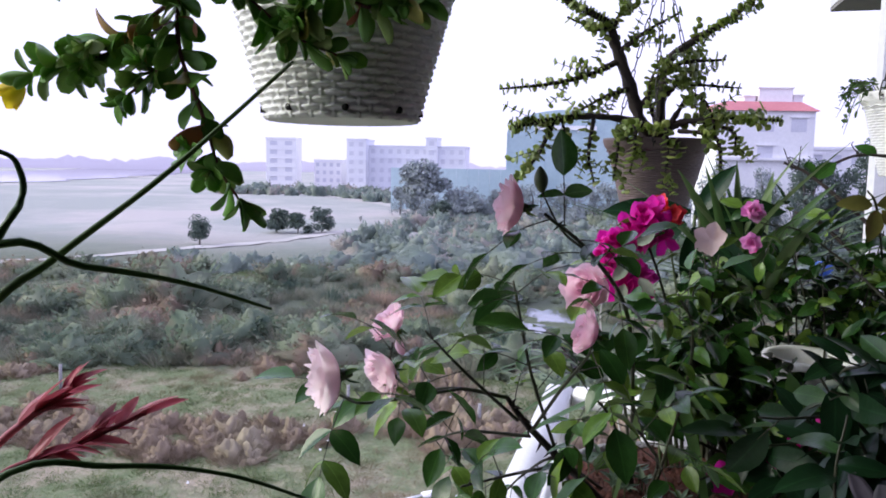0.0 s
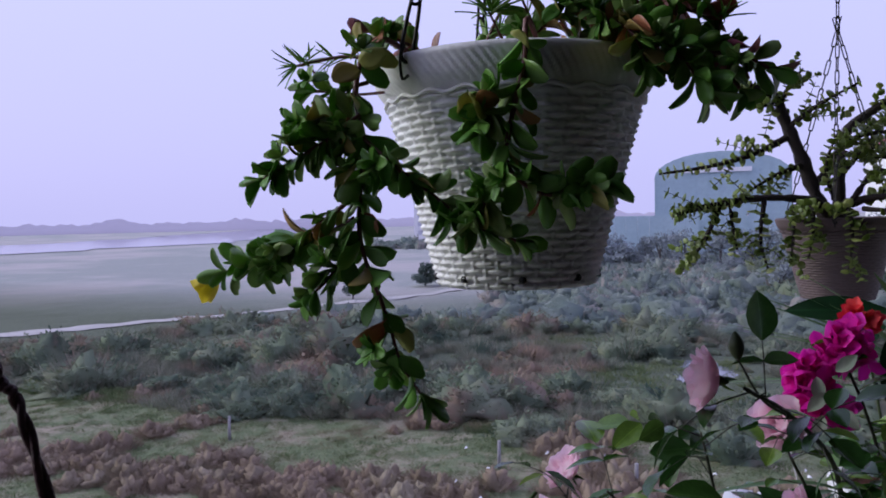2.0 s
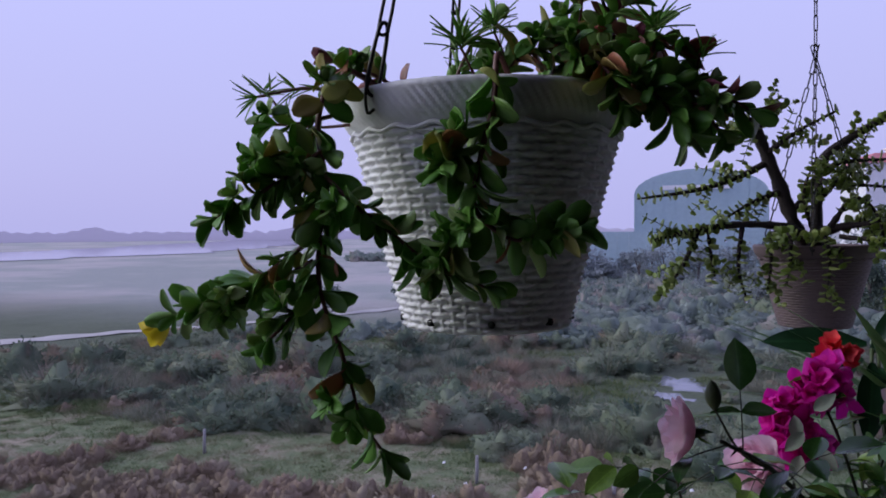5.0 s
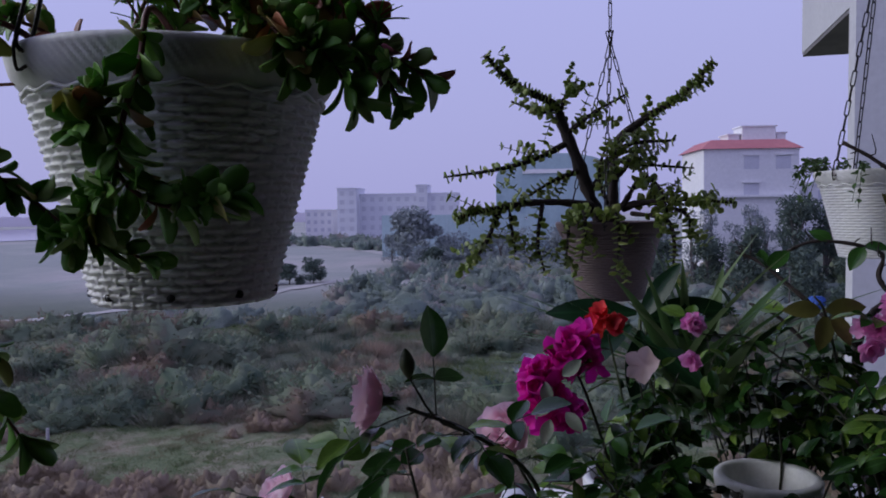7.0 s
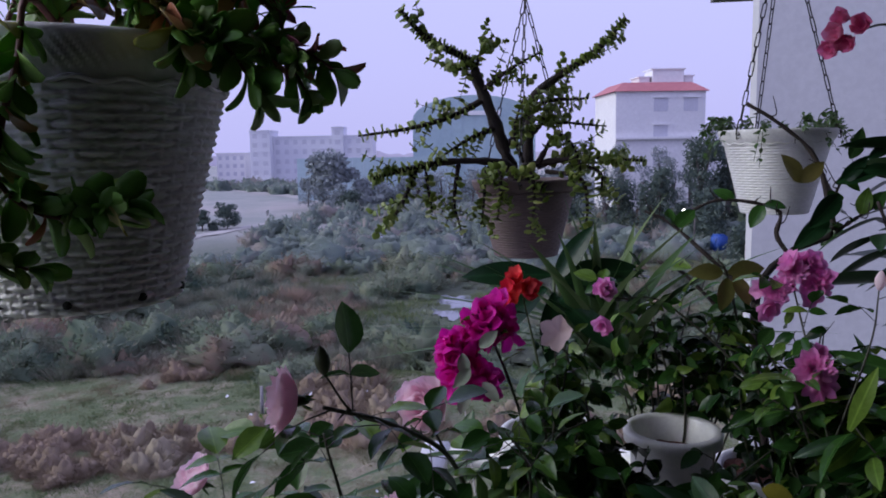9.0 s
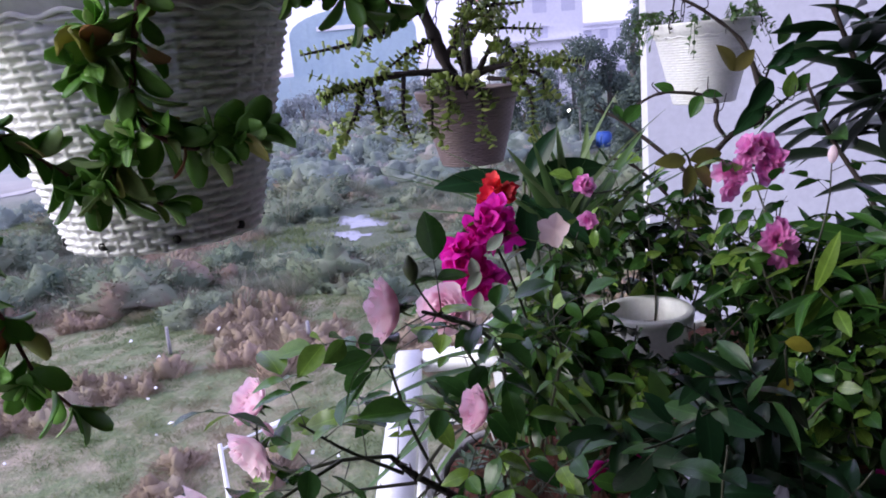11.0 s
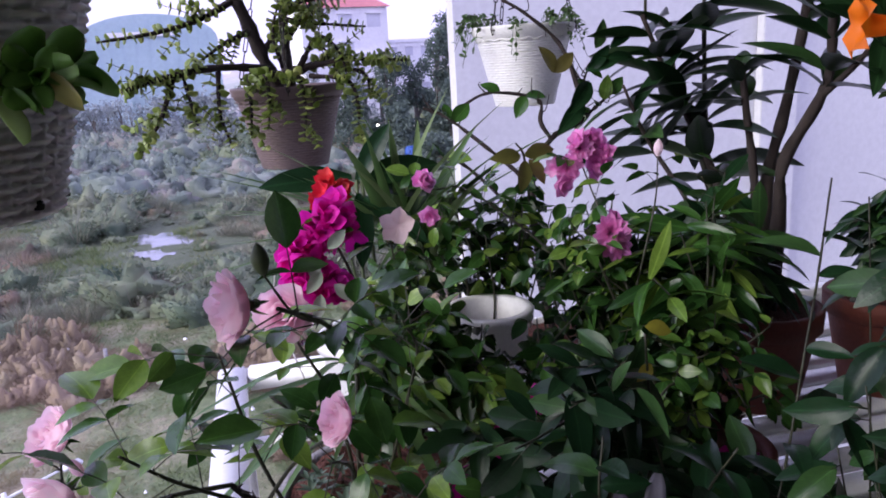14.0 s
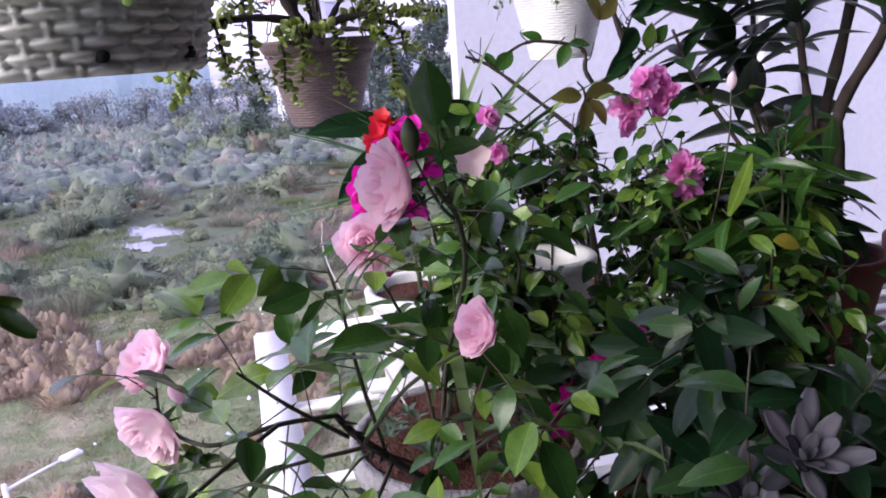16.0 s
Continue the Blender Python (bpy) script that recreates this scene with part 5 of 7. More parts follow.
def cane(parent, ctrl, r, material, every, size, meshes, bare=0.25, pinnate=True, thorn=True):
    """A cane with leaves: groups of five leaflets, or single blades."""
    pts = curve_points(ctrl, 28)
    bm = bmesh.new()
    tube(bm, local(parent, pts), r, r * 0.5, 7, 0.12)
    length = sum((b - a).length for a, b in zip(pts, pts[1:]))
    if thorn:
        for k in range(int(length / 0.03)):
            i = random.randrange(4, 27)
            s = rvec().normalized()
            tube(bm, local(parent, [pts[i], pts[i] + s * r * 2.6]), r * 0.5, r * 0.05, 4)
    count = int(length * (1 - bare) / every)
    for k in range(count):
        u = bare + (1 - bare) * (k + 0.6) / count
        i = min(27, int(u * 28))
        p = pts[i].lerp(pts[i + 1], u * 28 - i)
        d = (pts[i + 1] - pts[i]).normalized()
        s = Matrix.Rotation(k * 2.4 + rnd(-0.5, 0.5), 3, d) @ d.orthogonal().normalized()
        out = (s + d * 0.4 + Vector((0, 0, 0.1))).normalized()
        up = Vector((0, 0, 1)) + rvec(0.5) - out * 0.3
        if not pinnate:
            put("leaf", random.choice(meshes), parent, aim(p, out + Vector((0, 0, -0.15)), up, size * rnd(0.7, 1.25)))
            continue
        q = curve_points([p, p + out * size * 0.9, p + out * size * 1.7 - Vector((0, 0, size * 0.3))], 6)
        tube(bm, local(parent, q), 0.0009, 0.0006, 4)
        side = out.cross(up).normalized()
        put("leaf", random.choice(meshes), parent, aim(q[6], out + Vector((0, 0, -0.35)), up, size * rnd(0.9, 1.25)))
        for w in ((3,) if k % 3 else (3, 5)):
            for sg in (-1, 1):
                put("leaf", random.choice(meshes), parent, aim(q[w], side * sg + out * 0.5 + Vector((0, 0, -0.25)), up + rvec(0.3), size * rnd(0.7, 1.0)))
    part("cane", bm, material, parent)
    return pts


rose = empty("rose_bush", (0.30, 1.40, 0.92), "pale pink rose bush with thorny canes in a concrete pot", "rose bush")
cane(rose, [(0.27, 1.36, 0.90), (0.18, 1.24, 1.03), (0.115, 1.17, 1.12), (0.085, 1.14, 1.17)], 0.0075, M_bark, 0.06, 0.039, ROSE_LEAF, 0.7)
cane(rose, [(0.085, 1.14, 1.17), (0.02, 1.12, 1.185), (-0.05, 1.12, 1.18), (-0.09, 1.15, 1.20), (-0.093, 1.17, 1.235)], 0.0032, M_cane, 0.042, 0.056, ROSE_LEAF, 0.1)
cane(rose, [(0.02, 1.12, 1.185), (-0.04, 1.05, 1.19), (-0.09, 0.98, 1.20), (-0.105, 0.93, 1.225)], 0.0028, M_cane, 0.045, 0.056, ROSE_LEAF, 0.2)
cane(rose, [(0.12, 1.17, 1.11), (0.16, 1.12, 1.19), (0.19, 1.03, 1.26), (0.195, 0.975, 1.29)], 0.003, M_cane, 0.05, 0.056, ROSE_LEAF, 0.2)
cane(rose, [(0.29, 1.38, 0.92), (0.28, 1.30, 1.12), (0.25, 1.14, 1.30), (0.19, 1.0, 1.40), (0.135, 0.907, 1.452)], 0.0042, M_cane, 0.055, 0.044, ROSE_LEAF, 0.35)
cane(rose, [(0.19, 1.0, 1.40), (0.155, 0.955, 1.43), (0.13, 0.94, 1.475)], 0.002, M_cane, 0.2, 0.03, ROSE_LEAF, 0.3)
cane(rose, [(0.30, 1.40, 0.92), (0.27, 1.40, 1.12), (0.22, 1.38, 1.24), (0.205, 1.37, 1.285)], 0.0035, M_cane, 0.05, 0.044, ROSE_LEAF, 0.3)
cane(rose, [(0.16, 1.22, 1.06), (0.12, 1.15, 1.20), (0.10, 1.12, 1.30), (0.09, 1.12, 1.345)], 0.003, M_cane, 0.032, 0.056, ROSE_LEAF, 0.2)
cane(rose, [(0.10, 1.16, 1.13), (0.03, 1.08, 1.22), (-0.02, 1.04, 1.285)], 0.003, M_cane, 0.04, 0.056, ROSE_LEAF, 0.2)
cane(rose, [(0.17, 1.23, 1.04), (0.10, 1.08, 1.08), (0.04, 0.98, 1.10)], 0.003, M_cane, 0.04, 0.056, ROSE_LEAF, 0.2)
cane(rose, [(0.12, 1.18, 1.10), (0.02, 1.18, 1.10), (-0.04, 1.2, 1.07)], 0.003, M_cane, 0.04, 0.056, ROSE_LEAF, 0.2)
cane(rose, [(0.31, 1.37, 0.92), (0.31, 1.2, 1.06), (0.27, 1.02, 1.16), (0.25, 0.95, 1.2)], 0.003, M_cane, 0.035, 0.049, ROSE_LEAF, 0.2)
cane(rose, [(0.33, 1.40, 0.92), (0.36, 1.3, 1.15), (0.35, 1.2, 1.27), (0.32, 1.16, 1.33)], 0.003, M_cane, 0.035, 0.047, ROSE_LEAF, 0.2)
cane(rose, [(0.28, 1.36, 0.95), (0.25, 1.22, 1.10), (0.22, 1.13, 1.17), (0.20, 1.10, 1.19)], 0.003, M_cane, 0.030, 0.050, ROSE_LEAF, 0.6)
cane(rose, [(0.24, 1.36, 0.95), (0.16, 1.30, 1.02), (0.11, 1.28, 1.00), (0.07, 1.27, 0.96)], 0.003, M_cane, 0.030, 0.050, ROSE_LEAF, 0.6)
rose_bloom(rose, (0.100, 0.905, 1.460), (-0.93, -0.24, 0.12), 0.038)
rose_bloom(rose, (0.200, 1.360, 1.300), (-0.45, -0.75, 0.35), 0.052)
rose_bloom(rose, (0.190, 0.966, 1.308), (-0.85, -0.2, 0.35), 0.033)
rose_bloom(rose, (-0.096, 1.172, 1.262), (-0.55, -0.4, 0.6), 0.040)
rose_bloom(rose, (-0.103, 1.165, 1.190), (-0.6, -0.55, -0.25), 0.047)
rose_bloom(rose, (-0.110, 0.90, 1.255), (-0.85, -0.35, -0.1), 0.052)


def bud(parent, at, along, size, material):
    bm = bmesh.new()
    along = Vector(along).normalized()
    p = Vector(at) - parent.location
    pts = [p + along * size * k / 8 for k in range(9)]
    rings = []
    a = along.orthogonal().normalized()
    b = along.cross(a)
    for k, q in enumerate(pts):
        r = size * 0.27 * math.sin(math.pi * (0.08 + 0.9 * k / 8)) ** 0.8
        rings.append([bm.verts.new(q + (a * math.cos(j) + b * math.sin(j)) * r) for j in (i * math.pi / 4 for i in range(8))])
    for r0, r1 in zip(rings, rings[1:]):
        for j in range(8):
            bm.faces.new((r0[j], r0[(j + 1) % 8], r1[(j + 1) % 8], r1[j]))
    return part("bud", bm, material, parent)


bud(rose, (0.13, 0.94, 1.475), (-0.1, -0.1, 1), 0.030, M_stem)
bud(rose, (-0.07, 1.14, 1.225), (-0.3, -0.2, 0.8), 0.026, M_rosepink)

# ---------------------------------------------------------------- bougainvillea and red geranium
boug = empty("bougainvillea", (0.42, 1.52, BT + 0.3), "magenta bougainvillea sprig with variegated leaves", "bougainvillea")
cane(boug, [(0.40, 1.50, 0.93), (0.38, 1.52, 1.15), (0.34, 1.50, 1.30), (0.29, 1.49, 1.42)], 0.004, M_cane, 0.03, 0.047, ROSE_LEAF, 0.4, False)
for k in range(84):
    lobe = ((0.255, 1.48, 1.355), (0.300, 1.50, 1.390), (0.328, 1.51, 1.402), (0.285, 1.49, 1.295), (0.265, 1.48, 1.325))[k % 5]
    c = Vector(lobe) + Vector((rnd(-0.028, 0.028), rnd(-0.02, 0.02), rnd(-0.026, 0.026)))
    cup_flower(boug, "bract", c, rvec() + Vector((-0.3, -1.0, 0.3)), rnd(0.024, 0.036), 3, M_magenta, rnd(0.5, 1.0), oval(0.44, 1.0, 0.12))
M_varieg = foliage("variegated_leaf", (0.30, 0.36, 0.28), (0.42, 0.46, 0.38), (0.55, 0.57, 0.48), 0.5, trans=0.2)
VAR = leaf_mesh("leaf", blade(oval(0.26, 1.1), 6, 0.3, 0.2), M_varieg)
for p, d in (((0.262, 1.44, 1.36), (0.1, -0.2, -1)), ((0.275, 1.435, 1.335), (-0.6, -0.3, -0.6)), ((0.29, 1.44, 1.37), (0.7, -0.2, 0.7)), ((0.27, 1.43, 1.30), (-0.3, -0.4, -0.8)), ((0.295, 1.44, 1.31), (0.5, -0.4, -0.5))):
    put("leaf", VAR, boug, aim(Vector(p), d, (0, -1, 0.3), 0.042))
ger = empty("red_geranium", (0.44, 1.85, BT + 0.40), "red geranium bloom above broad dark leaves", "geranium")
cane(ger, [(0.46, 1.90, 1.00), (0.43, 1.86, 1.2), (0.39, 1.81, 1.38)], 0.004, M_stem, 0.08, 0.05, GLOSSY, 0.5, False, False)
for k in range(13):
    cup_flower(ger, "floret", Vector((0.392, 1.81, 1.402)) + Vector((rnd(-0.035, 0.03), rnd(-0.03, 0.02), rnd(-0.026, 0.026))), rvec() + Vector((-0.3, -1, 0.4)), 0.024, 5, M_red, 0.5, oval(0.42, 1.0, 0.12))

# broad-leaved bulb with straps behind
lily = empty("strap_lily", (0.47, 1.93, BT + 0.39), "broad and strap-leaved green lily in a white pot", "lily")
BROAD = [leaf_mesh("broad_leaf", blade(oval(w, 1.0), 9, 0.25, c, 0.02), M_glossy) for w, c in ((0.17, 0.25), (0.20, 0.4), (0.16, 0.1))]
STRAP = [leaf_mesh("strap_leaf", blade(lance(w), 10, 0.35, c), M_strap) for w, c in ((0.045, 0.8), (0.035, 1.3), (0.05, 0.5))]
for at, d, f, sz in (((0.465, 1.96, 1.405), (-1.0, 0.02, 0.04), (-0.1, -0.75, 0.65), 0.21), ((0.475, 1.95, 1.395), (0.95, -0.12, 0.22), (-0.1, -0.8, 0.6), 0.21), ((0.45, 1.93, 1.38), (-0.75, -0.25, -0.50), (-0.3, -0.8, 0.6), 0.21),
                     ((0.47, 1.94, 1.39), (0.50, 0.0, 0.80), (-0.6, -0.9, 0.2), 0.16), ((0.48, 1.92, 1.36), (0.55, -0.5, -0.45), (0, -1, 0.5), 0.18), ((0.47, 1.93, 1.37), (-0.1, -0.5, -0.8), (0, -0.9, 0.4), 0.17), ((0.49, 1.95, 1.38), (0.95, 0.1, -0.05), (0, -0.7, 0.7), 0.19)):
    put("broad_leaf", random.choice(BROAD), lily, aim(Vector(at), d, f, sz))
for k in range(34):
    a = k * 2.4
    out = Vector((math.cos(a), 0.55 * math.sin(a) - 0.15, 0))
    put("strap_leaf", random.choice(STRAP), lily, aim(Vector((0.60 + rnd(-0.05, 0.06), 1.96 + rnd(-0.03, 0.03), 1.16)), out * rnd(0.15, 0.5) + Vector((0, 0, 1)), -out + Vector((0, 0, 0.3)), rnd(0.26, 0.42)))
for k in range(14):
    a = k * 2.4
    up = Vector((math.cos(a) * rnd(0.1, 0.9), math.sin(a) * 0.4 - 0.1, 1.0))
    put("strap_leaf", random.choice(STRAP), lily, aim(Vector((0.56 + rnd(-0.04, 0.05), 1.95 + rnd(-0.03, 0.03), 1.20)), up, (math.cos(a), math.sin(a) - 0.4, 0.3), rnd(0.20, 0.32)))
bm = bmesh.new()
for k in range(2):
    tube(bm, local(lily, curve_points([(0.47 + k * 0.02, 1.93, 1.0), (0.465 + k * 0.03, 1.93, 1.2), (0.47 + k * 0.01, 1.935, 1.40)], 6)), 0.005, 0.004, 6)
part("stem", bm, M_stem, lily)


# arching straps that hang in front of the concrete pot
spider = empty("spider_plant", (0.36, 1.50, 1.02), "green strap-leaved spider plant hanging over the pot", "spider plant")
SPIDER = [leaf_mesh("strap_leaf", blade(lance(w), 12, 0.3, c), M_strap) for w, c in ((0.040, 0.9), (0.034, 1.2))]
for k in range(14):
    a = 3.3 + k * 0.16
    out = Vector((math.cos(a), math.sin(a), 0))
    put("strap_leaf", SPIDER[k % 2], spider, aim(Vector((0.34 + rnd(-0.03, 0.03), 1.50 + rnd(-0.02, 0.02), 1.10 + rnd(-0.04, 0.05))), out * rnd(0.5, 0.9) + Vector((0, 0, rnd(0.5, 1.0))), -out + Vector((0, 0, 0.6)), rnd(0.20, 0.32)))
bm = bmesh.new()
for k in range(5):
    tube(bm, local(spider, curve_points([(0.36 + 0.01 * k, 1.50, 0.93), (0.35 + 0.01 * k, 1.50, 1.02), (0.33 + 0.008 * k, 1.49, 1.10)], 6)), 0.004, 0.003, 6)
part("stem", bm, M_stem, spider)


# ---------------------------------------------------------------- shrubs
def shrub(name, foot, label, tips, count, size, material, outline, category="shrub", loose=0.05, start=0.45, stem=M_cane, r=0.004, material_one=M_glossy, single=280):
    """A shrub with forked stems from its foot to the tips; the leaves stand round the outer stems."""
    t = empty(name, foot, label, category)
    f = Vector(foot)
    poses = []
    templates = [blade(outline, 6, 0.25, 0.15), blade(outline, 6, 0.35, 0.4), blade(outline, 6, 0.1, 0.25, 0.04)]
    sets = [[], [], []]
    meshes = [leaf_mesh("leaf", tm, material_one) for tm in templates]
    for k, tip in enumerate(tips):
        tip = Vector(tip)
        bend = f.lerp(tip, 0.5) + Vector((0, 0, 0.06)) + rvec(loose)
        pts = curve_points([f + rvec(0.02), bend, tip], 18)
        bm = bmesh.new()
        tube(bm, local(t, pts), r, r * 0.35, 6, 0.15)
        n_l = count // len(tips)
        for j in range(n_l):
            if j % 4 == 0:
                u = start + (1 - start) * (j + 0.5) / n_l
                i = min(17, int(u * 18))
                p = pts[i].lerp(pts[i + 1], u * 18 - i)
                d = (pts[i + 1] - pts[i]).normalized()
                s = Matrix.Rotation(j * 0.6 + rnd(-0.6, 0.6), 3, d) @ d.orthogonal().normalized()
                end = p + (s + d * 0.3 + Vector((0, 0, 0.1))) * rnd(0.25, 1.0) * loose
                tube(bm, local(t, [p, end]), 0.0011, 0.0007, 4)
            w = Matrix.Rotation((j % 4 - 1.5) * 0.9 + rnd(-0.3, 0.3), 3, d) @ s
            q = p.lerp(end, 0.35 + 0.65 * (j % 4) / 3)
            sets[j % 3].append(aim(q - f, w + d * rnd(0.0, 0.7) + Vector((0, 0, -0.7)), Vector((-0.3, -0.4, 0.7)) + rvec(0.75), size * rnd(0.55, 1.3)))
        part("stem", bm, stem, t)
    # front and upper leaves take material_one, those behind and below the joined material
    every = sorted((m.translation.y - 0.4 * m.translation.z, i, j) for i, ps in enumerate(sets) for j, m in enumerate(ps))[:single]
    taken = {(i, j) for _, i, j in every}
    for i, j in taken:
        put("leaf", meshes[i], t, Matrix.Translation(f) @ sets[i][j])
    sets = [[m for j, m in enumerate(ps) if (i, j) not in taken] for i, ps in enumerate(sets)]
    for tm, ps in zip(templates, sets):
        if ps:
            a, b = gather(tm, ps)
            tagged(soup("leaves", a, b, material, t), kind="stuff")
    return t


def spread(c, rx, ry, rz, n_t, low=-1.0):
    out = []
    while len(out) < n_t:
        v = rvec()
        if v.length < 1 and v.z > low and v.length > 0.35:
            out.append((c[0] + v.x * rx, c[1] + v.y * ry, c[2] + v.z * rz))
    return out


# rose leaves behind get the darker M_shrub, inner shade put into colour
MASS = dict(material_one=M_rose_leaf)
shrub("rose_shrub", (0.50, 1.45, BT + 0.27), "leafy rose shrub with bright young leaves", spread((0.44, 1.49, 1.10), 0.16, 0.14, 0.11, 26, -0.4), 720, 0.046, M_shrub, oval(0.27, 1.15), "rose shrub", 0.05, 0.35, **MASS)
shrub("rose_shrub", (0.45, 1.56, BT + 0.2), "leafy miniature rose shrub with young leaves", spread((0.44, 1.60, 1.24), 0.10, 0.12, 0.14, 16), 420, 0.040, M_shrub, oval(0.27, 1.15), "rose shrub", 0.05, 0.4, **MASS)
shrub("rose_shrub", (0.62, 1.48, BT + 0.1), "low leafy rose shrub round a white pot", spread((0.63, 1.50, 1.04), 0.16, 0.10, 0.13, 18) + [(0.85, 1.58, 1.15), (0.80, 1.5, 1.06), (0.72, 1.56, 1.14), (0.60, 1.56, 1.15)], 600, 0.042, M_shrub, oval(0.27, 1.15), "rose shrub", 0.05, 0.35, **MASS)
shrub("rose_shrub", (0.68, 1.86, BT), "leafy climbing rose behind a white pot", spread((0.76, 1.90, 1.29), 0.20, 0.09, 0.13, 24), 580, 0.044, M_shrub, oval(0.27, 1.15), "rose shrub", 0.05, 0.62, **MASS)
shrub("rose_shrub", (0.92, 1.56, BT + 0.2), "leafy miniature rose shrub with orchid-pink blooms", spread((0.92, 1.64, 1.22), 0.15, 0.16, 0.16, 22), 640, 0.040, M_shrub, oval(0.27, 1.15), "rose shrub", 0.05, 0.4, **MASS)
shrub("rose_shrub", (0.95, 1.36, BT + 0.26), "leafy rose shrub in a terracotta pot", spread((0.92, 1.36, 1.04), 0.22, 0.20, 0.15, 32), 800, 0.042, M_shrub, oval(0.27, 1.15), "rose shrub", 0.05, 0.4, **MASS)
shrub("broadleaf_shrub", (0.62, 1.14, BT + 0.24), "dark broad-leaved shrub in front of the roses", spread((0.58, 1.08, 0.98), 0.30, 0.22, 0.20, 28) + spread((0.50, 1.02, 1.21), 0.11, 0.08, 0.10, 9), 400, 0.082, M_shrub, oval(0.2, 1.1), "shrub", 0.05, 0.4)
shrub("broadleaf_shrub", (0.86, 1.06, BT + 0.14), "dark broad-leaved shrub in a low terracotta pot", spread((0.82, 1.04, 0.87), 0.24, 0.20, 0.15, 26), 360, 0.084, M_shrub, oval(0.2, 1.1), "shrub", 0.05, 0.4)
shrub("narrowleaf_shrub", (1.36, 1.63, TIER + 0.22), "feathery narrow-leaved shrub with pale undersides", spread((1.16, 1.68, 1.24), 0.30, 0.15, 0.14, 22), 290, 0.12, M_shrub, oval(0.12, 1.0), "shrub", 0.05, 0.35)
shrub("broadleaf_shrub", (1.68, 1.56, TIER + 0.22), "broad-leaved shrub in a red terracotta pot", spread((1.70, 1.52, 1.22), 0.22, 0.16, 0.13, 14), 260, 0.10, M_shrub, oval(0.2, 1.1), "shrub", 0.04, 0.35)
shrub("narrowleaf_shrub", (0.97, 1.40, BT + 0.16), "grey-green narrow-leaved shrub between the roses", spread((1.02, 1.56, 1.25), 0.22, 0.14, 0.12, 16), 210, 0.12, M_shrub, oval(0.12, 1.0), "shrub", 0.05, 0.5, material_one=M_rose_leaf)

# ---------------------------------------------------------------- oleander against the white wall
OLE = [leaf_mesh("leaf", blade(lance(w), 10, f, c, 0.0, tw), M_oleander) for w, f, c, tw in ((0.17, 0.28, 0.22, 0.0), (0.195, 0.20, 0.42, 0.3), (0.155, 0.35, 0.08, -0.2))]
olean = empty("oleander", (1.36, 1.63, TIER + 0.22), "tall oleander with dark lance leaves in a terracotta pot", "oleander")


def bare_stem(parent, ctrl, r0, r1, material, name="stem", n=22, wob=0.25):
    pts = curve_points(ctrl, n)
    bm = bmesh.new()
    tube(bm, local(parent, pts), r0, r1, 8, wob)
    part(name, bm, material, parent)
    return pts


def whorls(parent, pts, first, every, per, size, meshes, tilt=0.75):
    count = int((1 - first) * (len(pts) - 1) / every)
    for k in range(count + 1):
        i = min(len(pts) - 2, int(first * (len(pts) - 1) + k * every))
        d = (pts[i + 1] - pts[i]).normalized()
        s0 = d.orthogonal().normalized()
        for j in range(per):
            s = Matrix.Rotation(2 * math.pi * j / per + k * 1.1 + rnd(-0.3, 0.3), 3, d) @ s0
            along = s + d * rnd(tilt - 0.4, tilt + 0.3)
            put("leaf", random.choice(meshes), parent, aim(pts[i] + s * 0.004, along, d + rvec(0.25), size * rnd(0.75, 1.2)))


p = bare_stem(olean, [(1.34, 1.65, 1.0), (1.44, 1.85, 1.22), (1.474, 1.994, 1.377), (1.408, 2.066, 1.576), (1.352, 2.105, 1.742)], 0.016, 0.006, M_bark)
whorls(olean, p, 0.55, 2.1, 3, 0.23, OLE, 0.35)
p = bare_stem(olean, [(1.46, 1.93, 1.25), (1.477, 1.979, 1.32), (1.517, 2.040, 1.524), (1.542, 2.082, 1.75), (1.55, 2.09, 1.95)], 0.011, 0.005, M_cane)
whorls(olean, p, 0.2, 2.3, 3, 0.24, OLE, 0.3)
p = bare_stem(olean, [(1.46, 1.93, 1.25), (1.47, 2.02, 1.40), (1.45, 2.08, 1.55), (1.46, 2.12, 1.72)], 0.008, 0.004, M_cane)
whorls(olean, p, 0.45, 3.0, 3, 0.22, OLE, 0.3)
p = bare_stem(olean, [(1.29, 1.63, 1.0), (1.32, 1.83, 1.23), (1.28, 1.98, 1.42), (1.24, 2.03, 1.56)], 0.008, 0.004, M_bark)
whorls(olean, p, 0.6, 1.8, 3, 0.20, OLE, 0.3)

frang = empty("frangipani", (1.39, 1.66, TIER + 0.22), "bare-stemmed frangipani with thick dark branches and broad leaves", "frangipani")
FR = [leaf_mesh("leaf", blade(oval(w, 0.9), 9, 0.3, c), M_glossy) for w, c in ((0.15, 0.15), (0.17, 0.35))]
p1 = bare_stem(frang, [(1.37, 1.67, 1.0), (1.51, 1.79, 1.21), (1.563, 1.836, 1.323), (1.632, 1.860, 1.476), (1.697, 1.868, 1.727), (1.72, 1.87, 1.9)], 0.019, 0.012, M_bark)
p2 = bare_stem(frang, [(1.39, 1.64, 1.0), (1.51, 1.74, 1.21), (1.550, 1.776, 1.344), (1.612, 1.736, 1.494), (1.631, 1.721, 1.586), (1.622, 1.722, 1.791)], 0.020, 0.011, M_bark)
p3 = bare_stem(frang, [(1.35, 1.70, 1.0), (1.475, 1.79, 1.22), (1.498, 1.823, 1.330), (1.496, 1.852, 1.471), (1.487, 1.867, 1.60)], 0.014, 0.008, M_bark)
p4 = bare_stem(frang, [(1.618, 1.731, 1.51), (1.621, 1.656, 1.572), (1.608, 1.594, 1.620), (1.60, 1.54, 1.67)], 0.009, 0.006, M_bark)
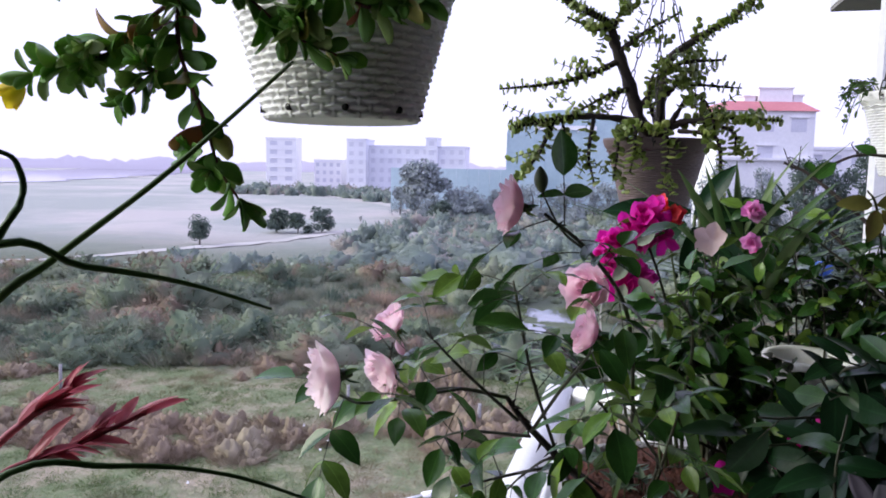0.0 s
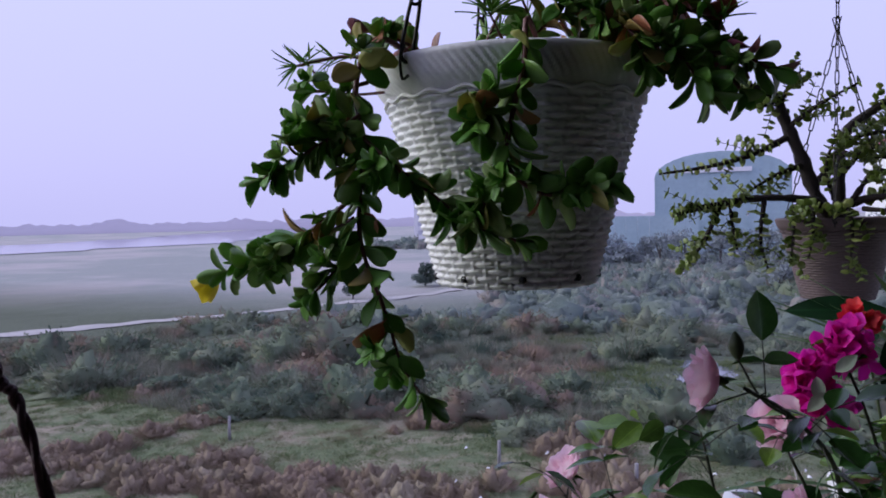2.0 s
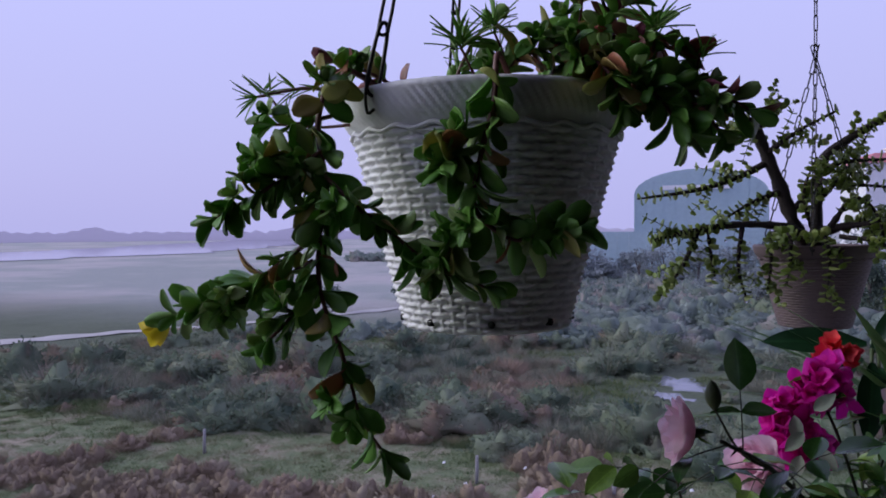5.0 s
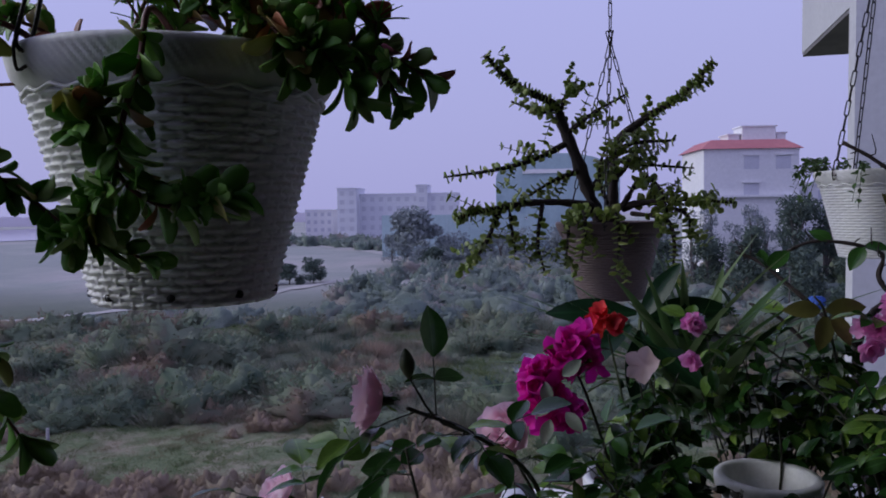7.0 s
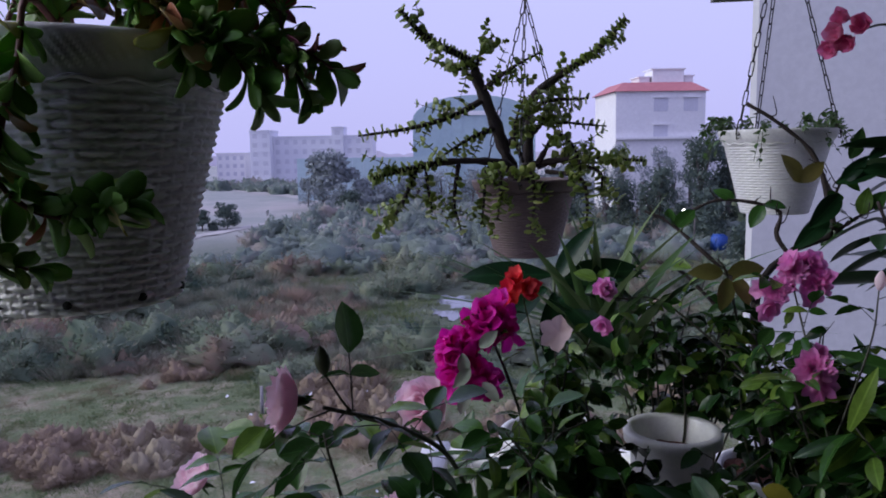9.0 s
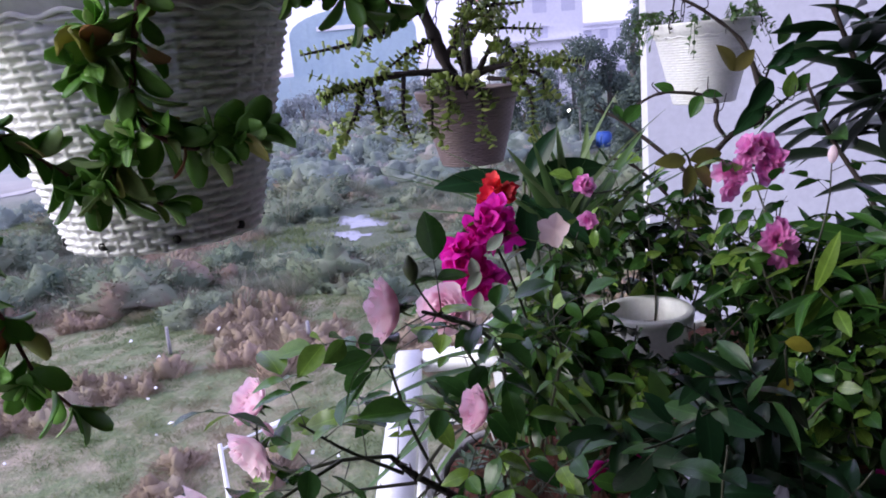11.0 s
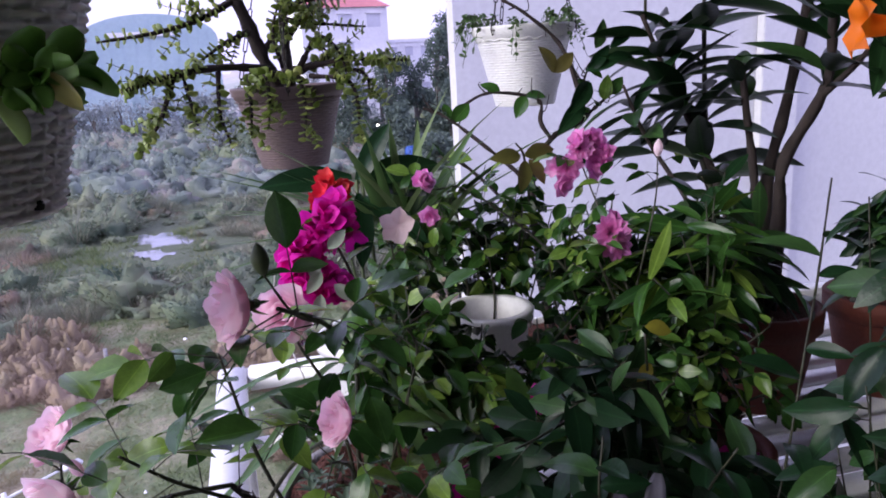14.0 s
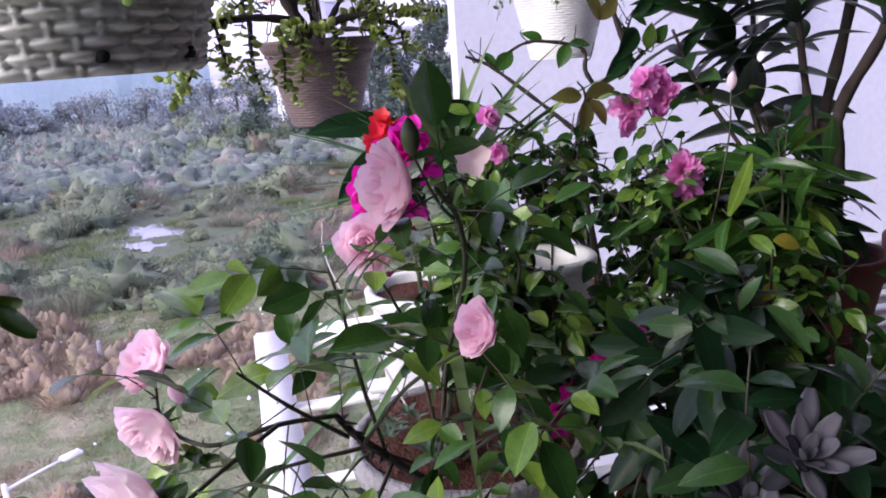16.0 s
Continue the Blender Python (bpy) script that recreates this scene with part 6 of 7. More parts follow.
whorls(frang, p1, 0.78, 1.3, 3, 0.23, OLE, 0.5)
whorls(frang, p2, 0.70, 1.8, 3, 0.23, OLE + FR[:1], 0.6)
whorls(frang, p4, 0.8, 1.6, 3, 0.2, OLE, 0.4)
whorls(frang, p3, 0.85, 1.5, 3, 0.16, OLE, 0.5)

# ---------------------------------------------------------------- orchid-pink blooms of the rose shrubs
pinks = empty("pink_rose", (0.90, 1.45, BT + 0.26), "orchid-pink rambling rose with ruffled clusters", "rose bush")
cane(pinks, [(0.92, 1.40, 0.92), (0.90, 1.52, 1.2), (0.91, 1.70, 1.42)], 0.0035, M_cane, 0.04, 0.046, ROSE_LEAF, 0.3)
cane(pinks, [(0.93, 1.40, 0.92), (0.94, 1.50, 1.1), (0.90, 1.62, 1.26)], 0.0035, M_cane, 0.04, 0.046, ROSE_LEAF, 0.3)
cane(pinks, [(0.88, 1.40, 0.92), (0.86, 1.66, 1.18), (0.70, 1.80, 1.36), (0.56, 1.70, 1.40)], 0.0032, M_cane, 0.04, 0.044, ROSE_LEAF, 0.3)
cane(pinks, [(0.44, 1.48, 0.95), (0.45, 1.58, 1.2), (0.50, 1.60, 1.345)], 0.0028, M_cane, 0.05, 0.044, ROSE_LEAF, 0.3)
cane(pinks, [(0.90, 1.48, 1.2), (0.97, 1.52, 1.35), (0.99, 1.54, 1.44)], 0.0025, M_cane, 0.05, 0.044, ROSE_LEAF, 0.3)
for c, n_b, sp, r in (((0.925, 1.71, 1.457), 5, 0.022, 0.030), ((0.958, 1.705, 1.412), 5, 0.020, 0.030), ((0.880, 1.71, 1.392), 6, 0.024, 0.031), ((0.895, 1.57, 1.285), 6, 0.026, 0.031), ((0.530, 1.67, 1.416), 4, 0.014, 0.022), ((0.530, 1.62, 1.365), 2, 0.012, 0.022)):
    for k in range(n_b):
        cup_flower(pinks, "pink_bloom", Vector(c) + Vector((rnd(-sp, sp), rnd(-sp, sp) * 0.6, rnd(-sp, sp))), rvec() + Vector((-0.2, -1.0, 0.35)), r * rnd(0.75, 1.05), 6, M_pink, 0.3, oval(0.40, 0.85, 0.12), 2)
for at, r in (((0.890, 1.555, 1.295), 0.036), ((0.900, 1.56, 1.268), 0.034), ((0.910, 1.70, 1.450), 0.028), ((0.880, 1.70, 1.412), 0.028)):
    cup_flower(pinks, "pink_bloom", at, (-0.45, -0.9, 0.2), r, 11, M_pink, 0.15, oval(0.26, 0.8, 0.10), 6)
M_pale = foliage("pale_petal", (0.80, 0.62, 0.62), (0.86, 0.70, 0.68), (0.90, 0.78, 0.74), 0.55, trans=0.35, gloss=0.2)
cup_flower(pinks, "pale_bloom", (0.43, 1.51, 1.375), (-0.5, -0.9, 0.3), 0.036, 5, M_pale, 0.4, oval(0.40, 0.85, 0.12), 1, "fading cream-pink bloom")
bud(pinks, (0.99, 1.54, 1.44), (0.05, -0.05, 1), 0.035, M_rosepink)
# darker blooms low in the shade
lowb = empty("crimson_rose", (0.53, 1.40, BT + 0.27), "crimson miniature rose in the shade of the shrubs", "rose bush")
for c in ((0.56, 1.30, 1.085), (0.54, 1.30, 1.055), (0.47, 1.26, 1.06), (0.41, 1.24, 1.04), (0.57, 1.29, 1.11), (0.50, 1.31, 1.03), (0.88, 1.22, 0.95), (0.92, 1.2, 0.97)):
    cup_flower(lowb, "crimson_bloom", c, rvec() + Vector((-0.4, -1.0, 0.5)), 0.032, 6, M_magenta, 0.45, oval(0.40, 0.85, 0.12), 2)
cane(lowb, [(0.5, 1.42, 0.90), (0.52, 1.37, 1.0), (0.54, 1.31, 1.06)], 0.003, M_cane, 0.04, 0.04, ROSE_LEAF, 0.3)
cane(lowb, [(0.5, 1.42, 0.90), (0.46, 1.34, 0.98), (0.44, 1.26, 1.03)], 0.003, M_cane, 0.04, 0.04, ROSE_LEAF, 0.3)
cane(lowb, [(0.5, 1.42, 0.90), (0.68, 1.34, 0.95), (0.88, 1.24, 0.95)], 0.003, M_cane, 0.05, 0.04, ROSE_LEAF, 0.3)

# ---------------------------------------------------------------- twiggy shrub before the wall
twig = empty("twiggy_shrub", (1.0, 2.0, BT + 0.20), "half-bare twiggy shrub with a few olive leaves", "shrub")
for ctrl, r in (([(1.0, 2.0, 0.89), (0.973, 2.06, 1.30), (1.086, 2.149, 1.422), (1.20, 2.18, 1.46), (1.213, 2.196, 1.52), (1.195, 2.270, 1.668), (1.10, 2.29, 1.76), (1.03, 2.318, 1.81)], 0.006),
                ([(1.086, 2.149, 1.422), (1.06, 2.16, 1.47), (1.082, 2.216, 1.53), (0.949, 2.25, 1.555), (0.86, 2.26, 1.52)], 0.004),
                ([(0.973, 2.06, 1.32), (0.90, 2.12, 1.40), (0.80, 2.2, 1.50), (0.74, 2.22, 1.53)], 0.004),
                ([(1.20, 2.18, 1.46), (1.27, 2.2, 1.50), (1.33, 2.22, 1.53)], 0.0035),
                ([(1.213, 2.196, 1.50), (1.22, 2.2, 1.56), (1.25, 2.21, 1.62)], 0.003),
                ([(1.0, 2.0, 0.89), (0.95, 2.08, 1.2), (0.84, 2.15, 1.36), (0.77, 2.2, 1.40)], 0.004)):
    pts = bare_stem(twig, ctrl, r * 1.6, r * 0.9, M_bark, "branch", 26, 0.6)
    bm = bmesh.new()
    for k in range(5):
        i = random.randrange(8, 26)
        tube(bm, local(twig, curve_points([pts[i], pts[i] + rvec(0.02) + Vector((0, 0, 0.01)), pts[i] + rvec(0.035) + Vector((0, 0, 0.025))], 5)), 0.0024, 0.0011, 5)
    tagged(part("twig", bm, M_bark, twig), kind="stuff")
    for k in range(3):
        i = random.randrange(12, 26)
        put("leaf", random.choice(ROSE_LEAF), twig, aim(pts[i], rvec() + Vector((0.2, -0.3, 0.2)), Vector((0, -0.7, 0.6)) + rvec(0.4), rnd(0.05, 0.075)))
OLIVE = leaf_mesh("leaf", blade(oval(0.26, 1.1), 7, 0.3, 0.3), foliage("olive_leaf", (0.12, 0.12, 0.03), (0.16, 0.15, 0.04), (0.20, 0.17, 0.05), 0.4, trans=0.3))
for at, d, sz in (((1.13, 2.2, 1.60), (-0.4, -0.3, 0.7), 0.09), ((1.13, 2.2, 1.60), (0.5, -0.2, 0.5), 0.08), ((0.80, 1.75, 1.43), (-0.2, -0.4, -0.8), 0.07), ((0.80, 1.75, 1.44), (0.9, -0.2, 0.2), 0.075), ((0.79, 1.75, 1.44), (-0.9, -0.2, 0.1), 0.07), ((0.81, 1.75, 1.43), (0.5, -0.4, -0.7), 0.065)):
    put("leaf", OLIVE, twig, aim(Vector(at), d, (0.1, -0.9, 0.4), sz))
pts = bare_stem(twig, [(0.98, 2.0, 0.89), (0.88, 1.88, 1.25), (0.80, 1.75, 1.43), (0.775, 1.74, 1.47)], 0.004, 0.002, M_cane)
for at, d, sz in (((1.20, 2.15, 1.60), (0.9, -0.3, 0.35), 0.12), ((1.21, 2.15, 1.60), (0.5, -0.4, 0.7), 0.09), ((1.24, 2.1, 1.63), (0.8, -0.2, 0.1), 0.085), ((1.22, 2.13, 1.66), (0.3, -0.3, 0.8), 0.08), ((1.26, 2.12, 1.66), (0.7, -0.2, 0.5), 0.085), ((1.2, 2.13, 1.57), (-0.7, -0.5, -0.5), 0.14), ((1.16, 2.1, 1.52), (-0.8, -0.4, -0.6), 0.12)):
    put("leaf", random.choice(GLOSSY), twig, aim(Vector(at), d, (0.1, -0.9, 0.5), sz))

# small trailing plant of the far planter
fern = empty("trailing_herb", P3 + Vector((0, 0, 0.21)), "small-leaved trailing herb over the rim of a white planter", "herb")
poses = []
for k in range(34):
    a = rnd(0, 6.28) if k > 14 else rnd(2.6, 3.6) if k % 2 else rnd(-0.5, 0.6)
    v = Vector((math.cos(a), math.sin(a), 0))
    b = P3 + v * 0.12 + Vector((0, 0, 0.22))
    q = curve_points([b, b + v * rnd(0.02, 0.06) + Vector((0, 0, rnd(0.03, 0.07))), b + v * rnd(0.06, 0.11) + Vector((0, 0, rnd(-0.11, 0.05)))], 10)
    bm = bmesh.new()
    tube(bm, local(fern, q), 0.0015, 0.0008, 5)
    part("stem", bm, M_stem, fern)
    for j in range(16):
        i = random.randrange(2, 10)
        poses.append(aim(q[i] - fern.location, rvec() + v * 0.3, Vector((0, 0, 1)) + rvec(0.6), rnd(0.012, 0.024)))
a, b = gather(blade(oval(0.3, 1.0), 4, 0.2, 0.2), poses)
tagged(soup("leaves", a, b, M_strap, fern), kind="stuff")

# ---------------------------------------------------------------- trumpet bush, near the house wall
trump = empty("trumpet_bush", (0.98, 0.62, FLOOR), "orange trumpet bush on the balcony floor", "trumpet bush")
pts = bare_stem(trump, [(0.98, 0.62, FLOOR), (0.95, 0.64, 0.7), (0.90, 0.78, 1.30), (0.825, 0.795, 1.49), (0.738, 0.770, 1.600), (0.712, 0.768, 1.638)], 0.006, 0.002, M_cane, n=40)


def trumpet(at, mouth, r, length):
    at, mouth = Vector(at), Vector(mouth)
    d = (mouth - at).normalized()
    a = d.orthogonal().normalized()
    b = d.cross(a)
    bm = bmesh.new()
    rings = []
    for k in range(13):
        u = k / 12
        rr = r * (0.18 + 0.42 * u ** 1.0 + (0.60 * max(0, u - 0.78) / 0.22 if u > 0.78 else 0))
        ring = []
        for j in range(20):
            ang = 2 * math.pi * j / 20
            lobe = 1 + ((0.16 * math.cos(5 * ang) + 0.07 * math.sin(9 * ang + 1)) * max(0, (u - 0.8) / 0.2))
            back = -0.18 * max(0, (u - 0.86) / 0.14) * length * (0.6 + 0.4 * math.cos(5 * ang))
            ring.append(bm.verts.new(at - trump.location + d * (length * u + back) + (a * math.cos(ang) + b * math.sin(ang)) * rr * lobe))
        rings.append(ring)
    for r0, r1 in zip(rings, rings[1:]):
        for j in range(20):
            bm.faces.new((r0[j], r0[(j + 1) % 20], r1[(j + 1) % 20], r1[j]))
    part("trumpet_bloom", bm, M_orange, trump, "orange trumpet-shaped bloom")
    bm = bmesh.new()
    tube(bm, local(trump, [at - d * 0.006, at + d * 0.004]), r * 0.22, r * 0.2, 8)
    part("calyx", bm, M_stem, trump)


trumpet((0.704, 0.774, 1.653), (0.648, 0.806, 1.659), 0.022, 0.064)
trumpet((0.706, 0.773, 1.663), (0.692, 0.786, 1.713), 0.019, 0.054)
trumpet((0.751, 0.760, 1.602), (0.745, 0.750, 1.639), 0.013, 0.040)
bare_stem(trump, [(0.785, 0.78, 1.545), (0.762, 0.765, 1.58), (0.751, 0.760, 1.602)], 0.0018, 0.0013, M_stem)
for k in range(90):
    i = random.randrange(22, 40)
    pp = pts[i] + rvec(0.03) + Vector((0.02, 0.0, -0.01))
    put("leaf", random.choice(ROSE_LEAF), trump, aim(pp, rvec() + Vector((0.4, 0.1, -0.1)), Vector((0, -0.3, 1)) + rvec(0.5), rnd(0.022, 0.05)))
cup_flower(trump, "blue_bloom", (0.735, 0.768, 1.661), (-0.3, -0.9, 0.2), 0.0065, 6, M_bluefl, 0.2, oval(0.42, 1.0, 0.1), 1, "tiny blue bloom")
bare_stem(trump, [(0.73, 0.775, 1.575), (0.745, 0.768, 1.62), (0.735, 0.768, 1.661)], 0.0010, 0.0007, M_stem)

# ---------------------------------------------------------------- rail planter
side_pot = round_pot("rail_planter", (-0.20, 0.30, 0.80), 0.24, 0.08, 0.11, M_rail, "white planter hooked on the balcony railing", 0.02, 0.93)
bm = bmesh.new()
box(bm, 0.10, 0.16, -0.02, 0.02, 0.02, 0.036)
box(bm, 0.10, 0.105, -0.02, 0.02, 0.02, 0.20)
part("bracket", bm, M_rail, side_pot)
spiky = empty("spiky_succulent", (-0.20, 0.30, 1.02), "spiky green succulent with a red flower stalk", "succulent")
for ctrl, r in (([(-0.19, 0.30, 1.02), (-0.10, 0.24, 1.35), (-0.019, 0.260, 1.451), (-0.002, 0.278, 1.472), (0.021, 0.306, 1.499), (0.052, 0.339, 1.539)], 0.0028),
                ([(-0.19, 0.30, 1.02), (-0.10, 0.24, 1.40), (-0.020, 0.264, 1.473), (0.005, 0.282, 1.469), (0.026, 0.306, 1.461), (0.045, 0.334, 1.448)], 0.0025),
                ([(-0.19, 0.30, 1.02), (-0.10, 0.25, 1.32), (-0.022, 0.266, 1.401), (0.008, 0.289, 1.402), (0.037, 0.312, 1.392), (0.065, 0.328, 1.377)], 0.0023),
                ([(-0.2, 0.30, 1.02), (-0.08, 0.25, 1.36), (-0.017, 0.266, 1.471), (-0.010, 0.274, 1.489), (-0.010, 0.274, 1.499), (-0.014, 0.271, 1.504), (-0.03, 0.26, 1.507)], 0.0022)):
    bare_stem(spiky, ctrl, r * 0.75, r * 0.25, M_strap, "blade", 30, 0.1)
M_redfl = foliage("red_bract", (0.42, 0.05, 0.09), (0.55, 0.12, 0.16), (0.70, 0.30, 0.34), 0.5, trans=0.3)
RB = leaf_mesh("bract", blade(lance(0.14), 6, 0.4, 0.2), M_redfl)
for ctrl in ([(-0.2, 0.31, 1.02), (-0.19, 0.36, 1.25), (-0.156, 0.419, 1.319), (-0.138, 0.441, 1.333), (-0.119, 0.458, 1.339), (-0.092, 0.480, 1.351)], [(-0.2, 0.31, 1.02), (-0.2, 0.37, 1.25), (-0.159, 0.423, 1.333), (-0.146, 0.443, 1.353), (-0.136, 0.454, 1.361), (-0.128, 0.463, 1.371)]):
    pts = bare_stem(spiky, ctrl, 0.003, 0.0016, M_redfl, "flower_stalk", 30, 0.1)
    for k in range(22):
        i = random.randrange(17, 30)
        d = (pts[i + 1] - pts[i]).normalized()
        put("bract", RB, spiky, aim(pts[i], d * 1.2 + rvec(0.7), Vector((0, 0, 1)) + rvec(0.5), rnd(0.018, 0.034)))
# twisted dry cane that leans out over the railing
cane_ob = empty("twisted_cane", (-0.06, 0.42, RAIL), "dark red-brown twisted dry cane leaning on the railing", "cane")
base = curve_points([(-0.06, 0.42, RAIL), (-0.14, 0.41, 1.16), (-0.226, 0.397, 1.499), (-0.246, 0.391, 1.551), (-0.262, 0.387, 1.597), (-0.278, 0.383, 1.648), (-0.286, 0.381, 1.68)], 160)
M_cord = plain("red_brown_bark", (0.09, 0.028, 0.028), (0.045, 0.016, 0.017), 0.7, 60.0, 300.0, 0.5, 0.001)
for ph in (0.0, math.pi):
    line = []
    for i, q in enumerate(base):
        a = i * 0.62 + ph
        line.append(q + Vector((math.cos(a), math.sin(a), 0)) * 0.0017)
    bm = bmesh.new()
    tube(bm, local(cane_ob, line), 0.0022, 0.0020, 7)
    part("strand", bm, M_cord, cane_ob)

# ---------------------------------------------------------------- small things on the stand
ghost = empty("ghost_plant", (0.62, 0.98, 0.90), "grey-lilac ghost plant rosette in a low pot", "succulent")
GH = [leaf_mesh("leaf", thick(blade(spoon(w), 6, 0.4, c), 0.03), M_ghost) for w, c in ((0.19, -0.15), (0.17, -0.3))]
for n_r, c in enumerate(((0.50, 0.885, 1.13), (0.43, 0.86, 1.05), (0.47, 0.93, 1.06))):
    c = Vector(c)
    bare_stem(ghost, [(0.62, 0.98, 0.90), (0.58, 0.93, 0.98), c], 0.005, 0.004, M_stem)
    ax = Vector((-0.4, -0.6, 0.75)).normalized()
    for k in range(16):
        u = k / 16
        s = Matrix.Rotation(k * 2.4, 3, ax) @ ax.orthogonal().normalized()
        put("leaf", random.choice(GH), ghost, aim(c, s * (1 - 0.6 * u) + ax * (0.15 + 0.8 * u), ax, 0.066 * (1 - 0.5 * u)))
yell = empty("yellowing_sprig", (0.66, 1.2, BT + 0.25), "sprig with yellowing leaves among the shrubs", "sprig")
bare_stem(yell, [(0.64, 1.14, 0.86), (0.64, 1.08, 1.1), (0.60, 1.035, 1.30)], 0.003, 0.0015, M_cane)
YL = leaf_mesh("leaf", blade(oval(0.3, 1.1), 7, 0.3, 0.3), M_yellowleaf)
for at, d, sz in (((0.60, 1.035, 1.31), (0.8, -0.4, -0.1), 0.036), ((0.62, 1.05, 1.25), (-0.7, -0.3, -0.4), 0.03)):
    put("leaf", YL, yell, aim(Vector(at), d, (0, -0.8, 0.6), sz))
# large glossy leaves in front of the pots
near = empty("broadleaf_vine", (0.55, 0.95, BT), "large glossy-leaved vine climbing in front of the pots", "vine")
for ctrl in ([(0.55, 0.95, BT), (0.50, 0.93, 0.95), (0.46, 0.92, 1.15), (0.47, 0.93, 1.24)], [(0.56, 0.95, BT), (0.70, 0.93, 1.0), (0.78, 0.95, 1.3), (0.79, 0.94, 1.49)], [(0.55, 0.96, BT), (0.62, 0.95, 1.0), (0.61, 0.93, 1.12), (0.63, 0.90, 1.20)]):
    pts = bare_stem(near, ctrl, 0.0024, 0.0013, M_cane)
    for k in range(13):
        i = 7 + k
        d = (pts[i + 1] - pts[i]).normalized()
        s = Matrix.Rotation(k * 2.4, 3, d) @ d.orthogonal().normalized()
        put("leaf", random.choice(GLOSSY), near, aim(pts[i], s + d * 0.5 + Vector((-0.1, -0.3, -0.2)), Vector((0, -0.6, 0.9)) + rvec(0.7), rnd(0.055, 0.095)))

cactus = empty("small_cactus", (0.60, 0.93, 0.88), "small grey-green knobbly cactus in the low pot", "cactus")
bm = bmesh.new()
rings = []
for i in range(13):
    u = i / 12
    e = math.pi * (u - 0.5)
    ring = []
    for j in range(36):
        a = 2 * math.pi * j / 36
        r = 0.019 * math.cos(e) * (1 + 0.10 * math.cos(j * math.pi / 2) * math.cos(i * math.pi)) + 0.0006
        ring.append(bm.verts.new((r * math.cos(a) - 0.082, r * math.sin(a) - 0.06, 0.17 + 0.024 * math.sin(e))))
    rings.append(ring)
for r0, r1 in zip(rings, rings[1:]):
    for j in range(36):
        bm.faces.new((r0[j], r0[(j + 1) % 36], r1[(j + 1) % 36], r1[j]))
part("body", bm, plain("cactus_skin", (0.17, 0.19, 0.15), (0.28, 0.28, 0.25), 0.7, 60.0, 400.0, 0.5, 0.001), cactus)
bm = bmesh.new()
tube(bm, [Vector((0, 0, 0)), Vector((-0.05, -0.04, 0.08)), Vector((-0.082, -0.06, 0.15))], 0.010, 0.012, 8, 0.2)
part("stem", bm, M_stem, cactus)
stake = empty("plant_stake", (0.30, 1.50, 0.93), "thin pale bamboo stake standing in the pot", "stake")
bare_stem(stake, [(0.30, 1.50, 0.92), (0.26, 1.9, 1.12), (0.275, 2.006, 1.20)], 0.002, 0.002, M_track, "cane", 8, 0.05)

# leafy jasmine in front of the stand
shrub("jasmine", (0.98, 0.72, FLOOR), "leafy green jasmine bush standing on the balcony floor", [(0.811, 0.906, 1.47), (0.819, 0.834, 1.50), (0.83, 0.865, 1.40), (0.81, 0.768, 1.45), (0.81, 0.861, 1.33), (0.78, 0.752, 1.35), (0.78, 0.722, 1.40),
      (0.72, 0.729, 1.30), (0.74, 0.833, 1.28), (0.88, 0.80, 1.50), (0.90, 0.90, 1.38), (0.70, 0.78, 1.20), (0.76, 0.88, 1.18)], 500, 0.066, M_shrub, oval(0.21, 1.1), "jasmine", 0.045, 0.5, r=0.0028)
# seedlings and pale pebbles in the red soil
seed = empty("seedlings", (0.355, 1.42, BT + 0.24), "grey-green seedlings sprouting from red soil", "seedlings")
SD = leaf_mesh("leaf", blade(lance(0.16), 4, 0.3, 0.2), foliage("seedling_leaf", (0.08, 0.13, 0.085), (0.12, 0.18, 0.12), (0.19, 0.25, 0.18), 0.45, trans=0.2))
for k in range(22):
    a, rr = rnd(2.4, 6.3), rnd(0.05, 0.14)
    c = Vector((0.355 + rr * math.cos(a), 1.42 + rr * math.sin(a), BT + 0.248))
    bm = bmesh.new()
    tube(bm, local(seed, [c, c + Vector((0, 0, 0.025))]), 0.0012, 0.001, 5)
    part("stem", bm, M_stem, seed)
    for j in range(7):
        put("leaf", SD, seed, aim(c + Vector((0, 0, 0.02)), Vector((math.cos(j * 0.9 + k), math.sin(j * 0.9 + k), rnd(0.3, 1.2))), (0, 0, 1), rnd(0.018, 0.034)))
peb = leaf_mesh("pebble", ([(0.5, 0, 0), (0, 0.4, 0), (-0.5, 0, 0), (0, -0.4, 0), (0, 0, 0.35), (0, 0, -0.35)], [(0, 1, 4), (1, 2, 4), (2, 3, 4), (3, 0, 4), (1, 0, 5), (2, 1, 5), (3, 2, 5), (0, 3, 5)]), M_soil)
for k in range(120):
    a, rr = rnd(0, 6.3), 0.165 * math.sqrt(random.random())
    put("clod", peb, seed, Matrix.Translation((0.355 + rr * math.cos(a), 1.42 + rr * math.sin(a), BT + 0.249)) @ Matrix.Rotation(rnd(0, 6), 4, "Z") @ Matrix.Scale(rnd(0.006, 0.016), 4))
# wooden posts in the meadow
for x, y in ((-9.2, 33.0), (-2.9, 31.0), (-24.5, 34.0)):
    po = empty("meadow_post", (x, y, ground_z(x, y)), "weathered grey post standing in the meadow", "post", "posts in the meadow")
    bm = bmesh.new()
    tube(bm, [Vector((0, 0, -0.1)), Vector((0.01, 0, 0.6)), Vector((0.03, 0, 1.3))], 0.09, 0.08, 8)
    part("post", bm, M_concrete, po)

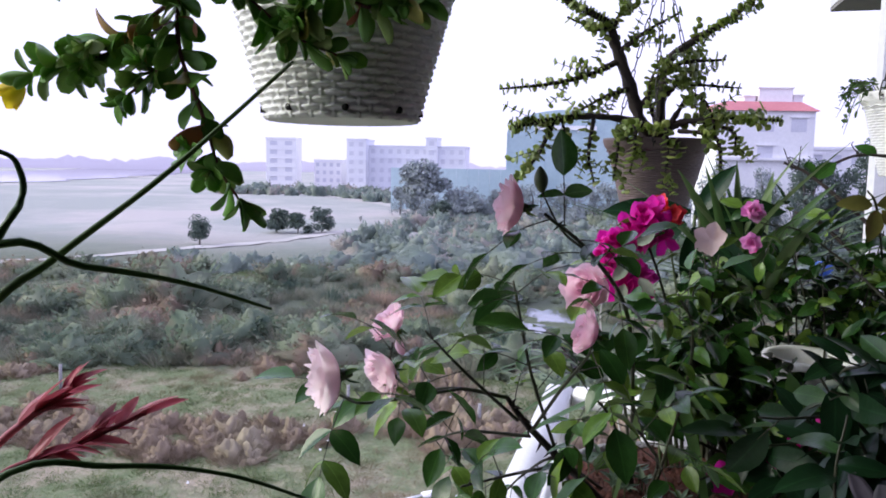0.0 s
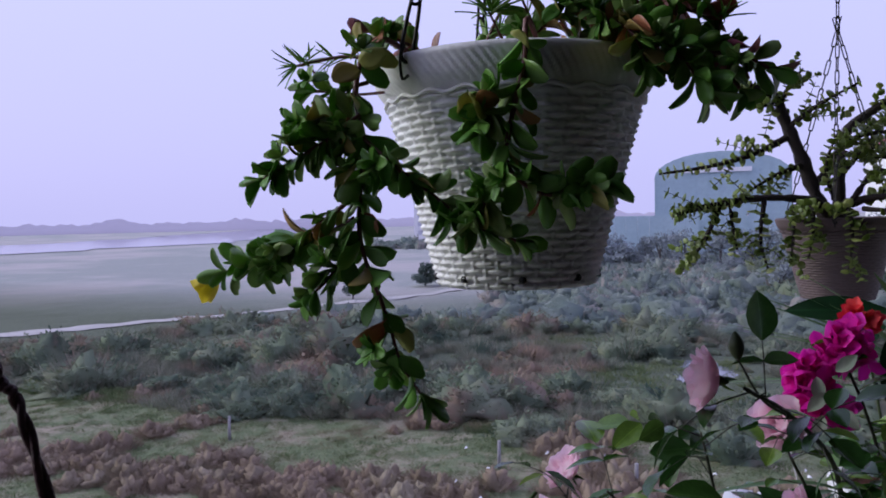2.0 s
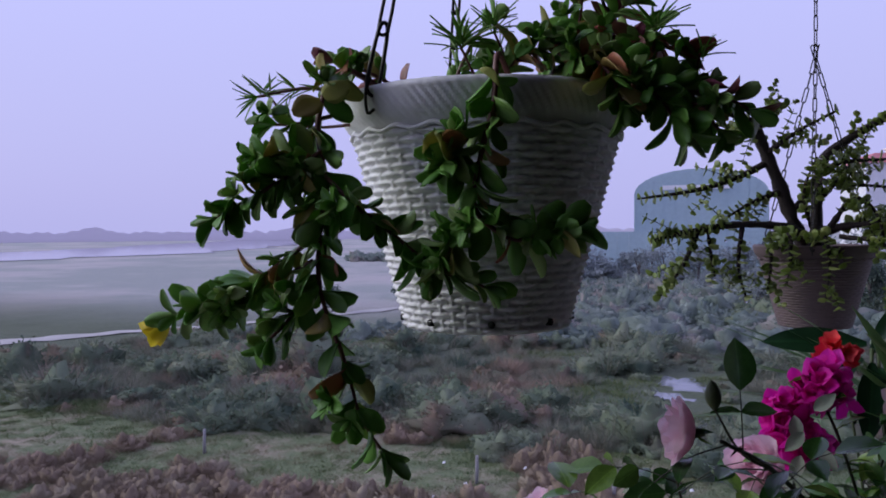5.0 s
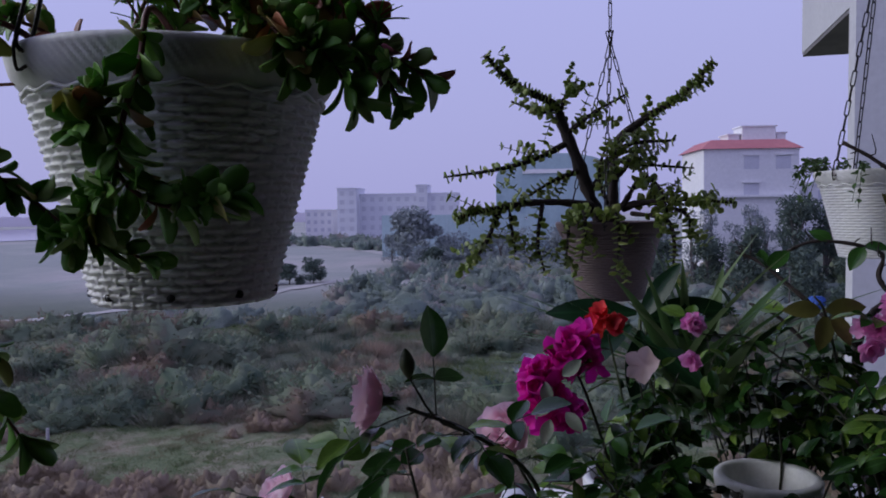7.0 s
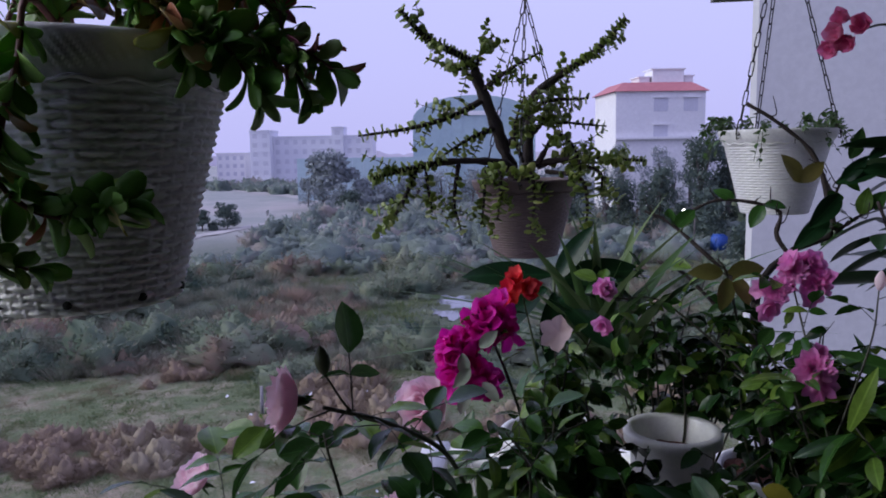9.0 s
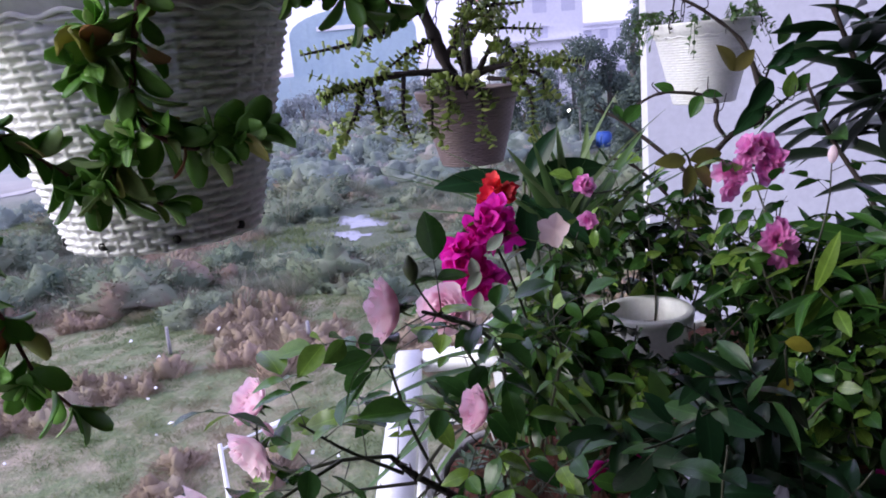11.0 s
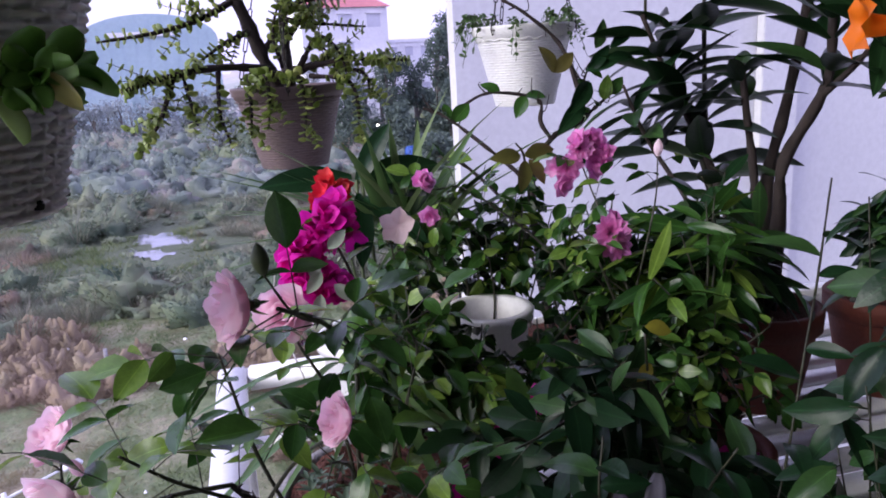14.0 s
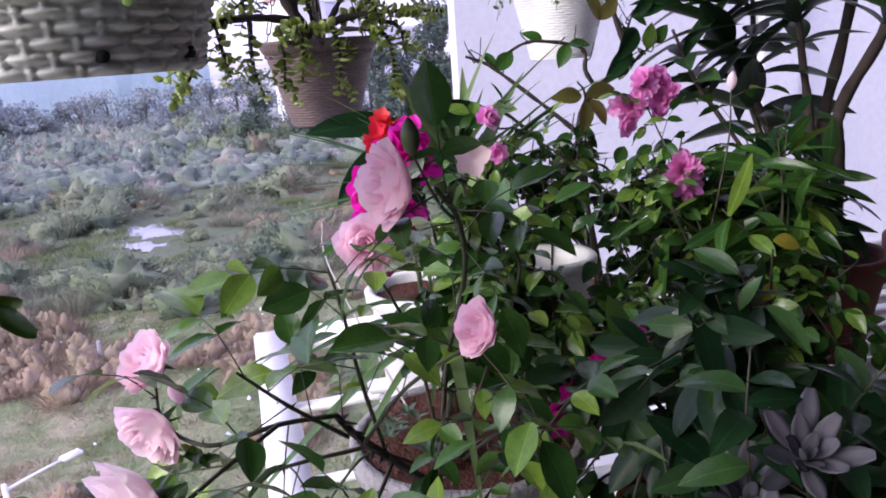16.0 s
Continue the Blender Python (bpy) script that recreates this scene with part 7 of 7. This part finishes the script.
# pink blooms on a long shoot of the oleander
bare_stem(olean, [(1.36, 2.10, 1.72), (1.42, 2.20, 1.90), (1.38, 2.28, 2.00), (1.30, 2.29, 1.99)], 0.005, 0.0025, M_cane)
M_oleflower = foliage("oleander_petal", (0.72, 0.16, 0.36), (0.80, 0.24, 0.45), (0.85, 0.36, 0.54), 0.5, trans=0.3, gloss=0.2, mottle=0.1)
for c, f in (((1.278, 2.285, 2.02), (-1, -0.2, 0.2)), ((1.262, 2.285, 1.985), (-1, -0.5, 0.0)), ((1.28, 2.27, 1.965), (-0.8, -0.6, -0.3)), ((1.30, 2.26, 1.995), (-0.6, -0.9, 0.1)), ((1.258, 2.29, 1.955), (-0.9, -0.2, -0.3))):
    cup_flower(olean, "pink_bloom", c, f, 0.046, 5, M_oleflower, 0.8, oval(0.42, 0.8, 0.10), 2, "rose-pink oleander bloom")

# scraps of white litter in the meadow
vs, fs = [], []
for k in range(46):
    x, y = rnd(-13, 6), rnd(17, 36)
    c = Vector((x, y, ground_z(x, y) + rnd(0.25, 0.40)))
    o = len(vs)
    w = rnd(0.05, 0.13)
    vs += [c + Vector((math.cos(j) * w * rnd(0.7, 1.3), math.sin(j) * w * rnd(0.7, 1.3), rnd(-0.06, 0.06))) for j in (0, 1.3, 2.4, 3.6, 4.9)] + [c + Vector((0, 0, 0.09))]
    fs += [(o + j, o + (j + 1) % 5, o + 5) for j in range(5)]
tagged(soup("litter", vs, fs, M_white, smooth=False), "small white scraps of litter lying in the grass", "litter", kind="stuff")

# slender lamp post at the edge of the meadow, under the balcony
px, py = -2.62, 11.5
post = empty("street_lamp", (px, py, ground_z(px, py)), "slender white street lamp with a flat rectangular head", "street lamp", "street lamps")
up = -4.0 - post.location.z
bm = bmesh.new()
tube(bm, [Vector((0, 0, -0.2)), Vector((0, 0, up * 0.5)), Vector((0, 0, up + 0.10))], 0.055, 0.036, 10)
part("pole", bm, M_rail, post)
bm = bmesh.new()
tube(bm, [Vector((0, 0, up)), Vector((0.40, 0.28, up + 0.03)), Vector((0.74, 0.52, up + 0.04))], 0.024, 0.020, 8)
part("arm", bm, M_rail, post)
bm = bmesh.new()
box(bm, -0.02, 0.30, -0.075, 0.075, -0.045, 0.02, Matrix.Translation((0.70, 0.49, up + 0.05)) @ Matrix.Rotation(0.61, 4, "Z"), 0.015)
part("lamp_head", bm, M_white, post, "flat white lamp head, unlit")

# street lamp and a tarpaulin-covered stack at the foot of the slope
lx, ly = 22.8, 80.0
lamp = empty("street_lamp", (lx, ly, ground_z(lx, ly)), "grey street lamp with one bright white head", "street lamp", "street lamps")
top = -4.6 - ground_z(lx, ly)
bm = bmesh.new()
tube(bm, [Vector((1.2, 0, -0.2)), Vector((1.2, 0, top * 0.6)), Vector((1.2, 0, top + 0.15))], 0.09, 0.06, 8)
part("pole", bm, M_far_bark, lamp)
bm = bmesh.new()
tube(bm, [Vector((1.2, 0, top + 0.1)), Vector((0.6, 0, top + 0.22)), Vector((0, 0, top + 0.16))], 0.05, 0.04, 6)
part("arm", bm, M_far_bark, lamp)
m, n, l, s = node_mat("lamp_glow", 0.4)
s.inputs["Base Color"].default_value = (0.9, 0.9, 0.9, 1)
s.inputs["Emission Color"].default_value = (1.0, 0.97, 0.90, 1)
s.inputs["Emission Strength"].default_value = 8.0
bm = bmesh.new()
lathe(bm, [(0.03, 0.09), (0.12, 0.05), (0.15, 0.0), (0.12, -0.05), (0.03, -0.09)], 14, (0, 0, top), True, True)
part("lamp_head", bm, m, lamp, "glowing white lamp head")
bx, by = 27.9, 84.0
stack = empty("covered_stack", (bx, by, ground_z(bx, by)), "stack of goods under a bright blue tarpaulin", "tarpaulin")
M_tarp = plain("blue_tarpaulin", (0.025, 0.10, 0.42), (0.02, 0.075, 0.33), 0.5, 1.5, 9.0, 0.5, 0.05)
bm = bmesh.new()
box(bm, -0.75, 0.75, -0.7, 0.7, -0.1, 1.7, bevel=0.18)
bmesh.ops.subdivide_edges(bm, edges=bm.edges[:], cuts=2)
for v in bm.verts:
    v.co += Vector((noise.noise(v.co * 1.7), noise.noise(v.co * 1.7 + Vector((7, 0, 0))), 0.6 * noise.noise(v.co * 1.7 + Vector((0, 9, 0))))) * 0.14
part("tarpaulin", bm, M_tarp, stack)
